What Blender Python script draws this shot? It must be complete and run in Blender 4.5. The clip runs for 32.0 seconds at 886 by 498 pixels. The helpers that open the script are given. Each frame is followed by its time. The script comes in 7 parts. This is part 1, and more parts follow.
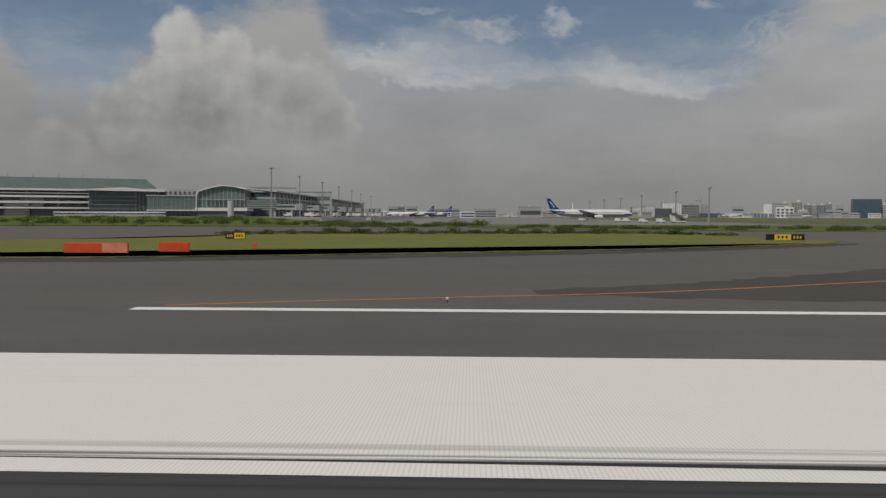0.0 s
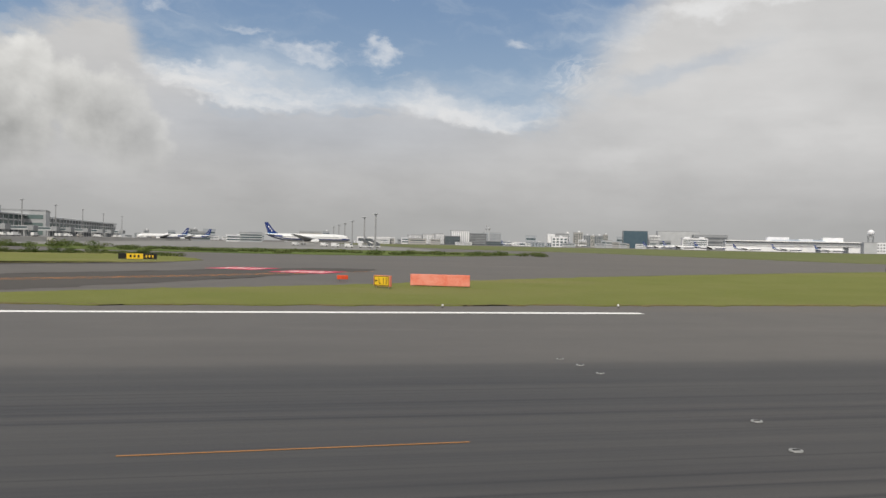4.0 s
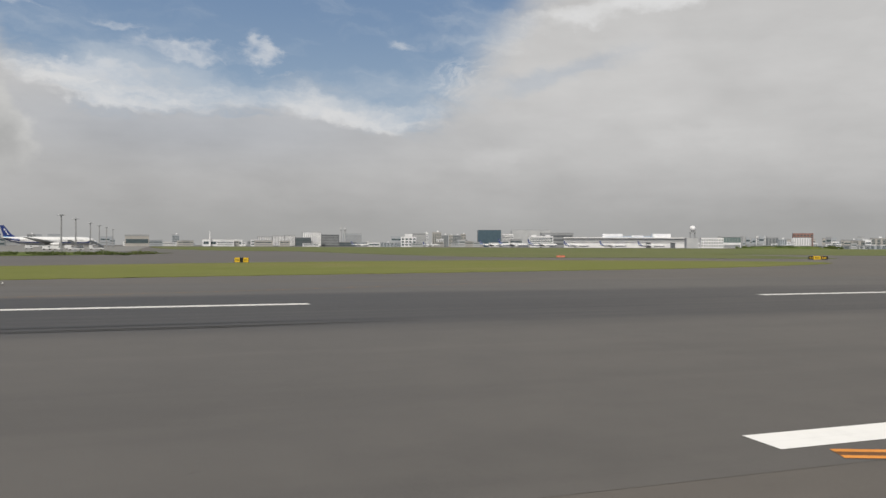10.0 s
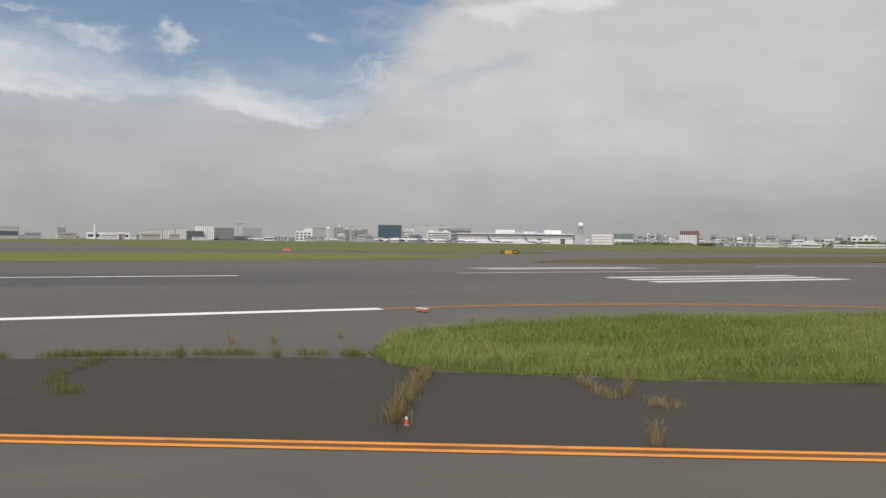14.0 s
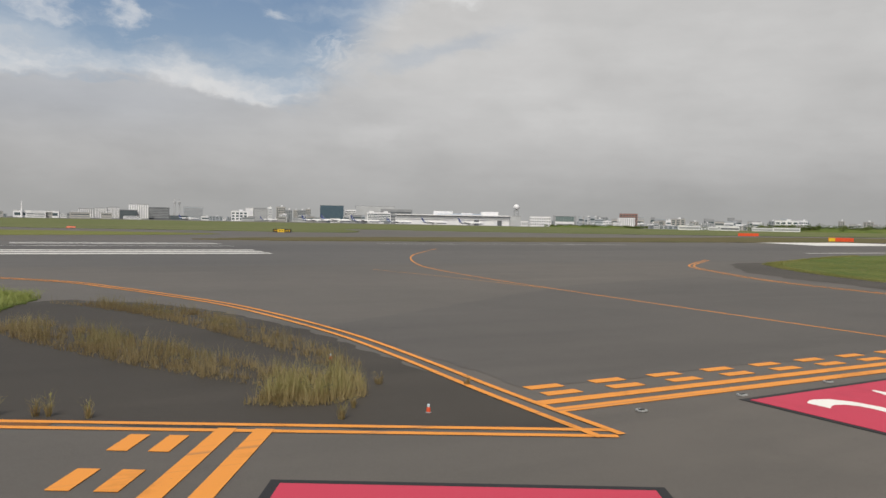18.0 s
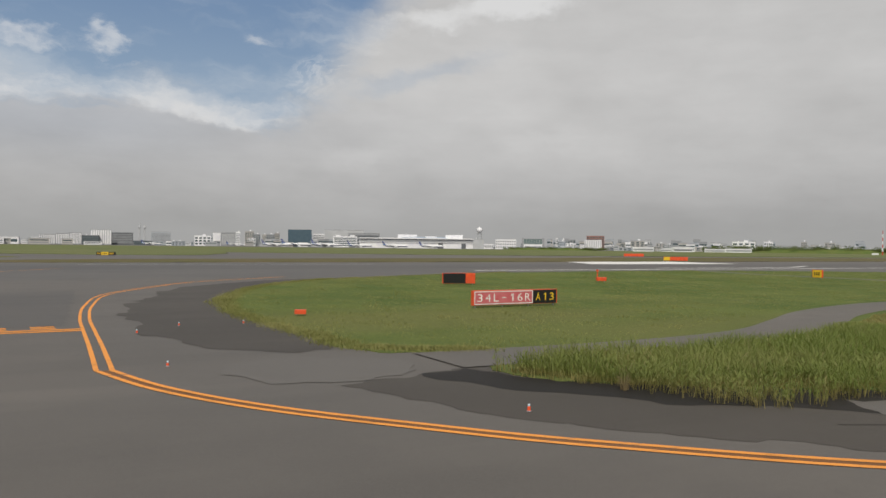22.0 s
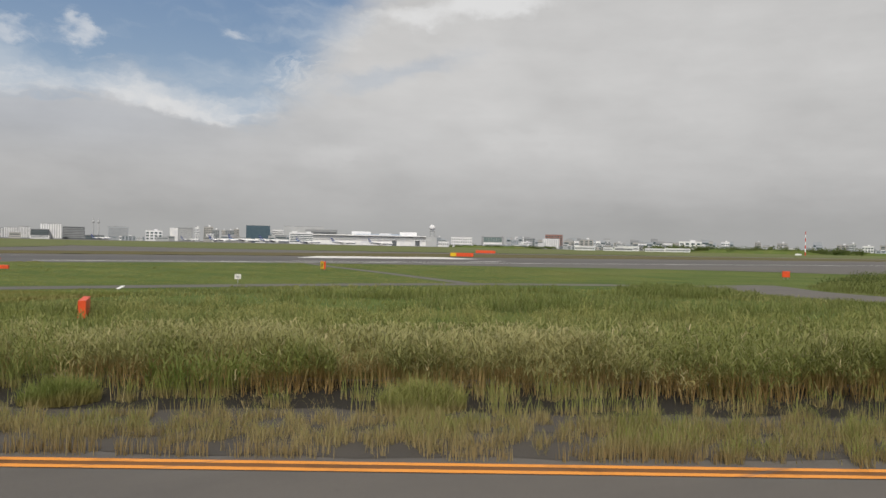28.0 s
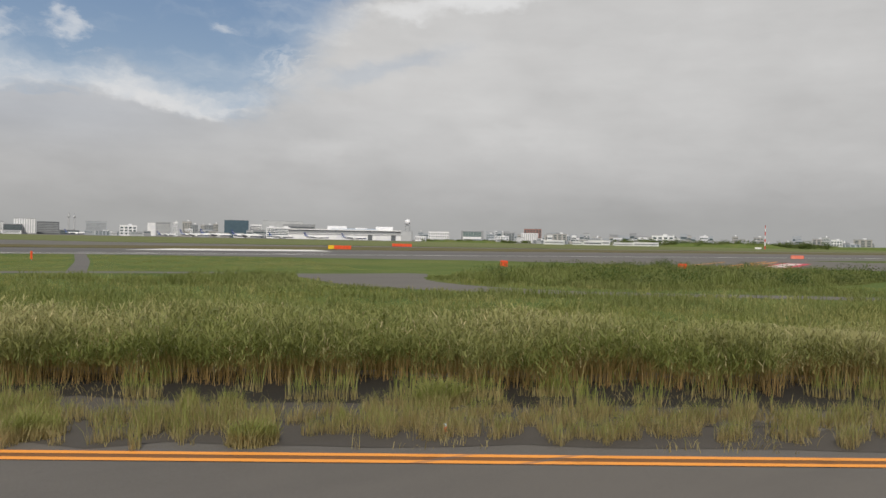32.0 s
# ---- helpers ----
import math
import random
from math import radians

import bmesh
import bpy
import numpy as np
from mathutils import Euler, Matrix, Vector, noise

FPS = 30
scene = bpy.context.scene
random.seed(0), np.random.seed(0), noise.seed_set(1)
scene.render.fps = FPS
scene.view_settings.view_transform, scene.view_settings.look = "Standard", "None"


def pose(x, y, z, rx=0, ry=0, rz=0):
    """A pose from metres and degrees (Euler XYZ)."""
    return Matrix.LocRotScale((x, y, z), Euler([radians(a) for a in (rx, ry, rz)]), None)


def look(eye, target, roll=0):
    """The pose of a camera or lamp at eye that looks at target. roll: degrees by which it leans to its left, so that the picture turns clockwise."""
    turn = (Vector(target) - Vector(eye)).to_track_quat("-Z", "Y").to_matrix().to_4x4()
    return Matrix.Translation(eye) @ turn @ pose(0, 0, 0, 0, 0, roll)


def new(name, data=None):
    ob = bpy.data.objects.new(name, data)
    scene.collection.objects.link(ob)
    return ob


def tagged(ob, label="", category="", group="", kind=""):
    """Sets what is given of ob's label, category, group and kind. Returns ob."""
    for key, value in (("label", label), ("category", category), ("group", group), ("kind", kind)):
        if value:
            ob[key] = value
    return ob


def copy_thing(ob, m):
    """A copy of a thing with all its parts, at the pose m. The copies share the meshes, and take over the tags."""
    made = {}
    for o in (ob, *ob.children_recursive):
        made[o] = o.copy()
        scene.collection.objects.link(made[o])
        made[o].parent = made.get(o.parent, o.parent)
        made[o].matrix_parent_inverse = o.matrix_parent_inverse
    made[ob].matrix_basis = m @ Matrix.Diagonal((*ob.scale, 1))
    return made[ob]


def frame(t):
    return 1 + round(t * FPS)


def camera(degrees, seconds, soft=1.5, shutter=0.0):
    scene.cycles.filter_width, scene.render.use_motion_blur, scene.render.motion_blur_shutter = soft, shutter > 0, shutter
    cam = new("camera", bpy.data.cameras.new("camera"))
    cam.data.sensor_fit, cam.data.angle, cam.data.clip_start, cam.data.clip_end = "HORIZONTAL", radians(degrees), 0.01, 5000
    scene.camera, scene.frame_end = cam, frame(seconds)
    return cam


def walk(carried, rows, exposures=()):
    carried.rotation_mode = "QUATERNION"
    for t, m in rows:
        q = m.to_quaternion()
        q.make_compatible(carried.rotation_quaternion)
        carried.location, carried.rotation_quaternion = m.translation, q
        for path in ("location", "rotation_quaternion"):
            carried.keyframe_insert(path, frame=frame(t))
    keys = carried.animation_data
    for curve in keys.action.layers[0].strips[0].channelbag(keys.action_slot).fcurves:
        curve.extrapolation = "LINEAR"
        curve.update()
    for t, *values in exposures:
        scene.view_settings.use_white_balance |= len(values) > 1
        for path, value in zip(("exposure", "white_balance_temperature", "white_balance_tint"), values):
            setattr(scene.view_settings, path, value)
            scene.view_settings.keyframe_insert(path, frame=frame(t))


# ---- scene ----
cam = camera(58.50, 32.0)
PATH = [
    (0.0, pose(-6.21, -1.54, 3.405, 87.57, -0.17, 1.97)),
    (0.5, pose(2.97, -2.40, 3.395, 87.74, -0.43, 0.67)),
    (1.0, pose(12.12, -3.23, 3.385, 87.38, -0.43, -0.51)),
    (1.5, pose(21.22, -4.14, 3.374, 88.42, -0.20, -2.07)),
    (2.0, pose(30.37, -5.27, 3.360, 88.83, -0.16, -2.60)),
    (2.5, pose(39.62, -6.70, 3.343, 89.04, -0.19, -3.32)),
    (3.0, pose(48.52, -8.09, 3.327, 87.18, -1.54, -4.39)),
    (3.5, pose(57.16, -9.52, 3.309, 90.39, -1.93, -8.13)),
    (4.0, pose(65.59, -11.07, 3.291, 89.58, -1.18, -11.01)),
    (4.5, pose(74.03, -12.76, 3.271, 89.71, -2.06, -11.23)),
    (6.5, pose(105.76, -21.01, 3.172, 89.04, -1.49, -15.17)),
    (7.0, pose(113.19, -23.50, 3.142, 88.53, -1.09, -15.39)),
    (7.5, pose(120.54, -25.87, 3.113, 88.61, -1.04, -16.46)),
    (8.0, pose(127.85, -28.29, 3.084, 89.13, -0.72, -16.73)),
    (8.5, pose(134.71, -30.89, 3.053, 89.21, -0.15, -17.21)),
    (9.0, pose(141.62, -33.82, 3.018, 89.59, 0.12, -17.82)),
    (9.5, pose(148.76, -37.21, 3.016, 89.40, -0.17, -18.22)),
    (10.0, pose(155.84, -40.59, 3.016, 89.76, -0.24, -19.21)),
    (10.5, pose(162.73, -43.56, 3.016, 90.30, -0.15, -20.50)),
    (11.0, pose(169.62, -46.74, 3.016, 89.75, -0.17, -20.60)),
    (11.5, pose(176.47, -50.02, 3.016, 89.56, -0.12, -21.32)),
    (12.0, pose(183.16, -53.11, 3.016, 89.49, 0.00, -22.52)),
    (12.5, pose(189.69, -56.28, 3.016, 89.42, -0.45, -23.44)),
    (13.0, pose(196.05, -59.74, 3.016, 88.74, -0.43, -24.02)),
    (13.5, pose(202.16, -62.96, 3.016, 89.15, -0.39, -24.54)),
    (14.0, pose(208.16, -66.24, 3.016, 89.45, -0.64, -25.12)),
    (14.5, pose(214.22, -69.51, 3.016, 89.05, -0.94, -25.53)),
    (16.5, pose(237.44, -81.24, 3.016, 89.39, -1.07, -27.68)),
    (17.0, pose(243.00, -84.02, 3.016, 89.15, -1.33, -27.56)),
    (17.5, pose(248.72, -87.12, 3.018, 88.69, -1.17, -27.83)),
    (18.0, pose(253.56, -89.75, 3.029, 88.15, -1.04, -28.15)),
    (18.5, pose(258.29, -92.47, 3.032, 83.62, -1.49, -26.78)),
    (19.0, pose(262.97, -95.23, 3.039, 83.67, -2.16, -26.80)),
    (19.5, pose(267.91, -97.86, 3.033, 84.82, -2.28, -26.72)),
    (20.0, pose(272.54, -100.53, 3.030, 86.05, -1.86, -27.62)),
    (20.5, pose(277.10, -103.26, 3.037, 88.40, -1.59, -28.45)),
    (21.0, pose(281.65, -105.90, 3.029, 89.13, -1.16, -29.21)),
    (21.5, pose(286.38, -108.75, 3.016, 89.39, -0.79, -29.15)),
    (22.0, pose(290.99, -111.53, 3.016, 89.87, -0.65, -29.47)),
    (22.5, pose(295.61, -114.25, 3.016, 89.65, -0.49, -29.54)),
    (23.0, pose(300.11, -116.93, 3.016, 90.00, -0.48, -29.45)),
    (23.5, pose(304.52, -119.49, 3.016, 89.61, -0.73, -29.79)),
    (24.0, pose(308.82, -122.04, 3.016, 89.62, -1.04, -29.72)),
    (24.5, pose(313.03, -124.63, 3.016, 89.16, -1.10, -29.54)),
    (25.0, pose(317.25, -127.05, 3.016, 90.11, -1.28, -30.12)),
    (25.5, pose(321.44, -129.39, 3.016, 89.55, -1.35, -30.15)),
    (26.0, pose(325.56, -131.70, 3.016, 89.77, -1.44, -30.33)),
    (26.5, pose(329.66, -133.87, 3.016, 90.08, -1.49, -30.47)),
    (28.5, pose(345.27, -142.71, 3.016, 89.63, -1.10, -31.21)),
    (29.0, pose(349.03, -144.98, 3.016, 89.49, -1.15, -30.68)),
    (29.5, pose(352.80, -147.21, 3.016, 89.90, -0.83, -30.73)),
    (30.0, pose(356.60, -149.43, 3.016, 89.72, -0.83, -30.61)),
    (30.5, pose(360.60, -151.73, 3.016, 90.40, -0.92, -30.97)),
    (31.0, pose(364.38, -154.20, 3.016, 89.59, -0.93, -31.10)),
    (31.5, pose(367.72, -155.96, 3.016, 89.39, -0.96, -31.66)),
    (32.0, pose(370.94, -157.64, 3.016, 89.37, -1.09, -31.86)),
]
walk(cam, PATH, exposures=[(0.0, -0.8), (2.4, -0.7), (3.4, 0.0), (6.5, -0.22), (8.0, -0.22), (9.2, -0.06), (11.0, -0.28), (13.0, -0.12), (17.0, -0.11), (19.5, -0.2), (21.0, -0.2), (23.0, -0.14), (32.0, -0.1)])

# ---- world, sun ----
SUN_AZ, SUN_EL = 215.0, 48.0        # compass-like: degrees clockwise from +Y, height
world = bpy.data.worlds.new("world")
scene.world = world
world.use_nodes = True


class Net:
    """Small helper to write node trees in a few lines."""

    def __init__(self, tree):
        self.t = tree

    def n(self, kind, **kw):
        node = self.t.nodes.new(kind)
        for k, v in kw.items():
            if k == "op":
                node.operation = v
            elif k == "data":
                node.data_type = v
            elif k == "blend":
                node.blend_type = v
            elif k == "dims":
                node.noise_dimensions = v
        return node

    def put(self, sock, v):
        if isinstance(v, bpy.types.NodeSocket):
            self.t.links.new(v, sock)
        else:
            sock.default_value = v

    def math(self, op, a, b=0.0, c=0.0, clamp=False):
        m = self.n("ShaderNodeMath", op=op)
        m.use_clamp = clamp
        for i, v in enumerate((a, b, c)):
            self.put(m.inputs[i], v)
        return m.outputs[0]

    def ramp(self, v, lo, hi, a=0.0, b=1.0, smooth=True):
        r = self.n("ShaderNodeMapRange")
        r.interpolation_type = "SMOOTHSTEP" if smooth else "LINEAR"
        for i, q in enumerate((v, lo, hi, a, b)):
            self.put(r.inputs[i], q)
        return r.outputs[0]

    def mix(self, f, a, b, blend="MIX"):
        m = self.n("ShaderNodeMix", data="RGBA", blend=blend)
        self.put(m.inputs[0], f)
        self.put(m.inputs[6], a if isinstance(a, bpy.types.NodeSocket) else (*a[:3], 1))
        self.put(m.inputs[7], b if isinstance(b, bpy.types.NodeSocket) else (*b[:3], 1))
        return m.outputs[2]

    def noise(self, vec, scale, detail=4.0, rough=0.55, stretch=None):
        if stretch:
            mp = self.n("ShaderNodeMapping")
            self.put(mp.inputs[0], vec)
            mp.inputs[3].default_value = stretch
            vec = mp.outputs[0]
        k = self.n("ShaderNodeTexNoise")
        self.put(k.inputs["Vector"], vec)
        k.inputs["Scale"].default_value = scale
        k.inputs["Detail"].default_value = detail
        k.inputs["Roughness"].default_value = rough
        return k.outputs[0]


w = Net(world.node_tree)
world.node_tree.nodes.clear()
sky = w.n("ShaderNodeTexSky")
sky.sky_type = "NISHITA"
sky.sun_disc = False
sky.sun_elevation = radians(SUN_EL)
sky.sun_rotation = radians(SUN_AZ)
sky.air_density, sky.dust_density, sky.ozone_density = 1.0, 1.2, 1.5
tc = w.n("ShaderNodeTexCoord")
sep = w.n("ShaderNodeSeparateXYZ")
w.put(sep.inputs[0], tc.outputs["Generated"])
dx, dy, dz = sep.outputs
az = w.math("MULTIPLY", w.math("ARCTAN2", dx, dy), 57.2958)
el = w.math("MULTIPLY", w.math("ARCSINE", dz), 57.2958)


def add(*vs):
    out = vs[0]
    for v in vs[1:]:
        out = w.math("ADD", out, v)
    return out


def times(v, k):
    return w.math("MULTIPLY", v, k)


def mid0(v, k):
    return times(w.math("SUBTRACT", v, 0.5), k)


def plane(da, de, sa, se, slope=0.0, a=None, e=None):
    """Sky position as a flat vector, shifted, sheared and scaled."""
    a, e = a or az, e or el
    c = w.n("ShaderNodeCombineXYZ")
    w.put(c.inputs[0], w.math("MULTIPLY", w.math("ADD", a, da), sa))
    w.put(c.inputs[1], w.math("MULTIPLY", w.math("ADD", w.math("SUBTRACT", e, times(a, slope)), de), se))
    return c.outputs[0]


# the air stirs every outline: directions are pushed about by two scales of noise
stir_a = add(mid0(w.noise(plane(7, 3, 0.20, 0.34), 1.0, 3.0, 0.55), 5.0), mid0(w.noise(plane(2, 9, 0.75, 1.1), 1.0, 4.0, 0.6), 1.8))
stir_e = add(mid0(w.noise(plane(31, 17, 0.20, 0.34), 1.0, 3.0, 0.55), 2.6), mid0(w.noise(plane(13, 5, 0.75, 1.1), 1.0, 4.0, 0.6), 1.2))
azw, elw = add(az, stir_a), add(el, stir_e)


def blob(a0, e0, ra, re, tilt=0.0, stirred=True):
    """Soft hill of height 1 around a direction of the sky."""
    da = w.math("SUBTRACT", azw if stirred else az, a0)
    de = w.math("SUBTRACT", w.math("SUBTRACT", elw if stirred else el, e0), w.math("MULTIPLY", da, tilt))
    r2 = w.math("ADD", w.math("POWER", w.math("ABSOLUTE", w.math("DIVIDE", da, ra)), 2.0),
                w.math("POWER", w.math("ABSOLUTE", w.math("DIVIDE", de, re)), 2.0))
    return w.math("POWER", 2.718, w.math("MULTIPLY", r2, -1.0))


def lobe(a0, e0, r):
    """Height above the rim of one round lobe of a heaped cloud, in degrees."""
    d2 = w.math("ADD", w.math("POWER", w.math("ABSOLUTE", w.math("SUBTRACT", az, a0)), 2.0), w.math("POWER", w.math("ABSOLUTE", w.math("SUBTRACT", el, e0)), 2.0))
    return w.math("SUBTRACT", r, w.math("SQRT", d2))


n_big = w.noise(plane(0, 0, 0.07, 0.14), 1.0, 4.0, 0.5)
n_mid = w.noise(plane(0, 0, 0.17, 0.34), 1.0, 6.0, 0.55)
n_fine = w.noise(plane(0, 0, 0.45, 0.8), 1.0, 7.0, 0.6)
n_wisp = w.noise(plane(3, 1, 0.16, 0.62, -0.12, azw, elw), 1.0, 8.0, 0.62)
n_veil = w.noise(plane(9, 4, 0.11, 0.36, -0.10, azw, elw), 1.0, 6.0, 0.58)
n_scale = w.noise(plane(5, 2, 1.1, 2.4, 0.5, azw, elw), 1.0, 4.0, 0.55)
puff = w.noise(plane(0, 0, 0.42, 0.42), 1.0, 5.0, 0.55)
puff_lit = w.noise(plane(-0.5, 0.7, 0.42, 0.42), 1.0, 5.0, 0.55)
relief = times(w.math("SUBTRACT", puff, puff_lit), 1.0)

# clear blue, with a thin veil, drawn-out wisps and small torn puffs
blue = w.mix(w.ramp(el, 9.0, 18.0), (0.34, 0.46, 0.61), (0.215, 0.33, 0.52))
blue = w.mix(0.2, blue, w.mix(1.0, sky.outputs[0], (0.05, 0.05, 0.05), "MULTIPLY"))
thin = w.ramp(add(n_veil, w.ramp(el, 14.0, 9.5, 0.0, 0.22), times(blob(-3, 11.2, 7, 2.0), 0.24), times(blob(24, 13, 6, 4), 0.15), times(blob(15, 13.5, 4, 2.0), -0.16), times(blob(8, 12.6, 5, 1.0), -0.10)), 0.44, 0.92, 0.0, 0.75)
puffs = add(times(blob(6.2, 13.6, 1.2, 0.95), 1.0), times(blob(1.2, 13.1, 3.2, 0.75, -0.13), 0.95), times(blob(16.6, 14.2, 1.7, 0.7, -0.2), 0.62), times(blob(-5.5, 11.9, 3.4, 0.7, -0.05), 0.85), times(blob(-2.5, 10.6, 4.5, 0.8, -0.08), 0.8), times(blob(3.5, 10.9, 2.6, 0.7), 0.6), times(blob(-3.0, 14.6, 2.2, 0.45, -0.1), 0.4),
            times(blob(7.4, 17.6, 2.0, 1.0), 0.7), times(blob(0.5, 17.6, 2.0, 0.7, -0.1), 0.5), times(blob(-9, 15.5, 2.5, 0.6, -0.1), 0.5), times(blob(8.0, 12.0, 1.6, 0.5), 0.25))
puff_m = w.ramp(add(puffs, mid0(n_wisp, 1.7), mid0(n_fine, 0.8)), 0.30, 1.05)
scales = w.math("MULTIPLY", w.ramp(add(blob(21.0, 11.6, 3.4, 1.8, 0.15), times(blob(25.5, 15.5, 3.0, 1.6, 0.3), 0.6)), 0.25, 0.9), w.ramp(n_scale, 0.42, 0.62))
clear = w.mix(thin, blue, (0.54, 0.60, 0.67))
clear = w.mix(times(puff_m, 0.72), clear, (0.72, 0.74, 0.77))
clear = w.mix(times(scales, 0.42), clear, (0.72, 0.74, 0.77))

# lower limit of the clear sky, by compass direction
edge = w.n("ShaderNodeValToRGB")
w.put(edge.inputs[0], w.ramp(az, -40.0, 60.0, 0.0, 1.0, False))
stops = ((-40, 14), (-31, 11.5), (-29, 8.0), (-25, 8.2), (-22, 11), (-17, 13.5), (-13, 15.6), (-11.4, 15.2), (-9.6, 12.4), (-5.4, 10.6), (-3, 10.0), (2.6, 10.0), (6, 10.4), (8.4, 10.8), (11, 10.2), (13.6, 9.4), (17, 9.0),
         (19, 9.8), (20.8, 11.4), (22.4, 13.6), (25, 17.5), (30, 24), (42, 25), (60, 27))
er = edge.color_ramp
for k, (a0, e0) in enumerate(stops):
    st = er.elements[k] if k < 2 else er.elements.new(0.5)
    st.position = (a0 + 40) / 100 if k != 1 else 1.0
for k, (a0, e0) in enumerate(stops):
    er.elements[k].position = (a0 + 40) / 100
    er.elements[k].color = (e0 / 30, e0 / 30, e0 / 30, 1)
rim = times(edge.outputs[0], 30.0)
over = add(w.math("SUBTRACT", rim, elw), mid0(n_wisp, 4.2), mid0(n_veil, 2.2), mid0(n_fine, 1.4))
soft = w.ramp(az, 16.0, 26.0, 1.7, 3.8)
deck = w.ramp(over, times(soft, -0.9), times(soft, 1.1))
# a pale blue slit through the right-hand deck
deck = w.math("SUBTRACT", deck, times(w.ramp(add(blob(28.0, 12.4, 5.5, 0.9, 0.26), times(blob(24.5, 11.4, 2.5, 0.9, 0.3), 0.5), mid0(n_wisp, 0.9)), 0.1, 1.3), 0.34), clamp=True)
high = w.ramp(el, 20.0, 30.0, 0.0, 0.95)
deck = w.math("MAXIMUM", deck, times(high, w.ramp(n_big, 0.2, 0.5)))
# grey shades of the deck: dim near the horizon, paler upwards and towards the right-hand sky
lift = add(w.ramp(el, 0.5, 6.5, 0.42, 0.54, False), w.ramp(el, 6.5, 13.0, 0.0, 0.05), mid0(n_big, 0.20), mid0(n_mid, 0.10), times(blob(36, 9, 18, 7, 0, False), 0.055), times(blob(3, 7.4, 13, 2.2, 0, False), -0.055),
           times(blob(50, 1.5, 14, 2.5, 0, False), -0.05), times(blob(23.5, 6.4, 3.0, 0.8, 0.1), 0.06), times(blob(37.5, 7.6, 3.4, 0.7, 0.1), 0.035), mid0(w.noise(plane(0, 0, 0.1, 0.8), 1.0, 4.0, 0.5), 0.06), mid0(n_veil, 0.09), times(blob(-26, 5, 9, 5, 0, False), -0.08))
cool = times(blob(2, 8.4, 16, 2.6, 0, False), 0.035)
tint = w.n("ShaderNodeCombineXYZ")
w.put(tint.inputs[0], add(lift, times(cool, -0.6)))
w.put(tint.inputs[1], times(lift, 0.99))
w.put(tint.inputs[2], add(times(lift, 0.98), cool))
bright = add(times(blob(13.2, 9.5, 4.6, 1.1, -0.14), 1.6), times(blob(8.2, 10.6, 2.6, 1.0), 1.1), times(blob(-4.4, 9.8, 3.8, 0.8, -0.14), 1.1), times(blob(-7.5, 11.6, 3.4, 0.9, -0.1), 1.0), times(blob(0.5, 9.8, 4.0, 0.8, -0.08), 0.85), times(blob(4.6, 10.4, 2.2, 0.7), 0.6), times(blob(31, 16.4, 5.5, 1.1, 0.14), 0.95),
             times(blob(36.5, 17.2, 4, 1.0), 0.7), times(blob(23.8, 14.8, 2.6, 1.4, 0.6), 0.55), times(blob(2.5, 10.6, 3.5, 0.6), 0.4), times(blob(17.8, 9.6, 2.0, 0.5, 0.1), 0.7))
bright_f = w.ramp(add(bright, mid0(n_wisp, 1.2), mid0(n_fine, 0.6)), 0.25, 1.15)
deck_c = w.mix(times(bright_f, 0.85), tint.outputs[0], (0.80, 0.80, 0.80))
seen = w.mix(deck, clear, deck_c)
# heaped cloud
heap = lobe(-20.2, 11.4, 2.2)
for a0, e0, r in ((-17.3, 10.6, 2.4), (-21.6, 9.0, 2.1), (-24.2, 6.4, 2.2), (-14.8, 9.2, 2.4), (-19, 6.5, 4.2), (-12.2, 8.0, 3.3), (-10.4, 6.2, 2.9), (-27.6, 4.3, 2.2)):
    heap = w.math("MAXIMUM", heap, lobe(a0, e0, r))
heap_h = add(heap, mid0(puff, 3.0), mid0(n_fine, 1.2))
heap_m = times(times(w.ramp(heap_h, -0.15, 0.9), w.ramp(el, 2.0, 7.5)), w.ramp(az, -6.0, -15.0, 0.55, 1.0))
lit = add(w.ramp(heap_h, 3.4, 0.1, 0.16, 0.44), w.ramp(el, 6.5, 13.0, 0.0, 0.34), times(relief, 0.8), times(blob(-8.0, 7.8, 1.0, 2.0, 1.2), 0.28), times(blob(-20, 5.5, 8, 2.2, 0, False), -0.10), times(blob(-20.5, 12.2, 2, 1.6), 0.15))
heap_c = w.mix(w.ramp(lit, 0.02, 1.05, 0.0, 1.0, False), (0.37, 0.37, 0.36), (0.86, 0.85, 0.82))
seen = w.mix(times(heap_m, 0.95), seen, heap_c)
# haze towards the horizon
hz = w.ramp(el, 4.0, 0.0)
seen = w.mix(times(hz, 0.6), seen, (0.42, 0.42, 0.41))
bg = w.n("ShaderNodeBackground")
w.put(bg.inputs[0], seen)
bg.inputs[1].default_value = 1.0
w.put(w.n("ShaderNodeOutputWorld").inputs[0], bg.outputs[0])

sun = new("sun", bpy.data.lights.new("sun", "SUN"))
sun.data.energy, sun.data.angle, sun.data.color = 3.5, radians(0.8), (1.0, 0.94, 0.84)
_a, _e = radians(SUN_AZ), radians(SUN_EL)
sun.matrix_world = look((math.sin(_a) * math.cos(_e) * 50, math.cos(_a) * math.cos(_e) * 50, math.sin(_e) * 50), (0, 0, 0))

# ---- materials ----
MATS = {}


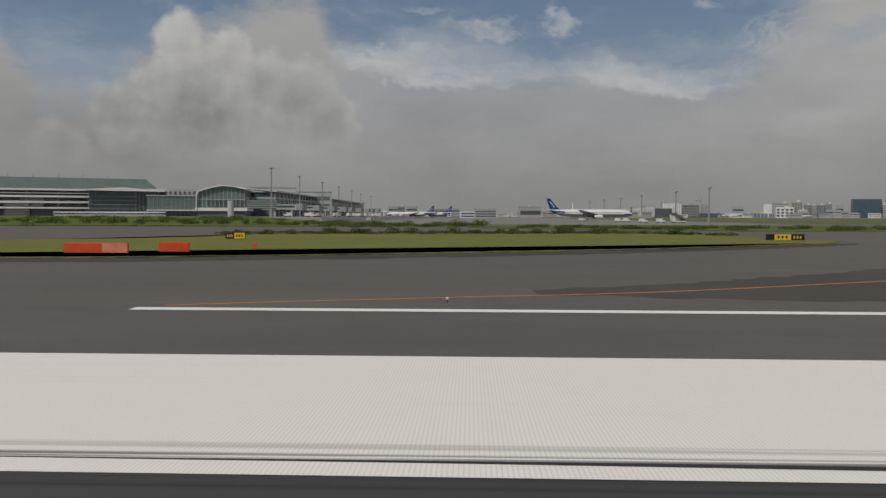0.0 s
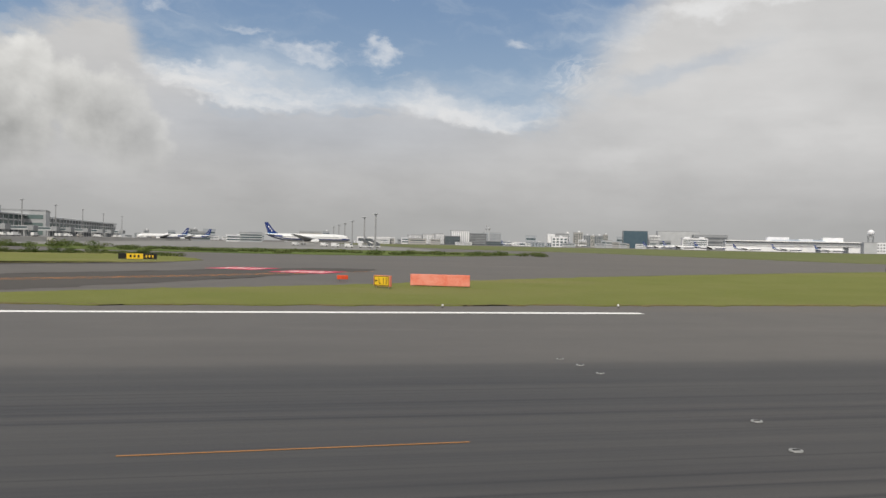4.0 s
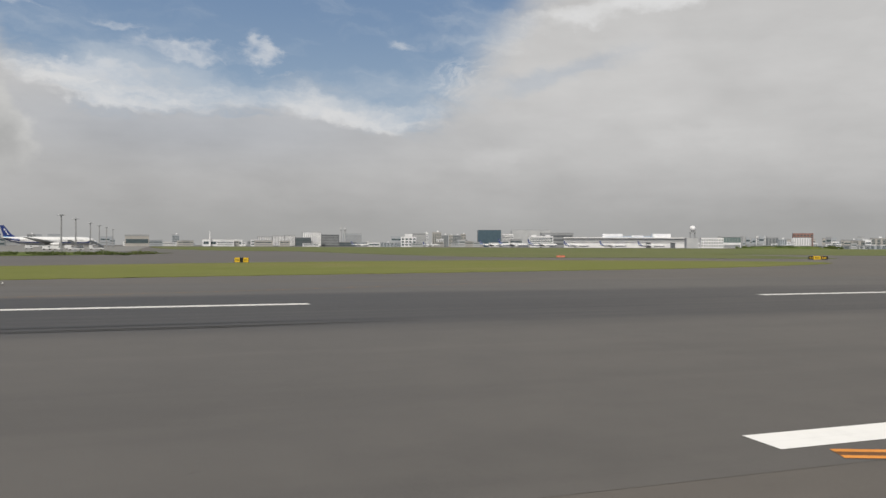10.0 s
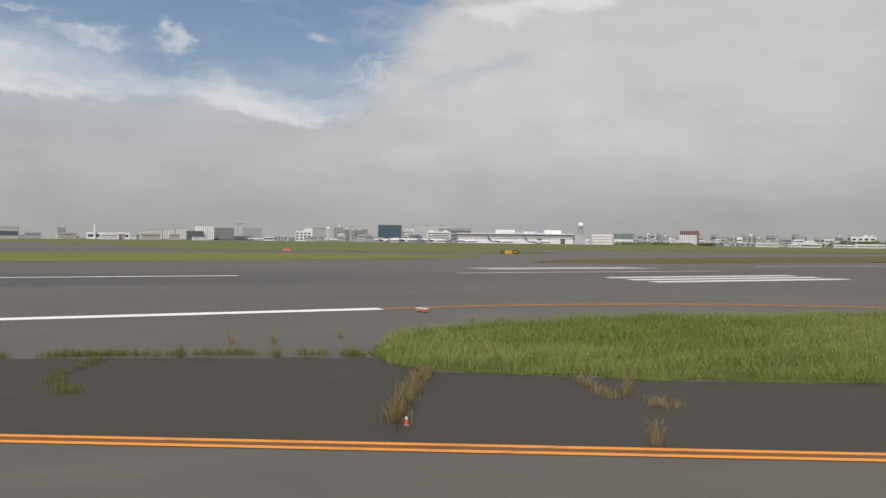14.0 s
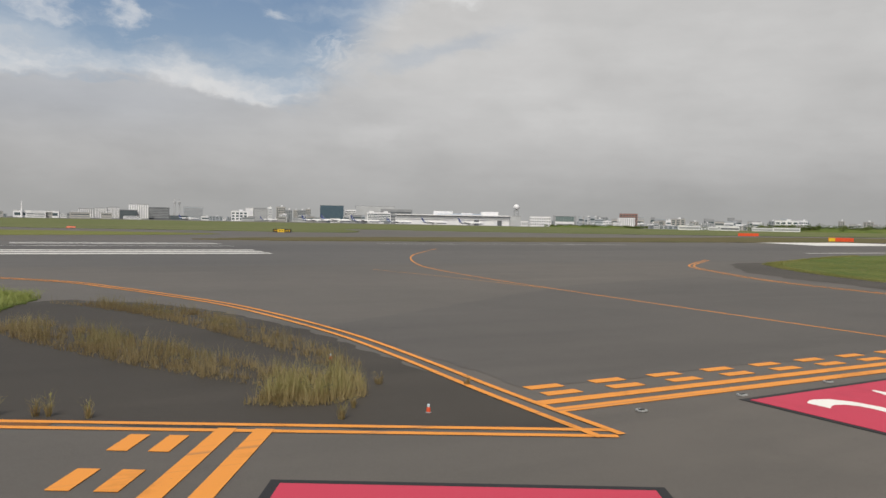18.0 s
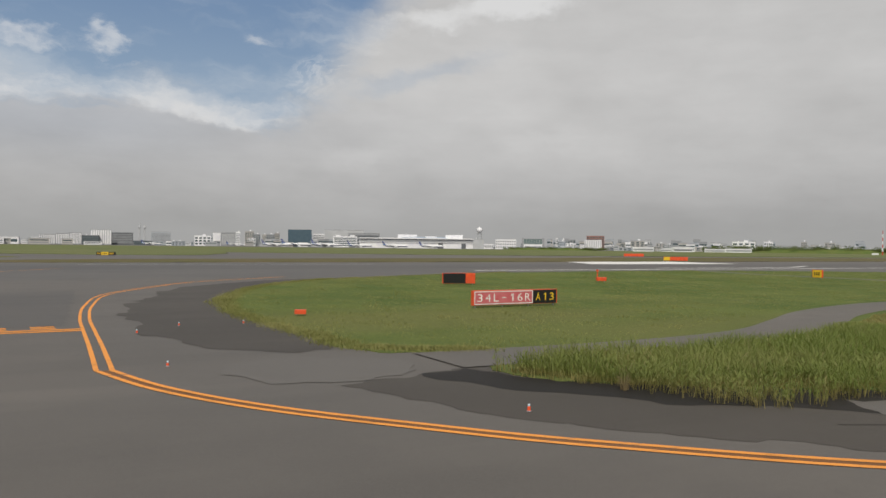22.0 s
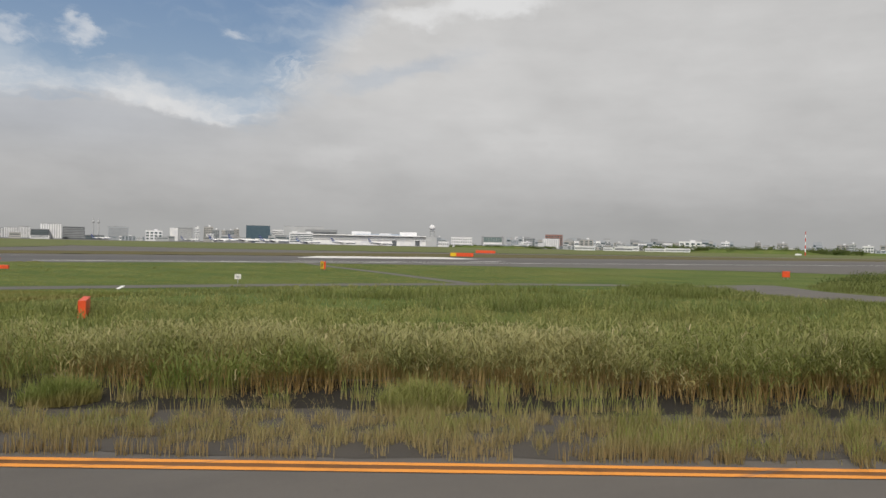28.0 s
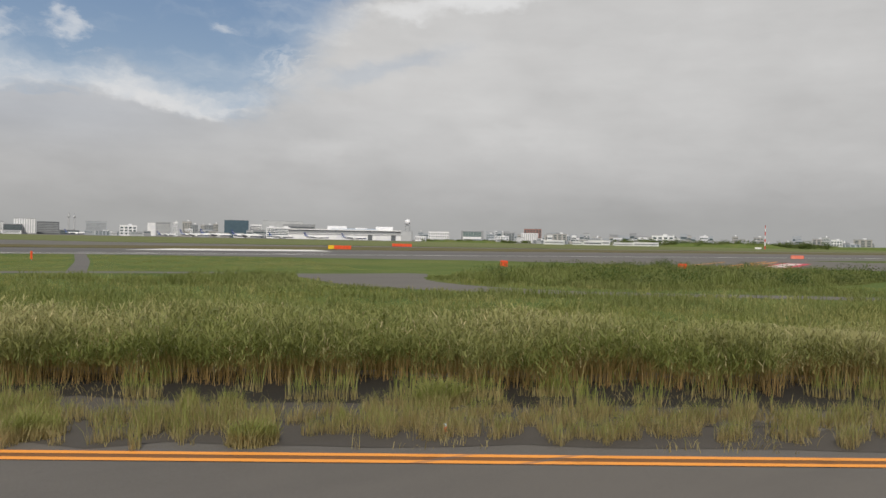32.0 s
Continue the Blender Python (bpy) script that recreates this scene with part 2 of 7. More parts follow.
def mat(name, colour, rough=0.8, metal=0.0, colour2=None, scale=2.0, bump=0.0, bump_scale=30.0, spec=0.5, vary=0.0, fine=None):
    """Procedural surface: two tones over two scales of noise, fine relief, and a random shift per object."""
    if name in MATS:
        return MATS[name]
    m = bpy.data.materials.new(name)
    m.use_nodes = True
    t = Net(m.node_tree)
    b = m.node_tree.nodes["Principled BSDF"]
    b.inputs["Roughness"].default_value = rough
    b.inputs["Metallic"].default_value = metal
    b.inputs["Specular IOR Level"].default_value = spec
    geo = t.n("ShaderNodeNewGeometry")
    pos = geo.outputs["Position"]
    c2 = colour2 or tuple(c * 0.72 for c in colour)
    f = t.math("ADD", t.math("MULTIPLY", t.noise(pos, scale, 5), 0.65), t.math("MULTIPLY", t.noise(pos, scale * 9, 3), 0.35))
    col = t.mix(t.ramp(f, 0.36, 0.66), colour, c2)
    if vary:
        oi = t.n("ShaderNodeObjectInfo")
        col = t.mix(t.math("MULTIPLY", oi.outputs["Random"], vary), col, tuple(c * 0.55 for c in colour))
    t.put(b.inputs["Base Color"], col)
    if bump:
        bn = t.n("ShaderNodeBump")
        bn.inputs["Strength"].default_value = bump
        bn.inputs["Distance"].default_value = 0.02
        t.put(bn.inputs["Height"], t.noise(pos, bump_scale, 4))
        t.put(b.inputs["Normal"], bn.outputs[0])
    MATS[name] = m
    return m


def zg(y):
    """Height of the paved ground: the runway is crowned, all else lies level beside it."""
    return -0.012 * min(abs(y), 34.0)


def asphalt(name, base, stain, rubber=False, gloss=0.4):
    m = bpy.data.materials.new(name)
    m.use_nodes = True
    t = Net(m.node_tree)
    b = m.node_tree.nodes["Principled BSDF"]
    b.inputs["Roughness"].default_value = 0.7
    b.inputs["Specular IOR Level"].default_value = gloss * 1.35
    pos = t.n("ShaderNodeNewGeometry").outputs["Position"]
    big = t.noise(pos, 0.035, 5, 0.6)
    mid = t.noise(pos, 0.6, 4, 0.6)
    grain = t.noise(pos, 38.0, 3, 0.7)
    col = t.mix(t.ramp(big, 0.35, 0.65), base, stain)
    col = t.mix(t.ramp(mid, 0.3, 0.75, 0.0, 0.35), col, tuple(c * 0.75 for c in base))
    smear = t.noise(pos, 1.0, 5, 0.62, (0.05, 0.32, 1.0))
    col = t.mix(t.ramp(smear, 0.50, 0.68, 0.0, 0.55), col, tuple(c * 0.72 for c in base))
    col = t.mix(t.ramp(smear, 0.46, 0.30, 0.0, 0.5), col, tuple(c * 1.25 for c in stain))
    spots = t.noise(pos, 2.3, 6, 0.7)
    col = t.mix(t.ramp(spots, 0.62, 0.74, 0.0, 0.6), col, tuple(c * 0.62 for c in base))
    wornp = t.noise(pos, 0.16, 7, 0.68)
    col = t.mix(t.ramp(wornp, 0.52, 0.66, 0.0, 0.5), col, tuple(c * 0.78 for c in base))
    col = t.mix(t.ramp(grain, 0.3, 0.75, 0.0, 0.5), col, tuple(min(1, c * 1.45) for c in base))
    if rubber:
        sp = t.n("ShaderNodeSeparateXYZ")
        t.put(sp.inputs[0], pos)
        ay = t.math("ABSOLUTE", sp.outputs[1])
        streak = t.noise(pos, 1.0, 5, 0.6, (0.012, 1.1, 1.0))
        fine = t.noise(pos, 1.0, 4, 0.6, (0.03, 5.0, 1.0))
        band = t.math("MULTIPLY", t.ramp(ay, 12.5, 8.6), t.ramp(sp.outputs[0], 250.0, 130.0, 0.2, 1.0))
        amt = t.math("MULTIPLY", band, t.ramp(streak, 0.3, 0.62, 0.62, 1.0))
        amt = t.math("MULTIPLY", amt, t.ramp(fine, 0.3, 0.7, 0.75, 1.0))
        col = t.mix(amt, col, (0.028, 0.028, 0.031))
        line = t.math("MULTIPLY", t.ramp(fine, 0.57, 0.63), t.ramp(ay, 10.5, 8.8))
        col = t.mix(t.math("MULTIPLY", line, 0.8), col, (0.020, 0.020, 0.022))
    t.put(b.inputs["Base Color"], col)
    bn = t.n("ShaderNodeBump")
    bn.inputs["Strength"].default_value = 0.35
    bn.inputs["Distance"].default_value = 0.01
    t.put(bn.inputs["Height"], grain)
    t.put(b.inputs["Normal"], bn.outputs[0])
    return m


M_GROUND = asphalt("taxiway_asphalt", (0.088, 0.079, 0.069), (0.106, 0.093, 0.080))
M_RUNWAY = asphalt("runway_asphalt", (0.083, 0.077, 0.071), (0.098, 0.090, 0.081), True)
M_GROUND_D = asphalt("resurfaced_asphalt", (0.074, 0.067, 0.060), (0.086, 0.077, 0.068))
M_DARK = asphalt("old_asphalt", (0.054, 0.048, 0.042), (0.068, 0.060, 0.052), False, 0.1)
M_BLACKSOIL = asphalt("near_black_soil", (0.016, 0.014, 0.012), (0.028, 0.024, 0.020), False, 0.15)
M_JOINT = asphalt("joint_filler", (0.034, 0.030, 0.026), (0.045, 0.040, 0.035), False, 0.1)
M_STAIN = asphalt("stained_asphalt", (0.060, 0.053, 0.046), (0.075, 0.066, 0.057), False, 0.15)
M_CONC = asphalt("worn_concrete", (0.098, 0.089, 0.079), (0.082, 0.074, 0.066))


def turf(name, a, b_, c, scale=0.12):
    m = bpy.data.materials.new(name)
    m.use_nodes = True
    t = Net(m.node_tree)
    b = m.node_tree.nodes["Principled BSDF"]
    b.inputs["Roughness"].default_value = 0.95
    b.inputs["Specular IOR Level"].default_value = 0.1
    pos = t.n("ShaderNodeNewGeometry").outputs["Position"]
    col = t.mix(t.ramp(t.noise(pos, scale, 6, 0.6), 0.35, 0.65), a, b_)
    col = t.mix(t.ramp(t.noise(pos, scale * 0.25, 4, 0.6, (0.6, 1.6, 1)), 0.5, 0.72, 0, 0.8), col, c)
    col = t.mix(t.ramp(t.noise(pos, 6.0, 4, 0.7), 0.3, 0.7, 0, 0.5), col, tuple(q * 0.55 for q in a))
    t.put(b.inputs["Base Color"], col)
    bn = t.n("ShaderNodeBump")
    bn.inputs["Strength"].default_value = 0.8
    bn.inputs["Distance"].default_value = 0.06
    t.put(bn.inputs["Height"], t.noise(pos, 14.0, 4, 0.7))
    t.put(b.inputs["Normal"], bn.outputs[0])
    return m


M_TURF = turf("mown_turf", (0.165, 0.182, 0.050), (0.19, 0.20, 0.062), (0.235, 0.205, 0.095))
M_TURF_G = turf("rough_turf", (0.088, 0.128, 0.034), (0.138, 0.168, 0.047), (0.175, 0.17, 0.06))
# far_turf has distance haze put into its duller, less saturated colour
M_TURF_F = turf("far_turf", (0.125, 0.148, 0.058), (0.165, 0.18, 0.075), (0.205, 0.185, 0.10), 0.03)
M_FRINGE = turf("straw_turf", (0.20, 0.165, 0.075), (0.16, 0.155, 0.055), (0.13, 0.105, 0.06), 0.5)
M_TURF_B = turf("dry_turf", (0.12, 0.11, 0.05), (0.16, 0.13, 0.07), (0.10, 0.12, 0.04))


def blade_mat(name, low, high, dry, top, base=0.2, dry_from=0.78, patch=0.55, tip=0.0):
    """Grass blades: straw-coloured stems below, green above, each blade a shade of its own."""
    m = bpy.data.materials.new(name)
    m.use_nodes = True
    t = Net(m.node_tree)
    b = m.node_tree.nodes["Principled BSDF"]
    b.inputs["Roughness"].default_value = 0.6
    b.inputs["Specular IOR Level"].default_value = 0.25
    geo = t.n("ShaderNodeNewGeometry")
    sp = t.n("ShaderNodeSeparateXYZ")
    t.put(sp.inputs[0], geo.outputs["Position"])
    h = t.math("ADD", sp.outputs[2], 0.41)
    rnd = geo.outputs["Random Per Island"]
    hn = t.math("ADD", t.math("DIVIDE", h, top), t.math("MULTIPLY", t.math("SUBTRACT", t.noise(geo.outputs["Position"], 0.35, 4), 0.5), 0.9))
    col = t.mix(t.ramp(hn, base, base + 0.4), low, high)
    # dry-yellow tips; the sunlit look of the tops is put into this colour
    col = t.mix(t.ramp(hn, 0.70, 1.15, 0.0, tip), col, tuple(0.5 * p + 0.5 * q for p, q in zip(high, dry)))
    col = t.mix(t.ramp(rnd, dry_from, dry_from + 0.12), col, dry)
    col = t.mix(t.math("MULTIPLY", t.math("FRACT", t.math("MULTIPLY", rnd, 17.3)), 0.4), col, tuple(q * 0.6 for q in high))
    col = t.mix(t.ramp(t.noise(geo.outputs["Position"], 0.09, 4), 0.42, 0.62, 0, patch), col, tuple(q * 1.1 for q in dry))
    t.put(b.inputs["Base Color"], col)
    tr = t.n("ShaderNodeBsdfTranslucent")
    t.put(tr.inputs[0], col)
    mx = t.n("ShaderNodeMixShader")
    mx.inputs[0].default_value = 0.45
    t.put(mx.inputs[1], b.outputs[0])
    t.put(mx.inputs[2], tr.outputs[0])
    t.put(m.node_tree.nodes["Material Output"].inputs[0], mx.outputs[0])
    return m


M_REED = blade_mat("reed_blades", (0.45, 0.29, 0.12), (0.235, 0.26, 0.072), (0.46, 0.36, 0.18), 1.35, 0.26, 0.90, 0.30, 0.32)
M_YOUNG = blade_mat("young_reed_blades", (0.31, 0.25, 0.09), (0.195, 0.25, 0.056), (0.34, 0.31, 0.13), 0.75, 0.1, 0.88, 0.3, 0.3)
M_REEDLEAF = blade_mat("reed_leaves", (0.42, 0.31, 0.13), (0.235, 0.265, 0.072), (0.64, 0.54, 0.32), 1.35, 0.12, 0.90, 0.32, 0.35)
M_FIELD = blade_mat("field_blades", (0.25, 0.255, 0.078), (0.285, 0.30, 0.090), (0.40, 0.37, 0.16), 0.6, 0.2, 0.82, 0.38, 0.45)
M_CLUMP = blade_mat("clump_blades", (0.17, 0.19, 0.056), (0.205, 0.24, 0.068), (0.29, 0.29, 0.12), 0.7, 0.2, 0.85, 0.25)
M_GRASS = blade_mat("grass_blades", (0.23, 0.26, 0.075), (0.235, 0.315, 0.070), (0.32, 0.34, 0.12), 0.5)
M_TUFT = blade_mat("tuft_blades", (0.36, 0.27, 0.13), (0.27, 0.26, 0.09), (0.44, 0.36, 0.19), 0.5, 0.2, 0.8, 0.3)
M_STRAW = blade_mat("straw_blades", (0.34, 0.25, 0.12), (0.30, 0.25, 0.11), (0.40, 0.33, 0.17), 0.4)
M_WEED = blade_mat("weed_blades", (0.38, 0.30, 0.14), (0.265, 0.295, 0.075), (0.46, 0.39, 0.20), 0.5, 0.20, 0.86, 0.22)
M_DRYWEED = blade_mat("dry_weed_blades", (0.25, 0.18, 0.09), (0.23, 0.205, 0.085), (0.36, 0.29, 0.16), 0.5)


def paint(name, colour, wear):
    m = bpy.data.materials.new(name)
    m.use_nodes = True
    t = Net(m.node_tree)
    b = m.node_tree.nodes["Principled BSDF"]
    b.inputs["Roughness"].default_value = 0.7
    b.inputs["Specular IOR Level"].default_value = 0.3
    pos = t.n("ShaderNodeNewGeometry").outputs["Position"]
    f = t.math("MULTIPLY", t.ramp(t.noise(pos, 0.9, 6, 0.65), 0.52, 0.72), wear)
    col = t.mix(f, colour, tuple(0.5 * c for c in colour))
    sp = t.ramp(t.noise(pos, 26.0, 4, 0.7), 0.62, 0.74, 0.0, wear)
    col = t.mix(sp, col, (0.09, 0.085, 0.08))
    skid = t.math("MULTIPLY", t.ramp(t.noise(pos, 1.0, 5, 0.6, (0.02, 3.2, 1.0)), 0.60, 0.70), wear)
    col = t.mix(skid, col, (0.10, 0.10, 0.10))
    t.put(b.inputs["Base Color"], col)
    bn = t.n("ShaderNodeBump")
    bn.inputs["Strength"].default_value = 0.3
    bn.inputs["Distance"].default_value = 0.01
    t.put(bn.inputs["Height"], t.noise(pos, 40.0, 3, 0.7))
    t.put(b.inputs["Normal"], bn.outputs[0])
    return m


def grooved(name, colour):
    """Clean white paint over runway grooves, with two tyre streaks along its near side."""
    m = paint(name, colour, 0.06)
    t = Net(m.node_tree)
    b = m.node_tree.nodes["Principled BSDF"]
    old = b.inputs["Base Color"].links[0].from_socket
    pos = t.n("ShaderNodeNewGeometry").outputs["Position"]
    sp = t.n("ShaderNodeSeparateXYZ")
    t.put(sp.inputs[0], pos)
    wave = t.math("SINE", t.math("MULTIPLY", sp.outputs[0], 2 * math.pi / 0.075))
    col = t.mix(t.ramp(wave, 0.35, 0.95, 0.0, 0.22), old, (0.30, 0.29, 0.28))
    streak = t.noise(pos, 1.0, 5, 0.6, (0.05, 7.0, 1.0))
    for y0, wd, am in ((9.75, 0.22, 0.8), (10.3, 0.22, 0.3)):
        near = t.ramp(t.math("ABSOLUTE", t.math("SUBTRACT", sp.outputs[1], y0)), wd, wd * 0.35)
        col = t.mix(t.math("MULTIPLY", t.math("MULTIPLY", near, t.ramp(streak, 0.34, 0.52)), am), col, (0.07, 0.07, 0.07))
    t.put(b.inputs["Base Color"], col)
    return m


P_GROOVED = grooved("grooved_white_paint", (0.80, 0.78, 0.75))
P_WHITE = paint("white_paint", (0.66, 0.645, 0.62), 0.35)
P_LINE = paint("fresh_white_paint", (0.80, 0.79, 0.77), 0.12)
P_GREYED = paint("greyed_paint", (0.66, 0.65, 0.63), 0.6)
P_ORANGE = paint("orange_paint", (0.72, 0.28, 0.05), 0.5)
P_WORN = paint("worn_orange_paint", (0.34, 0.16, 0.05), 0.8)
P_FADED = paint("faded_orange_paint", (0.56, 0.27, 0.09), 0.6)
P_BROWN = paint("brown_worn_paint", (0.17, 0.075, 0.025), 0.6)
P_PINK = paint("red_panel_paint", (0.50, 0.045, 0.085), 0.25)
P_BLACK = paint("black_paint", (0.022, 0.022, 0.024), 0.2)
P_LETTER = paint("letter_paint", (0.80, 0.78, 0.74), 0.25)

# ---- mesh helpers ----


def link(name, bm, material):
    me = bpy.data.meshes.new(name)
    bmesh.ops.recalc_face_normals(bm, faces=bm.faces)
    bm.to_mesh(me)
    bm.free()
    for m in (material if isinstance(material, (list, tuple)) else [material]):
        me.materials.append(m)
    return new(name, me)


def part(name, bm, material, parent, label=""):
    ob = link(name, bm, material)
    ob.parent = parent
    if label:
        tagged(ob, label)
    return ob


def thing(name, x, y, rot, label, category, group="", z=None, kind=""):
    e = new(name)
    e.empty_display_size = 0.2
    e.matrix_world = pose(x, y, zg(y) if z is None else z, 0, 0, rot)
    return tagged(e, label, category, group, kind)


def box(bm, x0, x1, y0, y1, z0, z1, bevel=0.0, mi=0):
    vs = [bm.verts.new((x, y, z)) for z in (z0, z1) for y in (y0, y1) for x in (x0, x1)]
    fs = [bm.faces.new([vs[i] for i in q]) for q in ((0, 2, 3, 1), (4, 5, 7, 6), (0, 1, 5, 4), (2, 6, 7, 3), (0, 4, 6, 2), (1, 3, 7, 5))]
    for f in fs:
        f.material_index = mi
    if bevel:
        es = list({e for f in fs for e in f.edges})
        bmesh.ops.bevel(bm, geom=es, offset=bevel, segments=2, affect="EDGES", profile=0.6)


def boxes(*specs, bevel=0.0):
    bm = bmesh.new()
    for sp in specs:
        box(bm, *sp, bevel=bevel)
    return bm


def tube(bm, rings, seg=12, cap=True):
    """Loft of circles: rings of (x, y, z, radius_y, radius_z, axis) along x, or along z when axis is 'z'."""
    loops = []
    for x, y, z, ra, rb, axis in rings:
        lp = []
        for i in range(seg):
            a = 2 * math.pi * i / seg
            c, s_ = math.cos(a) * ra, math.sin(a) * rb
            lp.append(bm.verts.new((x, y + c, z + s_) if axis == "x" else (x + c, y + s_, z)))
        loops.append(lp)
    for a, b in zip(loops, loops[1:]):
        for i in range(seg):
            bm.faces.new((a[i], a[(i + 1) % seg], b[(i + 1) % seg], b[i]))
    if cap:
        bm.faces.new(loops[0])
        bm.faces.new(loops[-1])


def poly_area(pts):
    return sum(a[0] * b[1] - b[0] * a[1] for a, b in zip(pts, pts[1:] + pts[:1])) / 2


def smooth_loop(pts, n=3):
    """Closed outline rounded by corner cutting."""
    for _ in range(n):
        out = []
        for a, b in zip(pts, pts[1:] + pts[:1]):
            out += [(a[0] * 0.75 + b[0] * 0.25, a[1] * 0.75 + b[1] * 0.25), (a[0] * 0.25 + b[0] * 0.75, a[1] * 0.25 + b[1] * 0.75)]
        pts = out
    return pts


def rise(x, y):
    """The terminal stands a little higher than the runway; the grass before it climbs to it."""
    return 2.8 * min(1.0, max(0.0, (y - 245.0) / 85.0)) * min(1.0, max(0.0, (-50.0 - x) / 50.0))


def sheet(name, pts, material, lift, label, category, rough=0.0, rounding=2, thick=0.0, climb=False, skirt=1.0):
    """A flat piece of the ground with a slightly ragged outline."""
    pts = smooth_loop(pts, rounding) if rounding else list(pts)
    if rough:
        fine = []
        for a, b in zip(pts, pts[1:] + pts[:1]):
            k = max(1, min(70, int(math.dist(a, b) / max(0.35, rough * 0.7))))
            for i in range(k):
                q = (a[0] + (b[0] - a[0]) * i / k, a[1] + (b[1] - a[1]) * i / k)
                v = noise.noise((q[0] / rough / 2, q[1] / rough / 2, 3.3)) + 0.4 * noise.noise((q[0] / rough * 1.7, q[1] / rough * 1.7, 5.3))
                u = noise.noise((q[0] / rough / 2, q[1] / rough / 2, 9.1)) + 0.4 * noise.noise((q[0] / rough * 1.7, q[1] / rough * 1.7, 7.9))
                fine.append((q[0] + v * rough, q[1] + u * rough))
        pts = fine
    bm = bmesh.new()
    top = [bm.verts.new((x, y, zg(y) + lift + (rise(x, y) if climb else 0.0))) for x, y in pts]
    bm.faces.new(top)
    bmesh.ops.triangulate(bm, faces=bm.faces)
    if thick and not climb and min(p[1] for p in pts) < -34 < max(p[1] for p in pts):
        # keep the sheet on the ground where the runway's crown ends
        for yk in (-34.0, -31.0):
            bmesh.ops.bisect_plane(bm, geom=bm.verts[:] + bm.edges[:] + bm.faces[:], plane_co=(0, yk, 0), plane_no=(0, 1, 0))
        for v in bm.verts:
            v.co.z = zg(v.co.y) + lift
    if thick:
        mx, my = sum(p[0] for p in pts) / len(pts), sum(p[1] for p in pts) / len(pts)
        low = [bm.verts.new((mx + (x - mx) * skirt, my + (y - my) * skirt, zg(y) - 0.02)) for x, y in pts]
        n = len(pts)
        for i in range(n):
            bm.faces.new((top[i], top[(i + 1) % n], low[(i + 1) % n], low[i]))
    return tagged(link(name, bm, material), label, category, kind="structure")


# ---- ground ----
def band(name, xs, ys, material, lift, label, category):
    bm = bmesh.new()
    g = [[bm.verts.new((x, y, zg(y) + lift)) for x in xs] for y in ys]
    for r0, r1 in zip(g, g[1:]):
        for i in range(len(xs) - 1):
            bm.faces.new((r0[i], r0[i + 1], r1[i + 1], r1[i]))
    return tagged(link(name, bm, material), label, category, kind="structure")


band("ground", (-4000, -600, -150, 0, 150, 300, 450, 700, 1400, 5000), (-3000, -600, -150, -34, 0, 34, 150, 600, 1800, 5000),
     M_GROUND, 0.0, "brown-grey asphalt of taxiways and aprons", "ground")
band("runway", (-600, -150, 0, 120, 240, 360, 520, 900, 2400), (-31, -15, 0, 15, 31), M_RUNWAY, 0.004, "worn grey runway asphalt darkened by tyre rubber", "runway")
sheet("shoulder", [(-150, 54), (-42, 58), (-8, 70), (18, 84), (46, 106), (50, 116), (18, 92), (-8, 79), (-42, 66), (-150, 61)], M_DARK, 0.006, "dark asphalt shoulder along the grass", "shoulder", 0.6, 1)
sheet("shoulder", [(-6, 37.2), (8, 34.6), (20, 33.9), (36, 36.5), (46, 44), (62, 68), (80, 95), (67, 98), (42, 72), (20, 54), (6, 44)], M_STAIN, 0.006, "dark stained asphalt around the orange line", "shoulder", 1.1, 1)
sheet("grass_strip", [(-150, 60), (-42, 65), (-28, 70), (-8, 77.6), (18, 91), (50, 115), (51, 136), (30, 186), (-10, 176), (-46, 163), (-57, 115), (-150, 90)],
      M_TURF, 0.05, "mown yellow-green grass island between the taxiways", "grass", 1.0, 2, 1)
sheet("grass_strip", [(38, 37.8), (51, 34), (70, 34.5), (107, 36.5), (130, 36.5), (133, 41), (154, 47), (211, 58), (251, 68.5), (303, 97.5), (280, 118), (235, 135), (185, 122),
                      (140, 100), (96, 75), (72, 56.5), (57, 48.5), (47, 43)], M_TURF, 0.05, "long mown grass island beside the runway", "grass", 1.0, 2, 1)
sheet("grass_strip", [(-10, 238), (40, 205), (78, 196), (122, 212), (152, 270), (160, 300), (90, 330), (0, 290)], M_TURF_G, 0.1, "rough green grass in front of the apron", "grass", 2.0, 2, 1, True)
sheet("grass_strip", [(-500, 240), (-160, 250), (-30, 256), (10, 275), (-20, 330), (-120, 350), (-500, 340)], M_TURF_G, 0.1, "rough green grass in front of the terminal", "grass", 2.0, 2, 1, True)
sheet("grass_field", [(165, 480), (217, 391), (284, 325), (375, 266), (436, 200), (520, 172), (900, 175), (3400, 300), (3400, 900), (1400, 1050), (1100, 1150), (700, 1240), (300, 1400),
                      (130, 1400), (140, 800)], M_TURF_F, 0.1, "wide green airfield grass towards the hangars", "grass", 3.0, 1, 1)
sheet("grass_strip", [(222, 402), (228, 300), (236, 218), (250, 174), (285, 165), (315, 148), (340, 140), (352, 152), (372, 205), (385, 268), (290, 334)], M_TURF_F, 0.09,
      "mown green grass between two taxiways", "grass", 1.5, 1, 1)
sheet("dry_grass_strip", [(272, 40), (364, 45), (430, 52), (700, 70), (1500, 100), (1500, 165), (520, 140), (447, 106), (360, 85), (297, 68)], M_TURF_B, 0.08,
      "dry brown-green grass strip along the runway", "grass", 1.5, 1, 1)

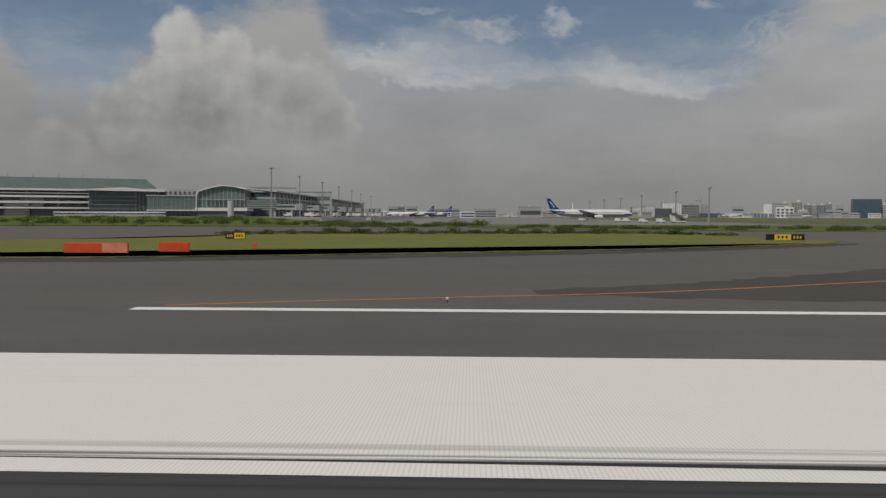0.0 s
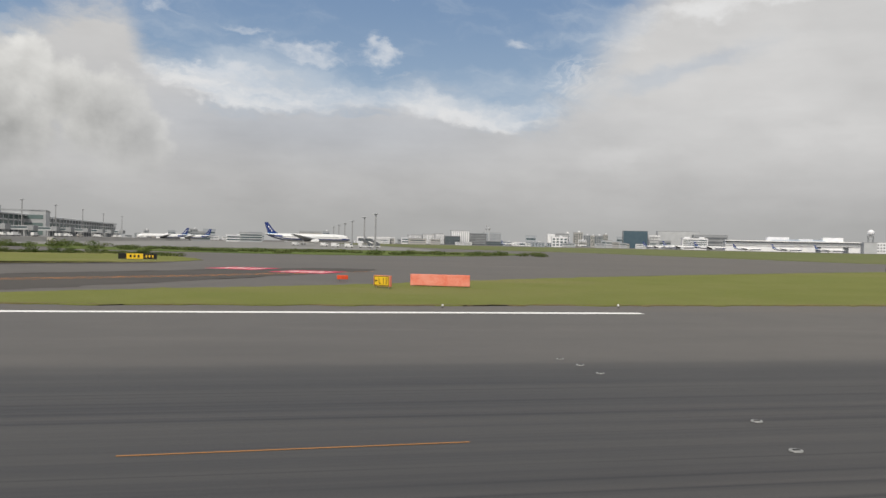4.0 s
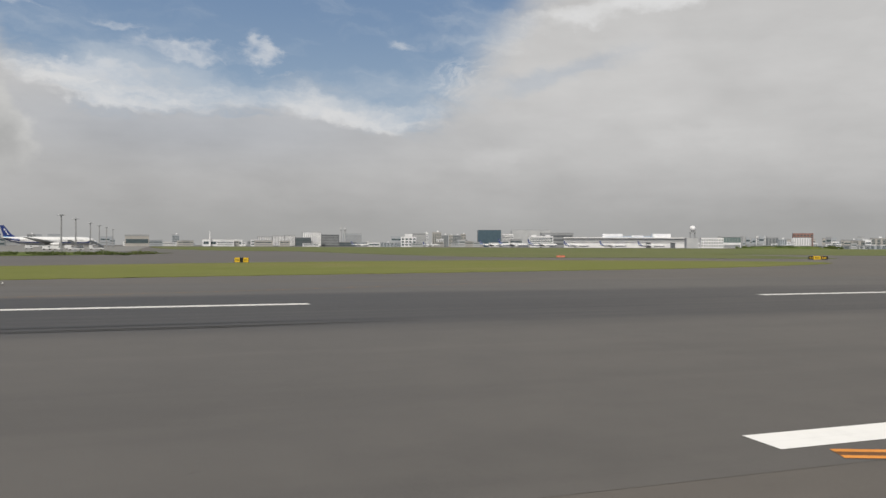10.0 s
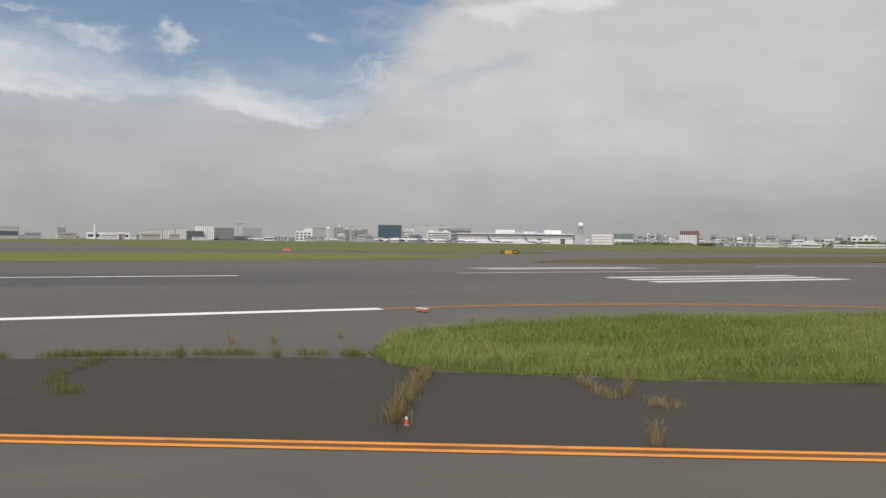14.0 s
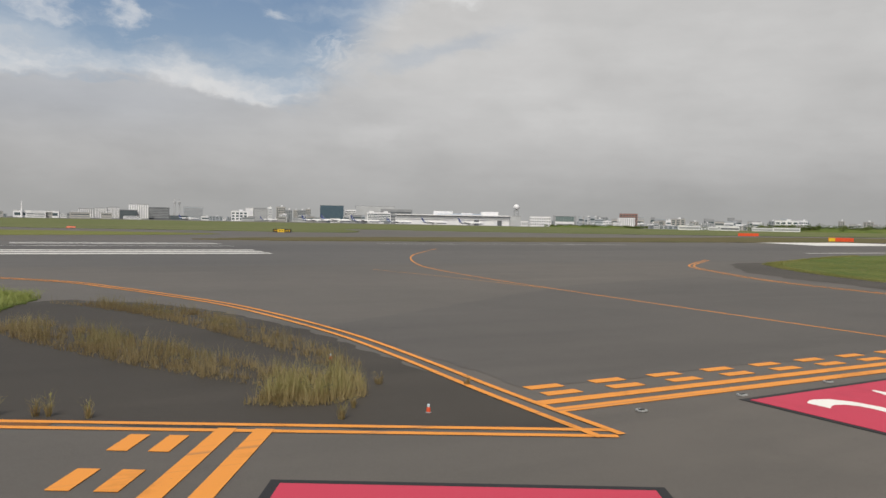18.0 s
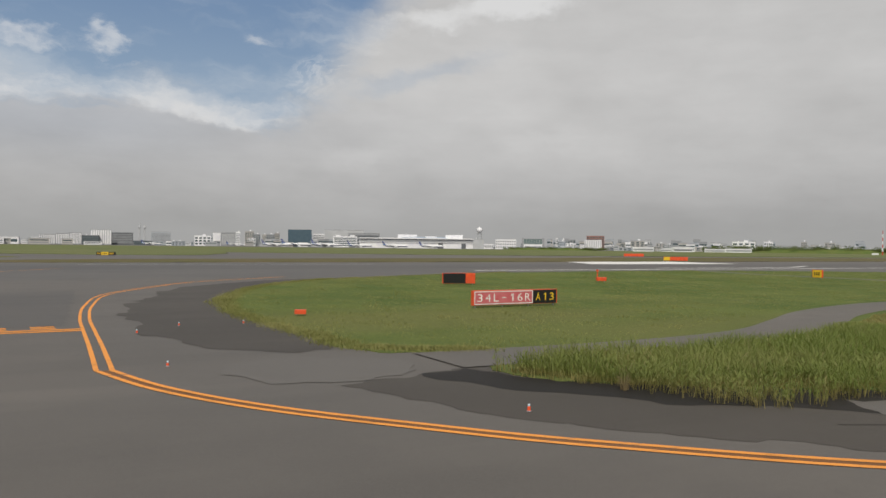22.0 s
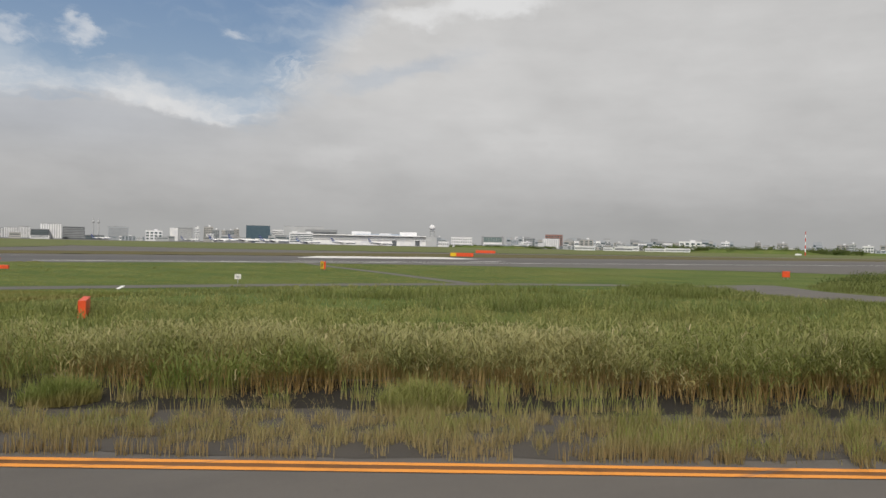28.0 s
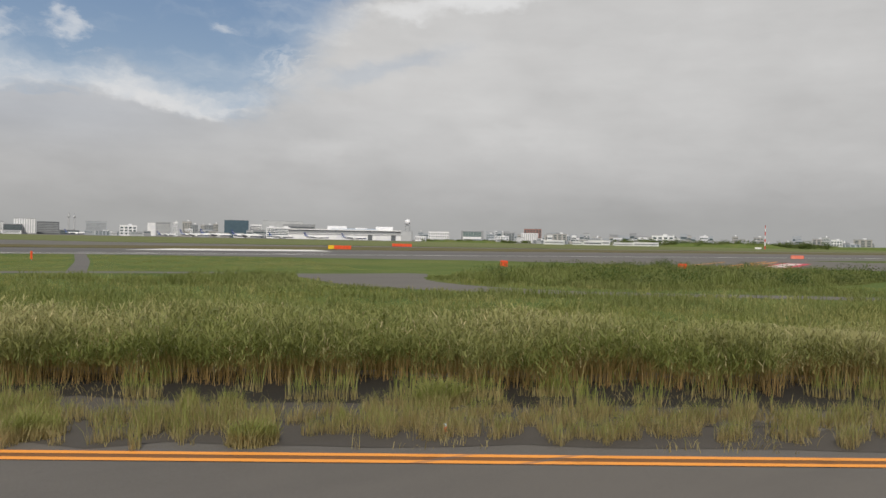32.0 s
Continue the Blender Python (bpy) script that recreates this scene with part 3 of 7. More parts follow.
for pts, tw in (([(40, 37.6), (51, 34.4), (70, 34.8), (88, 35.8), (107, 36.8), (124, 36.9)], 1.5), ([(-140, 60.4), (-90, 62.4), (-44, 65.2), (-28, 70.2), (-8, 77.9), (18, 91.2), (46, 112.4)], 2.2)):
    sheet("dry_fringe", [(x, y - 0.3) for x, y in pts] + [(x, y + tw * (0.6 + 0.5 * math.sin(x * 0.7))) for x, y in reversed(pts)], M_FRINGE, 0.056, "straw-coloured ragged fringe of the mown grass", "grass", 0.7, 1, 1)

# ---- painted markings ----


def stripe(bm, a, b, width, lift=0.012, seg=12.0):
    """A painted line from a to b, laid on the ground."""
    d = Vector((b[0] - a[0], b[1] - a[1]))
    ln = d.length
    d /= ln
    nrm = Vector((-d.y, d.x)) * width / 2
    k = max(1, int(ln / seg))
    prev = None
    for i in range(k + 1):
        p = Vector(a[:2]) + d * ln * i / k
        row = [bm.verts.new((q.x, q.y, zg(q.y) + lift)) for q in (p - nrm, p + nrm)]
        if prev:
            bm.faces.new((prev[0], row[0], row[1], prev[1]))
        prev = row


def curve_pts(pts, n=8):
    """Catmull-Rom curve through plan points."""
    out = []
    p = [pts[0]] + list(pts) + [pts[-1]]
    for i in range(1, len(p) - 2):
        for k in range(n):
            t = k / n
            out.append(tuple(0.5 * (2 * p[i][c] + (p[i + 1][c] - p[i - 1][c]) * t + (2 * p[i - 1][c] - 5 * p[i][c] + 4 * p[i + 1][c] - p[i + 2][c]) * t * t
                                    + (3 * p[i][c] - p[i - 1][c] - 3 * p[i + 1][c] + p[i + 2][c]) * t ** 3) for c in (0, 1)))
    out.append(tuple(pts[-1]))
    return out


def ribbon(bm, pts, width, off=0.0, lift=0.012):
    prev = None
    n = len(pts)
    for i, p in enumerate(pts):
        a, b = pts[max(0, i - 1)], pts[min(n - 1, i + 1)]
        d = Vector((b[0] - a[0], b[1] - a[1])).normalized()
        nr = Vector((-d.y, d.x))
        row = []
        for s_ in (off - width / 2, off + width / 2):
            q = Vector(p) + nr * s_
            row.append(bm.verts.new((q.x, q.y, zg(q.y) + lift)))
        if prev:
            bm.faces.new((prev[0], row[0], row[1], prev[1]))
        prev = row


def marking(name, bm, material, label):
    return tagged(link(name, bm, material), label, "marking", kind="structure")


def rect(bm, x0, x1, y0, y1, lift=0.012):
    stripe(bm, (x0, (y0 + y1) / 2), (x1, (y0 + y1) / 2), abs(y1 - y0), lift, 10.0)


bm = bmesh.new()
rect(bm, -24, 36.5, 8.9, 18.6)
marking("aiming_point_marking", bm, P_GROOVED, "broad white aiming point bar with tyre marks")
bm = bmesh.new()
stripe(bm, (-19.7, 29.55), (84.7, 29.55), 0.95)
marking("runway_edge_line", bm, P_LINE, "white runway edge line")
bm = bmesh.new()
stripe(bm, (165.5, -29.55), (222.0, -29.55), 0.95)
marking("runway_edge_line", bm, P_LINE, "white runway edge line ending at a taxiway")
bm = bmesh.new()
stripe(bm, (349.5, -17.0), (800, -15.2), 0.9)
marking("runway_edge_line", bm, P_WHITE, "white runway edge line beside the grass")
for x0, x1, yy in ((80.2, 107.6, 0), (134.8, 162.7, 0), (191.3, 220.6, 0), (242, 275.5, 2.5), (302, 352, 22)):
    bm = bmesh.new()
    stripe(bm, (x0, yy), (x1, yy), 0.9)
    marking("centre_line_dash", bm, P_WHITE, "white runway centre line dash")
for x0, x1, y0, sg in ((108.2, 128.5, 8.9, 1), (108.1, 128.38, 8.9, -1), (252, 275.1, 7.2, -1), (252.5, 277, 14.5, 1)):
    for k in range(3):
        bm = bmesh.new()
        ya = sg * (y0 + k * 3.05)
        rect(bm, x0, x1, ya, ya + sg * 1.6)
        marking("touchdown_bar", bm, P_WHITE, "white touchdown zone bar on the runway")
P_SKID = paint("tyre_rubber", (0.030, 0.029, 0.028), 0.3)
for k, (x0, x1, yy, wd) in enumerate(((106, 126, -9.22, 0.22), (112, 131, -9.38, 0.10), (128.5, 139, -9.05, 0.16), (127, 150, -8.5, 0.12), (131, 166, -8.2, 0.10), (137, 152, -9.25, 0.14), (150, 166, -9.15, 0.16), (146, 162, -9.6, 0.12), (118, 136, -7.9, 0.12),
                                      (60, 104, -8.7, 0.22), (70, 112, -8.1, 0.16), (10, 24, 8.3, 0.12), (38, 52, 9.9, 0.14), (44, 58, 10.8, 0.10), (-14, 34, 9.55, 0.20))):
    bm = bmesh.new()
    ribbon(bm, [(x0 + (x1 - x0) * i / 14, yy + 0.10 * noise.noise((i * 0.35, k * 3.1, 0))) for i in range(15)], wd, 0.0, 0.0165)
    for i, v in enumerate(bm.verts):
        u = (i // 2) / 14
        mid_y = (bm.verts[:][i - i % 2].co.y + bm.verts[:][i - i % 2 + 1].co.y) / 2 if i % 2 == 0 else mid_y
        v.co.y = mid_y + (v.co.y - mid_y) * min(1.0, 0.15 + 3.0 * min(u, 1 - u))
    marking("tyre_mark", bm, P_SKID, "black tyre mark on the runway")
sheet("lamp_patch", [(17.95, 12.4), (18.5, 12.4), (18.6, 8.9), (18.0, 8.9)], P_GREYED, 0.0145, "worn grey strip around two inset lights", "marking", 0, 0)
sheet("aiming_point_marking", [(389, -12.5), (403, 22), (420, 52), (460, 58), (452, 26), (438, -6), (425, -12)], P_WHITE, 0.02, "broad white bar far along the runway", "marking", 0, 0)

# orange lines
SL1, IC1 = -0.5190, 56.50
SL2, IC2 = -0.5753, 69.98
EDGE1 = curve_pts([(166.2, -30.5), (170, -32.0), (176, -34.85), (184, -39.0)], 6) + [(x, IC1 + SL1 * x) for x in range(190, 262, 8)] + [(262.3, IC1 + SL1 * 262.3)]
bm = bmesh.new()
for off in (-0.19, 0.19):
    ribbon(bm, EDGE1, 0.17, off)
marking("taxiway_edge_line", bm, P_ORANGE, "double orange taxiway edge line")
bm = bmesh.new()
ribbon(bm, EDGE1[:-1], 0.2, 0.0, 0.010)
marking("taxiway_edge_line", bm, P_BROWN, "brown worn paint between the orange lines")
bm = bmesh.new()
cv = curve_pts([(222, -29.6), (227.6, -29.6), (232.4, -30.2), (239.5, -31.7), (245.5, -34.6), (250, -37.6), (255.4, -43.4), (257.7, -48.2), (259.5, -53.0), (260.95, -57.6), (261.8, -62.4), (262.3, -67.5), (262.3, -72), (262.15, -76), (262.12, -79.75)])
for off in (-0.22, 0.22):
    ribbon(bm, cv, 0.16, off, 0.018)
marking("taxiway_edge_line", bm, P_ORANGE, "curved double orange taxiway edge line")
bm = bmesh.new()
cv = curve_pts([(318, -29), (307, -37.5), (301.4, -46.2), (297.3, -54.8), (295.4, -64.5), (294.55, -72), (294.2, -77.5), (293.9, -83), (293.55, -88.6)])
for off in (-0.2, 0.2):
    ribbon(bm, cv, 0.14, off)
marking("taxiway_edge_line", bm, P_ORANGE, "curved double orange taxiway edge line")
bm = bmesh.new()
cv = curve_pts([(293.55, -88.6), (294.4, -91.9), (295.9, -95.1), (298.0, -98.1), (300.4, -101), (304.5, -104.8), (312, -109.6), (325, -117.0)])
cv = cv + [(x, IC2 + SL2 * x) for x in range(330, 520, 10)]
for off in (-0.18, 0.18):
    ribbon(bm, cv, 0.165, off)
marking("taxiway_edge_line", bm, P_ORANGE, "long double orange taxiway edge line")
bm = bmesh.new()
ribbon(bm, cv, 0.17, 0.0, 0.010)
marking("taxiway_edge_line", bm, P_BROWN, "brown worn paint between the orange lines")
for pts, wd in (([(-18.9, 30.8), (-13.5, 33.0), (-7, 35.1), (-0.5, 37.0), (6, 39.6), (18.6, 46.2), (27, 50.6), (38.3, 56.3), (56, 68.6), (76, 87)], 0.2), ([(298, -5), (288, -19), (282.0, -33), (279.7, -46.5), (278.9, -60), (278.5, -74.3)], 0.14),
                ([(278.9, -78.0), (279.25, -80.6), (279.7, -85.2), (280.62, -89.1), (281.8, -92.9), (283.4, -96.8), (286.6, -103)], 0.16),
                ([(278.25, -78.0), (278.2, -81.0), (278.12, -85.2), (278.04, -89.3), (277.9, -93), (277.8, -98), (277.7, -104)], 0.17), ([(276.2, -36.8), (277.9, -45.4), (278.9, -54)], 0.12), ([(37, 58), (50, 66), (65, 78.4)], 0.3)):
    bm = bmesh.new()
    ribbon(bm, curve_pts(pts), wd)
    marking("taxiway_centre_line", bm, P_ORANGE if wd > 0.12 else P_FADED, "thin orange taxiway centre line")
bm = bmesh.new()
ribbon(bm, curve_pts([(134, 9), (145, 11.5), (165, 17.5), (190, 28)]), 0.16)
marking("taxiway_centre_line", bm, P_WORN, "faint worn orange lead-off line")
bm = bmesh.new()
stripe(bm, (63.1, 1.5), (68.6, 1.75), 0.06)
marking("taxiway_centre_line", bm, P_WORN, "short worn orange lead-off line")
# dashes either side of the two lead lines before the holding position
LEAD1 = [(278.25, -78.0), (278.2, -81.0), (278.12, -85.2), (278.04, -89.3), (277.9, -93), (277.8, -98), (277.7, -104)]
LEAD2 = [(278.9, -78.0), (279.25, -80.6), (279.7, -85.2), (280.62, -89.1), (281.8, -92.9), (283.4, -96.8), (286.6, -103)]


def cut(pts, y_from, y_to):
    """The stretch of a curve between two distances down the taxiway."""
    fine = curve_pts(pts, 40)
    return [p for p in fine if y_to <= p[1] <= y_from]


for pts in (LEAD1, LEAD2):
    for off in (-0.28, 0.28):
        for y_from, y_to in ((-78.0, -81.15), (-82.2, -85.25), (-86.3, -89.25), (-90.3, -93.2), (-94.1, -97.0), (-98.0, -100.9)):
            bm = bmesh.new()
            ribbon(bm, cut(pts, y_from, y_to)[::6], 0.15, off)
            marking("centre_line_dash", bm, P_ORANGE, "orange dash beside a taxiway centre line")


def hold_line(ox, oy, ang, length, gap):
    """Runway holding position: two solid bars and two rows of dashes."""
    e = thing("holding_position_marking", ox, oy, ang, "orange holding position bars with two rows of dashes", "marking", z=zg(oy) + 0.012, kind="structure")
    for y0 in (0.0, 0.62):
        part("solid_bar", boxes((0, length, y0, y0 + 0.31, -0.004, 0.004)), P_ORANGE, e)
    me = None
    for y0 in (1.24, 1.86):
        for k in range(int(length / gap)):
            if me is None:
                ob = part("dash", boxes((0, 0.88, 0, 0.31, -0.004, 0.004)), P_ORANGE, e)
                me = ob.data
            else:
                ob = new("dash", me)
                ob.parent = e
            ob.location = (0.62 + k * gap, y0, 0)
    return e


hold_line(262.35, -78.07, 0.45, 31.7, 1.72)
hold_line(242.62, -103.3, 60.8, 30.0, 1.75)


def text_mesh(body, width, height):
    """Lettering in the built-in font, fitted to a width and height; origin at its lower left corner."""
    cu = bpy.data.curves.new("lettering", "FONT")
    cu.body = body
    cu.resolution_u = 3
    cu.space_character = 1.1
    ob = bpy.data.objects.new("lettering", cu)
    scene.collection.objects.link(ob)
    dg = bpy.context.evaluated_depsgraph_get()
    me = bpy.data.meshes.new_from_object(ob.evaluated_get(dg))
    bpy.data.objects.remove(ob)
    co = np.empty(len(me.vertices) * 3)
    me.vertices.foreach_get("co", co)
    co = co.reshape(-1, 3)
    lo, hi = co.min(0), co.max(0)
    co[:, 0] = (co[:, 0] - lo[0]) / (hi[0] - lo[0]) * width
    co[:, 1] = (co[:, 1] - lo[1]) / (hi[1] - lo[1]) * height
    co[:, 2] = 0
    me.vertices.foreach_set("co", co.ravel())
    me.materials.clear()
    return me


def one_mesh(width, height):
    """Figure one with a slanting flag, as on airfield signs."""
    bm1 = bmesh.new()
    bm1.faces.new([bm1.verts.new((a * width, b * height, 0)) for a, b in ((0.52, 0), (1, 0), (1, 1), (0.66, 1), (0, 0.80), (0, 0.66), (0.52, 0.80))])
    me = bpy.data.meshes.new("figure_one")
    bm1.to_mesh(me)
    bm1.free()
    return me


def lettering(name, body, width, height, material, parent, m, label=""):
    me = one_mesh(width, height) if body == "1" else text_mesh(body, width, height)
    me.materials.append(material)
    ob = new(name, me)
    ob.parent = parent
    ob.matrix_local = m
    if label:
        tagged(ob, label)
    return ob


def hold_panel(x, y, ang, w_, h_):
    e = thing("mandatory_panel", x, y, ang, "painted red ground panel lettered 34L-16R in white", "marking", z=zg(y) + 0.012, kind="structure")
    part("border", boxes((-0.15, w_ + 0.15, -0.15, h_ + 0.15, -0.006, 0.0)), P_BLACK, e, "black border")
    fld = part("field", boxes((0, w_, 0, h_, -0.002, 0.006)), P_PINK, e, "red field")
    for ch, x0, x1 in (("3", 0.72, 1.85), ("4", 2.2, 3.5), ("L", 3.9, 4.95), ("1", 6.38, 7.08), ("6", 7.5, 8.5), ("R", 8.85, 9.9)):
        lettering("character", ch, x1 - x0, h_ * 0.77, P_LETTER, fld, pose(x0, h_ * 0.115, 0.011), "white painted character")
    part("hyphen", boxes((5.15, 6.2, h_ * 0.43, h_ * 0.54, 0.004, 0.011)), P_LETTER, fld, "white painted hyphen")
    return e


hold_panel(266.66, -83.72, 2.1, 10.35, 4.92)
hold_panel(280.87, -83.42, 0.2, 9.95, 4.95)
hold_panel(255.9, -91.25, 61.5, 10.4, 4.9)

# ---- patches of older and lighter paving ----
sheet("old_paving", [(186.6, -40.4), (190.7, -39.4), (196.3, -39.1), (200, -39.6), (206, -41), (216, -44.5), (217, -47.5), (222, -51), (227, -53.5), (242, -61.5), (249.5, -61), (252.5, -55), (255.4, -53.6), (258.6, -56.6), (260.7, -61.5), (261.7, -67), (261.9, -79.3)], M_DARK, 0.006,
      "dark cracked paving between runway and taxiway", "paving", 0.3, 0)
sheet("old_paving", [(262.6, -65), (281.5, -53.2), (296, -49), (293.5, -75.5), (263, -76)], M_GROUND_D, 0.006, "darker resurfaced taxiway paving", "paving", 0.3, 0)
sheet("old_paving", [(296, -68), (300.4, -55), (303.2, -47), (307.5, -42), (315, -35), (322, -33), (314, -40), (304.5, -58), (302.5, -65), (302, -75), (302, -84), (300.5, -88), (296, -84)], M_STAIN, 0.008,
      "dark paving along the grass edge", "paving", 0.9, 1)
# near-black strip along the foot of the reeds
sheet("damp_soil", [(303, -94.5), (306, -97), (327, -109.5), (400, -151.5), (520, -220.5), (520, -224.0), (400, -155.4), (330, -115.2), (312, -105.0), (304, -98.8), (301.6, -95.4), (300.8, -92.8), (302.6, -92.4)], M_BLACKSOIL, 0.010,
      "near-black soil strip below the reeds", "soil", 0.7, 0)
sheet("old_paving", [(298.5, -93.5), (303, -92), (330, -112.5), (400, -152.5), (520, -221.5), (520, -228.4), (400, -159.4), (330, -119.1), (312, -108.6), (304, -103.2), (300, -98.6)], M_STAIN, 0.006,
      "dark stained paving beside the taxiway line", "paving", 0.5, 0)
sheet("paving_patch", [(295.7, -88.8), (300.1, -88.1), (302, -90.4), (300.4, -92.9), (297.4, -93.2)], M_CONC, 0.012, "pale grey paving patch", "paving", 0.6, 1)
sheet("paving_patch", [(s0 + 0.4987 * d0, 69.98 - 0.5753 * s0 + 0.8668 * d0) for s0, d0 in ((305, 2.35), (312, 2.28), (319, 2.25), (326, 2.2), (329, 2.4), (326, 3.0), (319, 3.8), (313.5, 4.1), (310, 4.5), (308.3, 6.0), (305, 6.2))],
      M_CONC, 0.012, "pale grey paving strip by the tall grass", "paving", 0.35, 0)
sheet("paving_patch", [(384, -147.0), (394, -151.8), (399, -155.0), (398, -157), (385, -149.6)], M_CONC, 0.012, "pale grey paving patch by the tall grass", "paving", 0.6, 1)

def joint(pts, wd=0.07):
    bm = bmesh.new()
    ribbon(bm, curve_pts(pts, 14), wd * 0.6, 0.0, 0.0135)
    marking("paving_joint", bm, M_JOINT, "dark open joint in the paving")


joint([(305.5, -101.8), (309.5, -104.0), (318, -109.6), (331, -117.4), (350, -128.6), (400, -157.4)], 0.09)
joint([(s0 + 0.4987 * 2.2, 69.98 - 0.5753 * s0 + 0.8668 * 2.2) for s0 in (306, 311, 316, 321, 326, 331)], 0.14)
joint([(286.6, -92.5), (288.2, -92.45), (289.6, -92.4), (290.8, -92.25)], 0.03)
joint([(278.9, -89.8), (279.65, -88.3), (281.6, -89.5), (280.7, -91.1), (278.9, -89.85)], 0.03)
joint([(297.4, -78.4), (300.4, -78.5), (302, -78.3)], 0.05)
joint([(186.5, -40.0), (190.7, -39.3), (196.3, -39.0), (200, -39.5), (206, -41.0), (216, -44.4)], 0.09)
joint([(203.4, -40.5), (203.1, -43), (202.6, -47)], 0.05)
joint([(209.2, -41.9), (207.9, -45.1), (208.2, -47.4)], 0.05)
joint([(216.8, -47.5), (214.9, -50), (213.4, -53.2)], 0.06)

# ---- grass on the taxiway side ----
G4 = [(216, -46.3), (216.5, -44), (218, -40.7), (222, -38.2), (227, -38), (234, -37.7), (244, -40.8), (252, -48), (254.4, -52.6), (252.3, -59.5), (250.5, -62), (242, -61.2), (226.4, -53.3),
      (219.5, -49.4)]
G5 = [(302.5, -64), (304, -59), (309, -48), (316, -38.5), (322, -34), (340, -26.5), (350, -23.5), (385, -20.5), (420, -30), (455, -46), (468, -72), (500, -100), (640, -190), (700, -330), (520, -219),
      (400, -150.3), (344, -118.6), (327, -109.0), (310, -99.8), (304, -96), (302.6, -93.6), (305, -90.6), (301, -87.4), (301.2, -82), (301, -73)]
sheet("grass_island", G4, M_TURF_G, 0.04, "bright green unmown grass island in the paving", "grass", 0.5, 1, 1)
sheet("grass_field", G5, M_TURF_G, 0.022, "green grass field with reeds beside the taxiway", "grass", 0.6, 1, 1)
bm = bmesh.new()
ROAD = [(302.6, -90.7), (312, -90.9), (319, -89.8), (325, -87.0), (331, -84), (339, -81.6), (346, -80.9), (368, -80.5), (388, -83.5), (398, -89), (400, -97), (399.5, -105), (404, -114), (416, -123), (432, -133)]
ribbon(bm, curve_pts(ROAD, 10), 3.3, 0.0, 0.032)
TRACK = [(388.5, -19), (387, -32), (384.6, -52), (382, -70), (380.5, -80)]
bm2 = bmesh.new()
ribbon(bm2, curve_pts(TRACK, 8), 1.7, 0.0, 0.030)
tagged(link("service_road", bm2, M_GROUND), "short narrow paved track across the grass", "road", kind="structure")
bm3 = bmesh.new()
stripe(bm3, (351.3, -79.6), (350.3, -83.5), 0.25, 0.046)
marking("road_stop_line", bm3, P_LINE, "white line across the service road")
BEND = [(396, -86.5), (403, -88), (412, -88.2), (410, -92.5), (405.8, -98), (404, -105), (405.5, -112), (411, -119), (404, -118), (397.5, -110.5), (395, -104), (396.5, -96)]
sheet("service_road", BEND, M_GROUND, 0.036, "wide grey bend of the service road", "road", 0, 1)
tagged(link("service_road", bm, M_GROUND), "narrow grey service road winding through the grass", "road", kind="structure")
sheet("grass_field", [(470, -60), (540, -38), (700, -40), (1500, -200), (1500, -520), (760, -200), (560, -92)], M_TURF_G, 0.05, "far green grass beyond a taxiway", "grass", 1.5, 1, 1)
sheet("paving", [(452, -47), (540, -36), (556, -60), (640, -150), (640, -185), (500, -99), (470, -73)], M_GROUND, 0.06, "grey taxiway paving crossing the grass", "paving", 0, 0)


# ---- grass blades ----
def inside(px, py, poly):
    r = np.zeros(len(px), bool)
    n = len(poly)
    for i in range(n):
        (x0, y0), (x1, y1) = poly[i], poly[(i + 1) % n]
        if y0 == y1:
            continue
        r ^= ((y0 > py) != (y1 > py)) & (px < (x1 - x0) * (py - y0) / (y1 - y0) + x0)
    return r


def fbm(x, y, s, seed):
    """Cheap smooth noise in 0..1 from a few sine waves."""
    g = np.random.default_rng(seed)
    v = np.zeros(len(x))
    for k in range(7):
        a = g.uniform(0, 2 * np.pi)
        f = g.uniform(0.6, 1.8) / s * (1.0 + 0.6 * (k > 3))
        v += np.sin((x * np.cos(a) + y * np.sin(a)) * f * 2 * np.pi + g.uniform(0, 6.28)) / (1 + 0.5 * (k > 3))
    return np.clip(0.5 + v / 7, 0, 1)


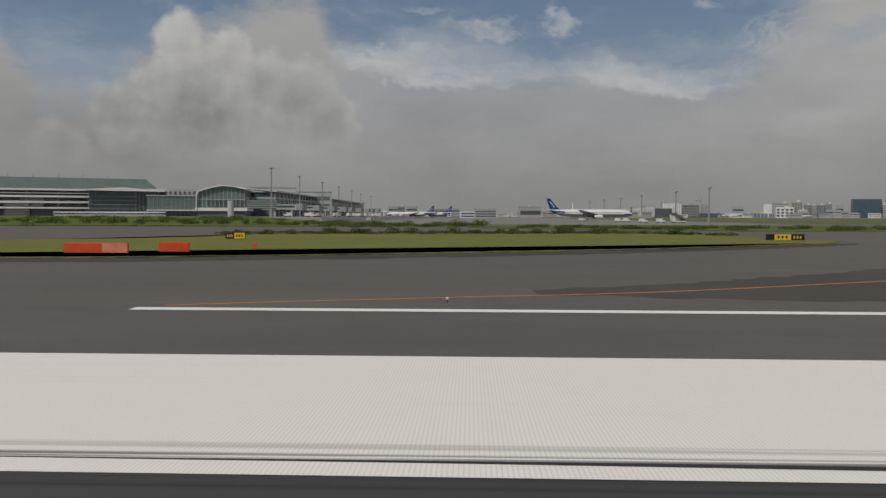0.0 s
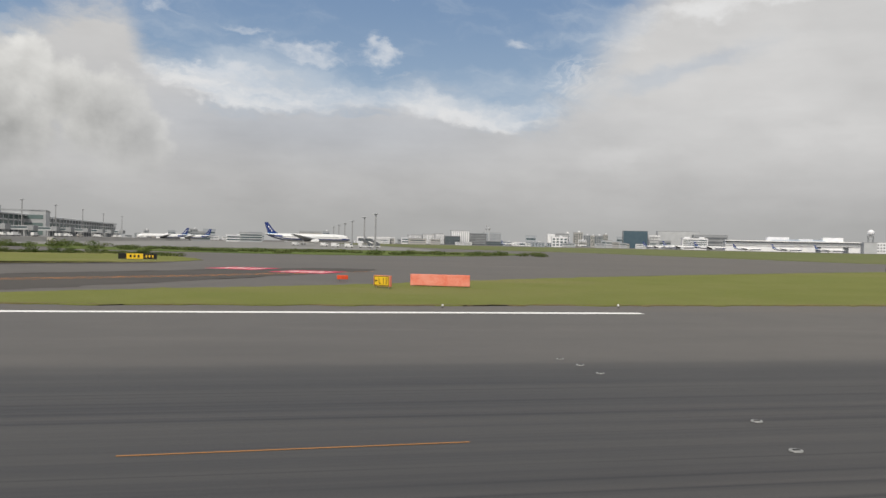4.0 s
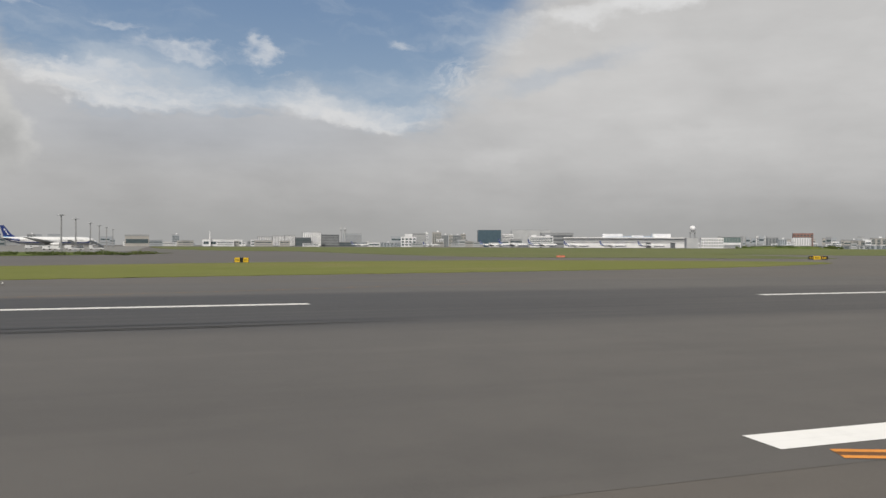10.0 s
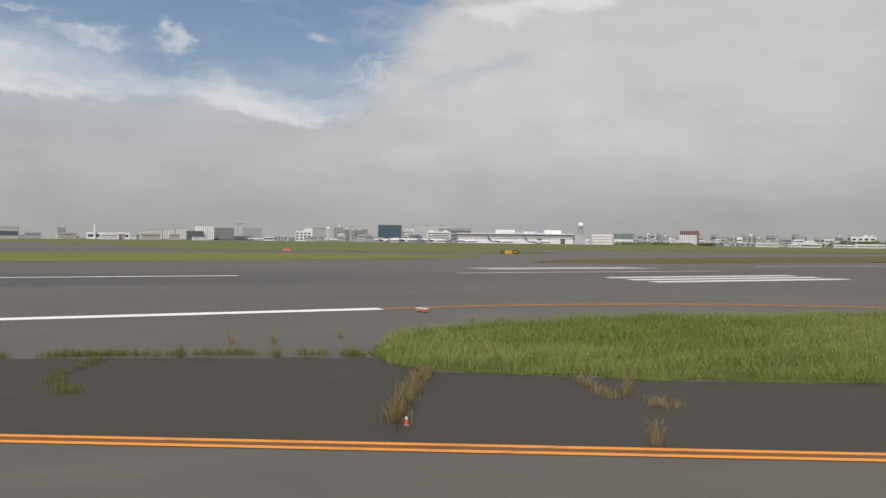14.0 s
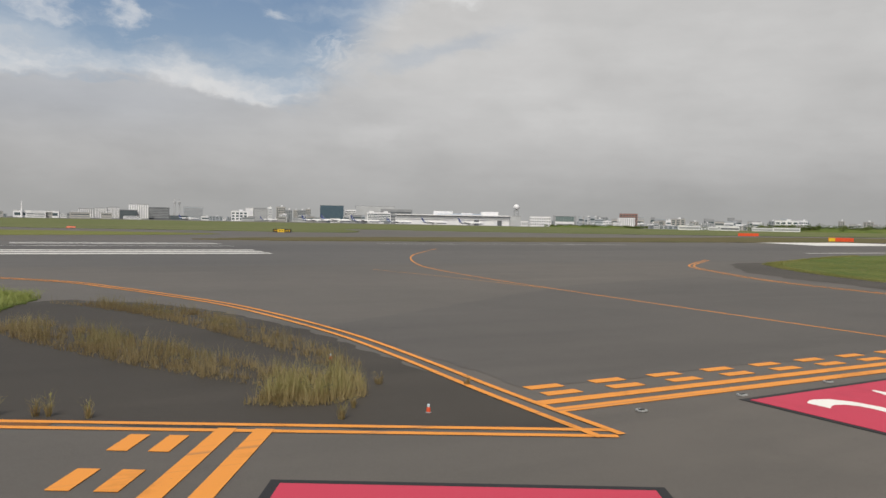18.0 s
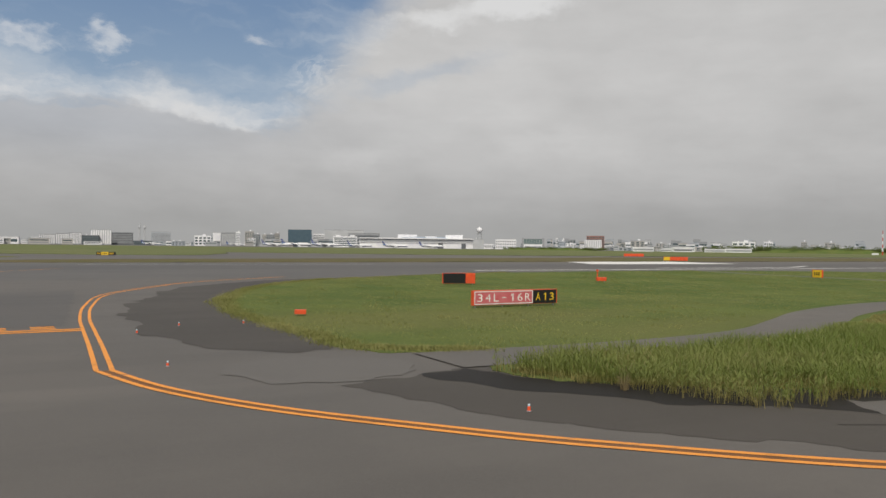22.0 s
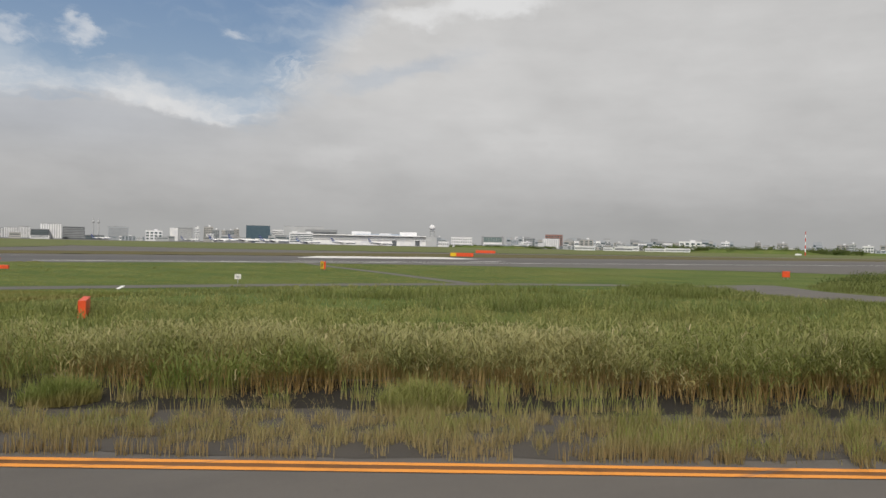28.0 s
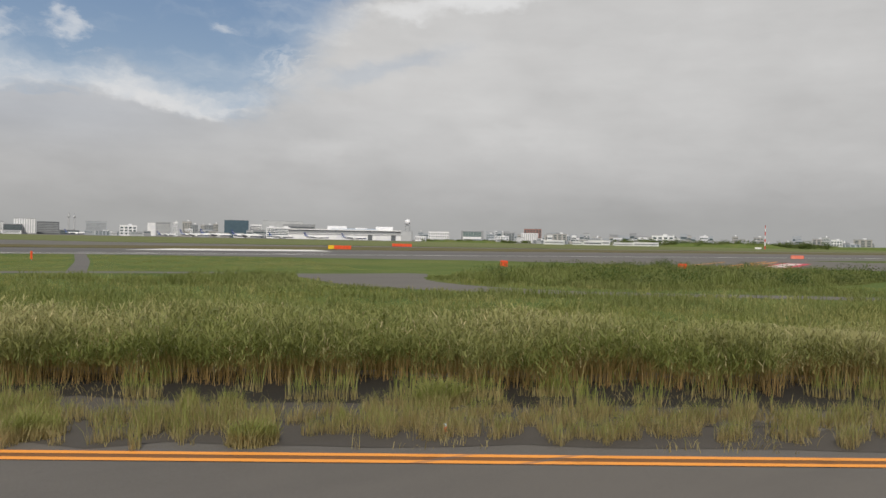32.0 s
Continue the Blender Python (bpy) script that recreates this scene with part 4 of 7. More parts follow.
def blades(name, x, y, h, wide, lean, material, label, seed, z0=None, droop=None, bend=None):
    """Bent tapering blades, one joined mesh: each blade is two quads and a tip."""
    g = np.random.default_rng(seed)
    n = len(x)
    a = g.uniform(0, 2 * np.pi, n)
    b = a + np.pi / 2 + g.uniform(-0.7, 0.7, n)
    if bend is not None:
        b = bend + g.uniform(-0.35, 0.35, n)
        a = b + np.pi / 2 + g.uniform(-0.5, 0.5, n)
    droop = 0.18 * lean if droop is None else droop
    ln = h * lean * g.uniform(0.2, 1.6, n)
    cx, cy, bx, by = np.cos(a), np.sin(a), np.cos(b), np.sin(b)
    zb = np.where(np.abs(y) > 34, -0.408, -0.012 * np.abs(y)) if z0 is None else z0
    co = np.zeros((n, 5, 3))
    for i, (u, s_) in enumerate(((0.0, 1.0), (0.0, -1.0), (0.55, 0.8), (0.55, -0.8), (1.0, 0.0))):
        off = ln * u * u
        co[:, i, 0] = x + cx * wide * s_ / 2 + bx * off
        co[:, i, 1] = y + cy * wide * s_ / 2 + by * off
        co[:, i, 2] = zb + h * (u - droop * u * u)
    me = bpy.data.meshes.new(name)
    me.vertices.add(n * 5)
    me.vertices.foreach_set("co", co.ravel())
    base = np.arange(n)[:, None] * 5
    idx = np.concatenate([base + np.array([[0, 1, 3, 2]]), base + np.array([[2, 3, 4]])], 1).ravel()
    me.loops.add(n * 7)
    me.loops.foreach_set("vertex_index", idx.astype(np.int32))
    me.polygons.add(n * 2)
    st = np.stack([np.arange(n) * 7, np.arange(n) * 7 + 4], 1).ravel()
    me.polygons.foreach_set("loop_start", st.astype(np.int32))
    me.update(calc_edges=True)
    me.materials.append(material)
    return tagged(new(name, me), label, "grass", kind="stuff")


def strewn(poly, count, seed):
    g = np.random.default_rng(seed)
    xs, ys = [p[0] for p in poly], [p[1] for p in poly]
    x = g.uniform(min(xs), max(xs), count * 6)
    y = g.uniform(min(ys), max(ys), count * 6)
    ok = inside(x, y, poly)
    return x[ok][:count], y[ok][:count]


def along(x0, x1, d0, d1, count, seed):
    """Points in a band beside the long taxiway edge line, d metres beyond it."""
    g = np.random.default_rng(seed)
    s_ = g.uniform(x0, x1, count)
    d = g.uniform(d0, d1, count)
    nx, ny = 0.4987, 0.8668
    return s_ + nx * d, IC2 + SL2 * s_ + ny * d, s_, d


# tall reeds in depth bands behind a ragged front, then lower field growth as far as the service road
ROAD_C = np.array(curve_pts(ROAD, 4))


def road_gap(x, y):
    return np.min([np.hypot(x - a, y - b) for a, b in ROAD_C], 0)


def south_of_road(x, y):
    return y < np.interp(x, (302, 312, 319, 325, 331, 339, 346, 368, 388, 398, 401), (-90.7, -90.9, -89.8, -87, -84, -81.6, -80.9, -80.5, -83.5, -89, -97))


def low_by_road(x, y):
    """Greatest height of growth: mown low beside the middle stretch of the road."""
    gap = np.maximum(road_gap(x, y) - 2.0, 0)
    return 0.06 + 0.030 * gap + np.interp(x, (318, 327, 358, 368, 386, 393, 402), (0.8, 0.0, 0.0, 0.45, 0.55, 0.05, 0.6))


for k, (d0, d1, n, wd) in enumerate(((4.9, 8.0, 62000, 0.014), (7.8, 14.0, 50000, 0.02), (13.0, 28.0, 95000, 0.03), (27, 52, 55000, 0.06))):
    x, y, s_, d = along(300 - 0.42 * d0, 455 + 1.2 * d0, d0, d1, n, 11 + k)
    front = 5.85 + 1.7 * (fbm(x, y, 7.0, 5) - 0.5) + 0.9 * (fbm(x, y, 1.3, 6) - 0.5)
    tall = np.interp(s_ + 0.5 * d, (300, 318, 338, 352, 520), (0.55, 0.8, 1.1, 1.5, 1.5))
    hh = tall * (0.78 + 0.44 * fbm(x, y, 12.0, 91)) * (0.55 + 0.75 * fbm(x, y, 3.2, 7)) * (0.62 + 0.5 * np.random.default_rng(k).random(len(x)))
    hh = np.minimum(hh, 1.7)
    hh *= np.interp(d, (5.0, 6.5, 9, 13, 20, 30, 52), (0.75, 1.0, 0.95, 0.60, 0.36, 0.22, 0.18))
    hh *= np.where(d > 8.5, 0.55 + 0.9 * fbm(s_ * 0.5, d * 1.4, 6.0, 131), 1.0)
    if k > 1:
        hh *= 0.25 + 1.5 * fbm(x, y, 5.5, 17 + k) ** 2.2 + 0.9 * fbm(x, y, 16.0, 27) ** 3
    ok = (d > front) & (inside(x, y, G5) | (d < 13) & (x > 304.5)) & (road_gap(x, y) > 2.5) & ~inside(x, y, BEND) & (south_of_road(x, y) | (x > 401))
    # taller dark growth on the far side of the road's bend
    ok &= np.random.default_rng(90 + k).random(len(x)) < np.clip(0.45 + 0.9 * fbm(x, y, 2.2, 8), 0, 1)
    hh = np.minimum(hh, low_by_road(x, y))
    m1, m2 = (M_REED, M_REEDLEAF) if k < 2 else (M_FIELD, M_FIELD)
    if k < 2:
        young = ok & (s_ + 0.5 * d < 336 + 14 * fbm(x, y, 5.0, 77))
        blades("reeds", x[young], y[young], hh[young], wd, 0.5, M_YOUNG, "bright green young reeds with straw bases", 121 + k)
        u = np.random.default_rng(160 + k).uniform(0.3, 0.95, young.sum())
        blades("reed_leaves", x[young], y[young], hh[young] * 0.42, 0.022 + 0.006 * k, 1.0, M_YOUNG, "arching leaves of young reeds", 125 + k, -0.41 + hh[young] * u, 0.55)
        blades("reed_leaves", x[young], y[young], hh[young] * 0.40, 0.020 + 0.006 * k, 0.9, M_YOUNG, "arching leaves of young reeds", 145 + k, -0.41 + hh[young] * (1.15 - u), 0.6)
        ok &= ~young
    blades("reeds", x[ok], y[ok], hh[ok], wd, 0.45, m1, "tall green reeds with brown stems" if k < 2 else "rough green field grass behind the reeds", 21 + k)
    # arching leaves on the upper part of the stems
    for j in range(4 if k < 2 else 1):
        u = np.random.default_rng(60 + k + 9 * j).uniform(0.34, 0.98, ok.sum()) ** 0.8
        if k < 2:
            blades("reed_leaves", x[ok], y[ok], np.clip(hh[ok] * 0.34, 0.16, 0.46), 0.026 + 0.010 * k, 1.05, m2, "arching green reed leaves", 25 + k + 10 * j, -0.41 + hh[ok] * u, 0.72)
        else:
            blades("reed_leaves", x[ok], y[ok], hh[ok] * 0.24, wd * 1.05, 1.7, m2, "arching green reed leaves", 25 + k + 10 * j, -0.41 + hh[ok] * u)
# darker patches of taller growth, drawn out along the taxiway
x, y, s_, d = along(318, 420, 14, 48, 120000, 71)
p = fbm(s_ * 0.45, d * 1.5, 9.0, 72) * 0.7 + fbm(x, y, 3.0, 73) * 0.3
ok = (p > 0.57) & inside(x, y, G5) & (road_gap(x, y) > 2.6) & ~inside(x, y, BEND) & (south_of_road(x, y) | (x > 401))
blades("field_clumps", x[ok], y[ok], np.minimum(np.clip((p[ok] - 0.50) * 7.0, 0.25, 1.1) * np.random.default_rng(74).uniform(0.5, 1.1, ok.sum()), low_by_road(x[ok], y[ok])), 0.03, 0.6, M_CLUMP, "darker taller clumps in the rough grass", 75)
# tall grass between the road and the reeds at the turn
x, y = strewn([(303.2, -93.6), (306, -92.4), (312, -92.7), (319.5, -91.5), (326, -88.8), (332, -86.0), (342, -84), (350, -90), (335, -100), (322, -103), (309, -99), (304.5, -96.4)], 60000, 76)
hh = (0.58 + 0.45 * fbm(x, y, 3.0, 77)) * np.random.default_rng(78).uniform(0.5, 1.1, len(x)) * np.clip((road_gap(x, y) - 1.0) / 1.2, 0.4, 1)
hh = np.minimum(hh, low_by_road(x, y) + np.random.default_rng(178).uniform(0, 0.1, len(x)))
blades("tall_grass", x, y, hh, 0.025, 0.55, M_YOUNG, "lush green knee-high grass by the road", 79)
x, y = strewn([(384, -97), (388, -91.5), (394, -89.8), (396.2, -92.5), (394.6, -97.5), (393, -102), (387, -101.5)], 7000, 257)
blades("rough_growth", x, y, (0.35 + 0.6 * fbm(x, y, 3.0, 258)) * np.random.default_rng(259).uniform(0.4, 1.1, len(x)), 0.045, 0.6, M_CLUMP, "dark rough growth before the bend of the road", 256)
MOUND = [(406, -98.5), (411, -93), (421, -88), (444, -77), (470, -86), (468, -108), (440, -117), (420, -118), (411, -113), (406, -105)]
x, y = strewn(MOUND, 42000, 57)
edge_m = np.min([np.hypot(x - a, y - b) for a, b in smooth_loop(MOUND, 2)], 0)
hh = np.clip(0.25 + edge_m / 6.0, 0.25, 1.0) * (0.35 + 1.2 * fbm(x, y, 5.0, 58) ** 1.5) * (0.6 + 0.6 * np.random.default_rng(59).random(len(x)))
blades("rough_growth", x, y, hh, 0.05, 0.6, M_CLUMP, "tall rough growth beside the bend of the road", 56)
# strip of weeds between the reeds and the taxiway line, with bare paving before and behind it
x, y, s_, d = along(314, 392, 0.2, 4.6, 330000, 31)
mid_d = np.interp(s_, (314, 335, 350, 358, 369, 373, 392), (2.5, 2.55, 2.35, 2.0, 1.95, 2.2, 2.3))
half = np.interp(s_, (314, 320, 335, 350, 358, 369, 373, 385, 388), (0.15, 0.55, 0.85, 1.5, 2.5, 2.4, 1.6, 1.2, 0.3))
p = fbm(x, y, 1.2, 43) * 0.55 + fbm(x, y, 5.0, 32) * 0.25 + fbm(s_, s_ * 0, 2.2, 44) * 0.2
q = np.abs(d - mid_d) / half
ok = (q < 0.05 + 1.5 * (p - 0.1)) & (p > np.interp(s_, (345, 358, 372, 378), (0.40, 0.30, 0.30, 0.40))) & (np.random.default_rng(35).random(len(x)) < 0.25 + 0.9 * p)
hh = (0.26 + 0.52 * np.clip(p - 0.2, 0, 1)) * (0.45 + 0.75 * np.random.default_rng(37).random(len(x))) * np.interp(s_, (314, 345, 356, 392), (0.8, 0.9, 1.25, 1.15))
hh *= np.clip(1.0 - 0.22 * q, 0.5, 1) * 0.78
pick = np.random.default_rng(237).random(len(x)) + 0.5 * (fbm(x, y, 3.0, 236) - 0.5)
for kind_ok, m_, wd, bend, lab, sd in ((pick > 0.52, M_WEED, 0.011, 0.42, "yellow-green weeds growing through the paving", 38), (pick < 0.40, M_TUFT, 0.009, 0.55, "dry straw-coloured weeds among green ones", 238)):
    blades("weeds", x[ok & kind_ok], y[ok & kind_ok], hh[ok & kind_ok], wd, bend, m_, lab, sd)
# thin row of straw close to the line
x, y, s_, d = along(312.8, 352, 0.40, 0.85, 9000, 33)
p = fbm(x, y, 0.5, 53) * 0.4 + fbm(s_, s_ * 0, 1.6, 54) * 0.6
ok = p > 0.47
hh = (0.16 + 0.50 * np.clip(p - 0.3, 0, 1)) * (0.5 + 0.9 * np.random.default_rng(39).random(len(x)))
blades("weeds", x[ok], y[ok], hh[ok], 0.013, 0.22, M_STRAW, "thin straw-coloured weeds close to the line", 39)
# low tufts on the bare paving
x, y, s_, d = along(306, 392, 0.5, 5.4, 40000, 47)
ok = fbm(x, y, 0.9, 48) * 0.5 + fbm(x, y, 6.0, 49) * 0.5 > 0.67
blades("weeds", x[ok], y[ok], 0.05 + 0.25 * np.random.default_rng(51).random(ok.sum()), 0.014, 0.8, M_WEED, "low tufts of weeds on bare paving", 52)
# clumps that bridge the dark strip in front of the reeds
x, y, s_, d = along(308, 400, 3.6, 6.2, 60000, 46)
ok = fbm(x, y, 2.4, 47) > np.interp(s_, (308, 350, 470), (0.72, 0.74, 0.74))
hh = (0.35 + 0.5 * fbm(x, y, 1.5, 48)) * (0.5 + 0.7 * np.random.default_rng(49).random(len(x)))
blades("weeds", x[ok], y[ok], hh[ok], 0.016, 0.35, M_WEED, "tall straw-green clumps in front of the reeds", 50)
for k, (cs, cd, r, n) in enumerate(((309.4, 4.6, 0.9, 3200), (309.8, 3.0, 0.7, 2400), (309.75, 1.9, 0.45, 1300), (309.6, 1.1, 0.25, 500), (311.1, 4.4, 0.7, 2200), (311.9, 3.1, 0.7, 2200), (313.4, 5.0, 0.5, 700), (318.5, 5.2, 0.9, 2400), (326.5, 4.6, 0.8, 2400), (333.0, 3.9, 1.0, 3000), (341, 4.4, 0.8, 2000), (347.5, 4.3, 1.0, 2600), (377.6, 4.2, 0.7, 1500), (374.8, 0.8, 0.45, 900), (371.5, 1.1, 0.6, 900), (315.0, 3.1, 0.3, 500), (315.1, 4.2, 0.35, 600), (318.7, 3.0, 0.45, 800), (318.9, 4.3, 0.6, 1000), (320.6, 3.1, 0.9, 1700), (321.2, 4.4, 0.8, 1400))):
    rg = np.random.default_rng(700 + k)
    a, q = rg.uniform(0, 6.28, n), r * rg.random(n) ** 0.7
    x, y = cs + 0.4987 * cd + np.cos(a) * q, IC2 + SL2 * cs + 0.8668 * cd + np.sin(a) * q * 0.7
    hh = (0.30 + 0.42 * np.clip(r, 0.4, 1.2)) * (1.0 - 0.32 * (q / r) ** 2) * rg.uniform(0.35, 1.2, n)
    blades("grass_clump", x, y, hh, 0.016, 0.55, M_YOUNG if k < 11 else M_WEED, "tall yellow-green grass clump on the dark paving", 720 + k)
# bright grass island
x, y = strewn(G4, 100000, 41)
hh = (0.26 + 0.30 * fbm(x, y, 4.0, 42)) * (0.6 + 0.6 * np.random.default_rng(43).random(len(x)))
blades("tall_grass", x, y, hh, 0.016, 0.9, M_GRASS, "bright green knee-high grass", 44)
# short grass of the field near the turn
x, y = strewn([(301.5, -64), (309, -48), (322, -34), (385, -21), (420, -31), (410, -80), (345, -79.5), (330, -81.5), (320, -86), (311, -88.6), (303, -88.6), (301.3, -82)], 130000, 51)
hh = (0.03 + 0.10 * fbm(x, y, 5.0, 52) ** 1.5) * (0.6 + 0.8 * np.random.default_rng(53).random(len(x)))
ok = ~south_of_road(x, y) & (road_gap(x, y) > 2.4) & (np.abs(x - np.interp(y, (-80, -70, -52, -32, -19), (380.5, 382, 384.6, 387, 388.5))) > 1.3)
blades("short_grass", x[ok], y[ok], hh[ok], 0.035, 0.7, M_FIELD, "short green field grass", 54)
rim = np.array(curve_pts([(305, -89), (301.6, -87), (301.3, -82), (301.2, -73), (302.6, -64), (304.2, -59), (309.2, -48), (316, -39), (322, -34.4), (340, -27), (350, -24)], 12))
rg = np.random.default_rng(151)
i_, u_ = rg.integers(0, len(rim) - 1, 30000), rg.random(30000)[:, None]
q = rim[i_] * (1 - u_) + rim[i_ + 1] * u_ + rg.normal(0, 0.35, (30000, 2)) + np.array([0.25, -0.1])
blades("short_grass", q[:, 0], q[:, 1], (0.06 + 0.16 * fbm(q[:, 0], q[:, 1], 2.5, 152)) * rg.uniform(0.5, 1.3, 30000), 0.022, 0.6, M_FIELD, "ragged grass along the paving edge", 153)
# straw-coloured weeds inside the curve of the taxiway, in two bands
BAND1 = [(250.7, -63.6), (250.9, -66.3), (251.3, -69.3), (251.8, -72.8), (252.6, -72.8), (252.5, -69.5), (252.3, -66.3), (252.5, -63.2)]
BAND2 = [(252.4, -62.0), (253.6, -65.4), (255.3, -69.2), (257.0, -72.4), (258.3, -74.2), (259.4, -73.8), (258.6, -71.4), (257.4, -68.2), (255.8, -64.8), (254.2, -61.2)]
BAND3 = [(254.6, -55.0), (256.0, -57.2), (257.4, -60.4), (258.6, -64.6), (259.4, -68.6), (260.0, -72.8), (260.9, -72.6), (260.7, -68.0), (260.0, -62.6), (258.8, -58.0), (256.4, -55.4)]
CLUMP_BED = [(257.2, -75.2), (257.8, -75.7), (258.6, -75.9), (259.6, -75.5), (260.2, -73.6), (259.2, -72.8), (258.2, -73.8)]
for k, (poly, n, lim, hs) in enumerate(((BAND1, 6500, 0.42, 1.0), (BAND2, 8000, 0.45, 1.1), (BAND3, 7000, 0.48, 0.95), (CLUMP_BED, 4200, 0.42, 1.5))):
    x, y = strewn(poly, n, 61 + k)
    p = fbm(x, y, 2.2, 62 + k) * 0.5 + fbm(x, y, 0.7, 67 + k) * 0.5
    low = np.min([np.hypot(x - a, y - b) for a, b in curve_pts(poly[:5], 6)], 0)
    rim_d = np.min([np.hypot(x - a, y - b) for a, b in smooth_loop(poly, 2)], 0)
    ok = (p + 0.28 * np.exp(-(low / 0.5) ** 2) > lim) & (np.random.default_rng(265 + k).random(len(x)) < 0.25 + 1.6 * rim_d)
    hh = hs * np.clip(0.55 + 0.9 * rim_d, 0, 1) * (0.16 + 0.62 * np.clip(p - 0.25, 0, 1)) * (0.3 + 1.1 * np.random.default_rng(65 + k).random(len(x)) ** 1.5)
    blades("weeds", x[ok], y[ok], hh[ok], 0.010, 0.4, M_DRYWEED if k < 3 else M_TUFT, "thin straw-coloured weeds on old paving", 66 + k)
    low_hh = 0.45 * hh[ok]
    blades("weeds", x[ok], y[ok], low_hh, 0.013, 0.9, M_DRYWEED if k < 3 else M_TUFT, "low leafy weeds on old paving", 566 + k)


def line_pts(pts, n, spread, seed):
    g = np.random.default_rng(seed)
    cv = np.array(curve_pts(pts, 10))
    i = g.integers(0, len(cv) - 1, n)
    u = g.random(n)[:, None]
    q = cv[i] * (1 - u) + cv[i + 1] * u
    # gather into clumps along the crack
    keep = fbm(q[:, 0], q[:, 1], 1.3, seed + 1) * 0.6 + fbm(q[:, 0], q[:, 1], 0.35, seed + 2) * 0.4 > 0.47
    q = q[keep] + g.normal(0, spread, (keep.sum(), 2))
    return q[:, 0], q[:, 1]


for k, (pts, n, h0) in enumerate((([(189.5, -39.5), (193, -39.1), (196.3, -39.0), (200, -39.5), (204.6, -40.6), (208.6, -41.3), (213, -42.6), (216, -44)], 9000, 0.24), ([(209, -41.9), (207.8, -45.1), (208.2, -47.2)], 1200, 0.16),
                                  ([(203.4, -40.5), (203, -44)], 1000, 0.2), ([(216.6, -47.5), (214.9, -50), (213.6, -52.6)], 1500, 0.3), ([(219.6, -50), (219, -52.4), (220.2, -53.9)], 1300, 0.2),
                                  ([(250.9, -63.2), (251.1, -66.6), (251.6, -70), (252.1, -73.0)], 4500, 0.4),
                                  ([(226, -53.6), (234, -57.8), (242, -62.0), (249.5, -63.6)], 5200, 0.34))):
    x, y = line_pts(pts, n, 0.12, 70 + 3 * k)
    hh = h0 * (0.4 + 1.0 * np.random.default_rng(80 + k).random(len(x)))
    blades("crack_weeds", x, y, hh, 0.012, 0.7, M_DRYWEED if k not in (0, 1, 2) else M_CLUMP, "low weeds growing along a paving crack", 90 + k)


def tuft(x, y, h, r, n, material, seed):
    g = np.random.default_rng(seed)
    a, q = g.uniform(0, 6.28, n), r * np.sqrt(g.random(n))
    blades("grass_tuft", x + np.cos(a) * q * 0.4, y + np.sin(a) * q * 0.4, h * g.uniform(0.4, 1.15, n) * (1.1 - 0.5 * q / r), 0.009, 0.42, material, "single grass tuft in the paving", seed, bend=a)
    # short side leaves up the stalks
    a, q, n = a[::3], q[::3], len(a[::3])
    u = g.uniform(0.2, 0.9, n)
    blades("grass_tuft", x + np.cos(a) * q * (0.4 + 0.4 * u), y + np.sin(a) * q * (0.4 + 0.4 * u), 0.28 * h * g.uniform(0.5, 1.2, n), 0.013, 0.9, material, "leaves of a single grass tuft in the paving", seed + 5000, zg(y) + h * 0.8 * u, 0.4, a)


for k, (x, y, h, r) in enumerate(((249.0, -72.1, 0.6, 0.16), (247.3, -71.2, 0.5, 0.2), (251.5, -73.4, 0.55, 0.16), (252.2, -73.8, 0.45, 0.25), (253.8, -74.6, 0.35, 0.2), (246.8, -70.8, 0.25, 0.12),
                                  (245, -67.4, 0.5, 0.22), (243.2, -68.8, 0.35, 0.3), (215.1, -50.1, 0.6, 0.3), (214.5, -51.2, 0.4, 0.2), (219.5, -51.9, 0.7, 0.4), (217.2, -55.6, 0.5, 0.45),
                                  (204.6, -40.8, 0.55, 0.5), (201.2, -39.4, 0.5, 0.4), (202.1, -39.9, 0.45, 0.35), (199.6, -39.4, 0.4, 0.25), (196.6, -44.7, 0.3, 0.12), (196.7, -39.3, 0.4, 0.2),
                                  (211.0, -42.4, 0.5, 0.3), (213.6, -43.3, 0.45, 0.3), (216.7, -39.6, 0.35, 0.5), (223.2, -37.2, 0.4, 0.4), (224.8, -36.7, 0.3, 0.3), (260.3, -74.4, 0.3, 0.3),
                                  (262.0, -75.2, 0.2, 0.2), (304.3, -97.0, 0.7, 0.35), (186.8, -39.4, 0.6, 0.22), (187.9, -40.1, 0.95, 0.32), (191.0, -39.3, 0.2, 0.5), (192.3, -39.2, 0.3, 0.4), (196.4, -38.9, 0.35, 0.14), (198.4, -38.9, 0.38, 0.2), (199.2, -39.0, 0.34, 0.3), (189.8, -41.4, 0.2, 0.3), (192.4, -42.8, 0.22, 0.3))):
    tuft(x, y, h * 1.1, r * 0.8, 70, (M_CLUMP if k in (1, 6, 9, 12, 13, 14, 15, 18, 19, 26, 27, 28, 29, 30, 31, 32) else M_DRYWEED), 120 + k)

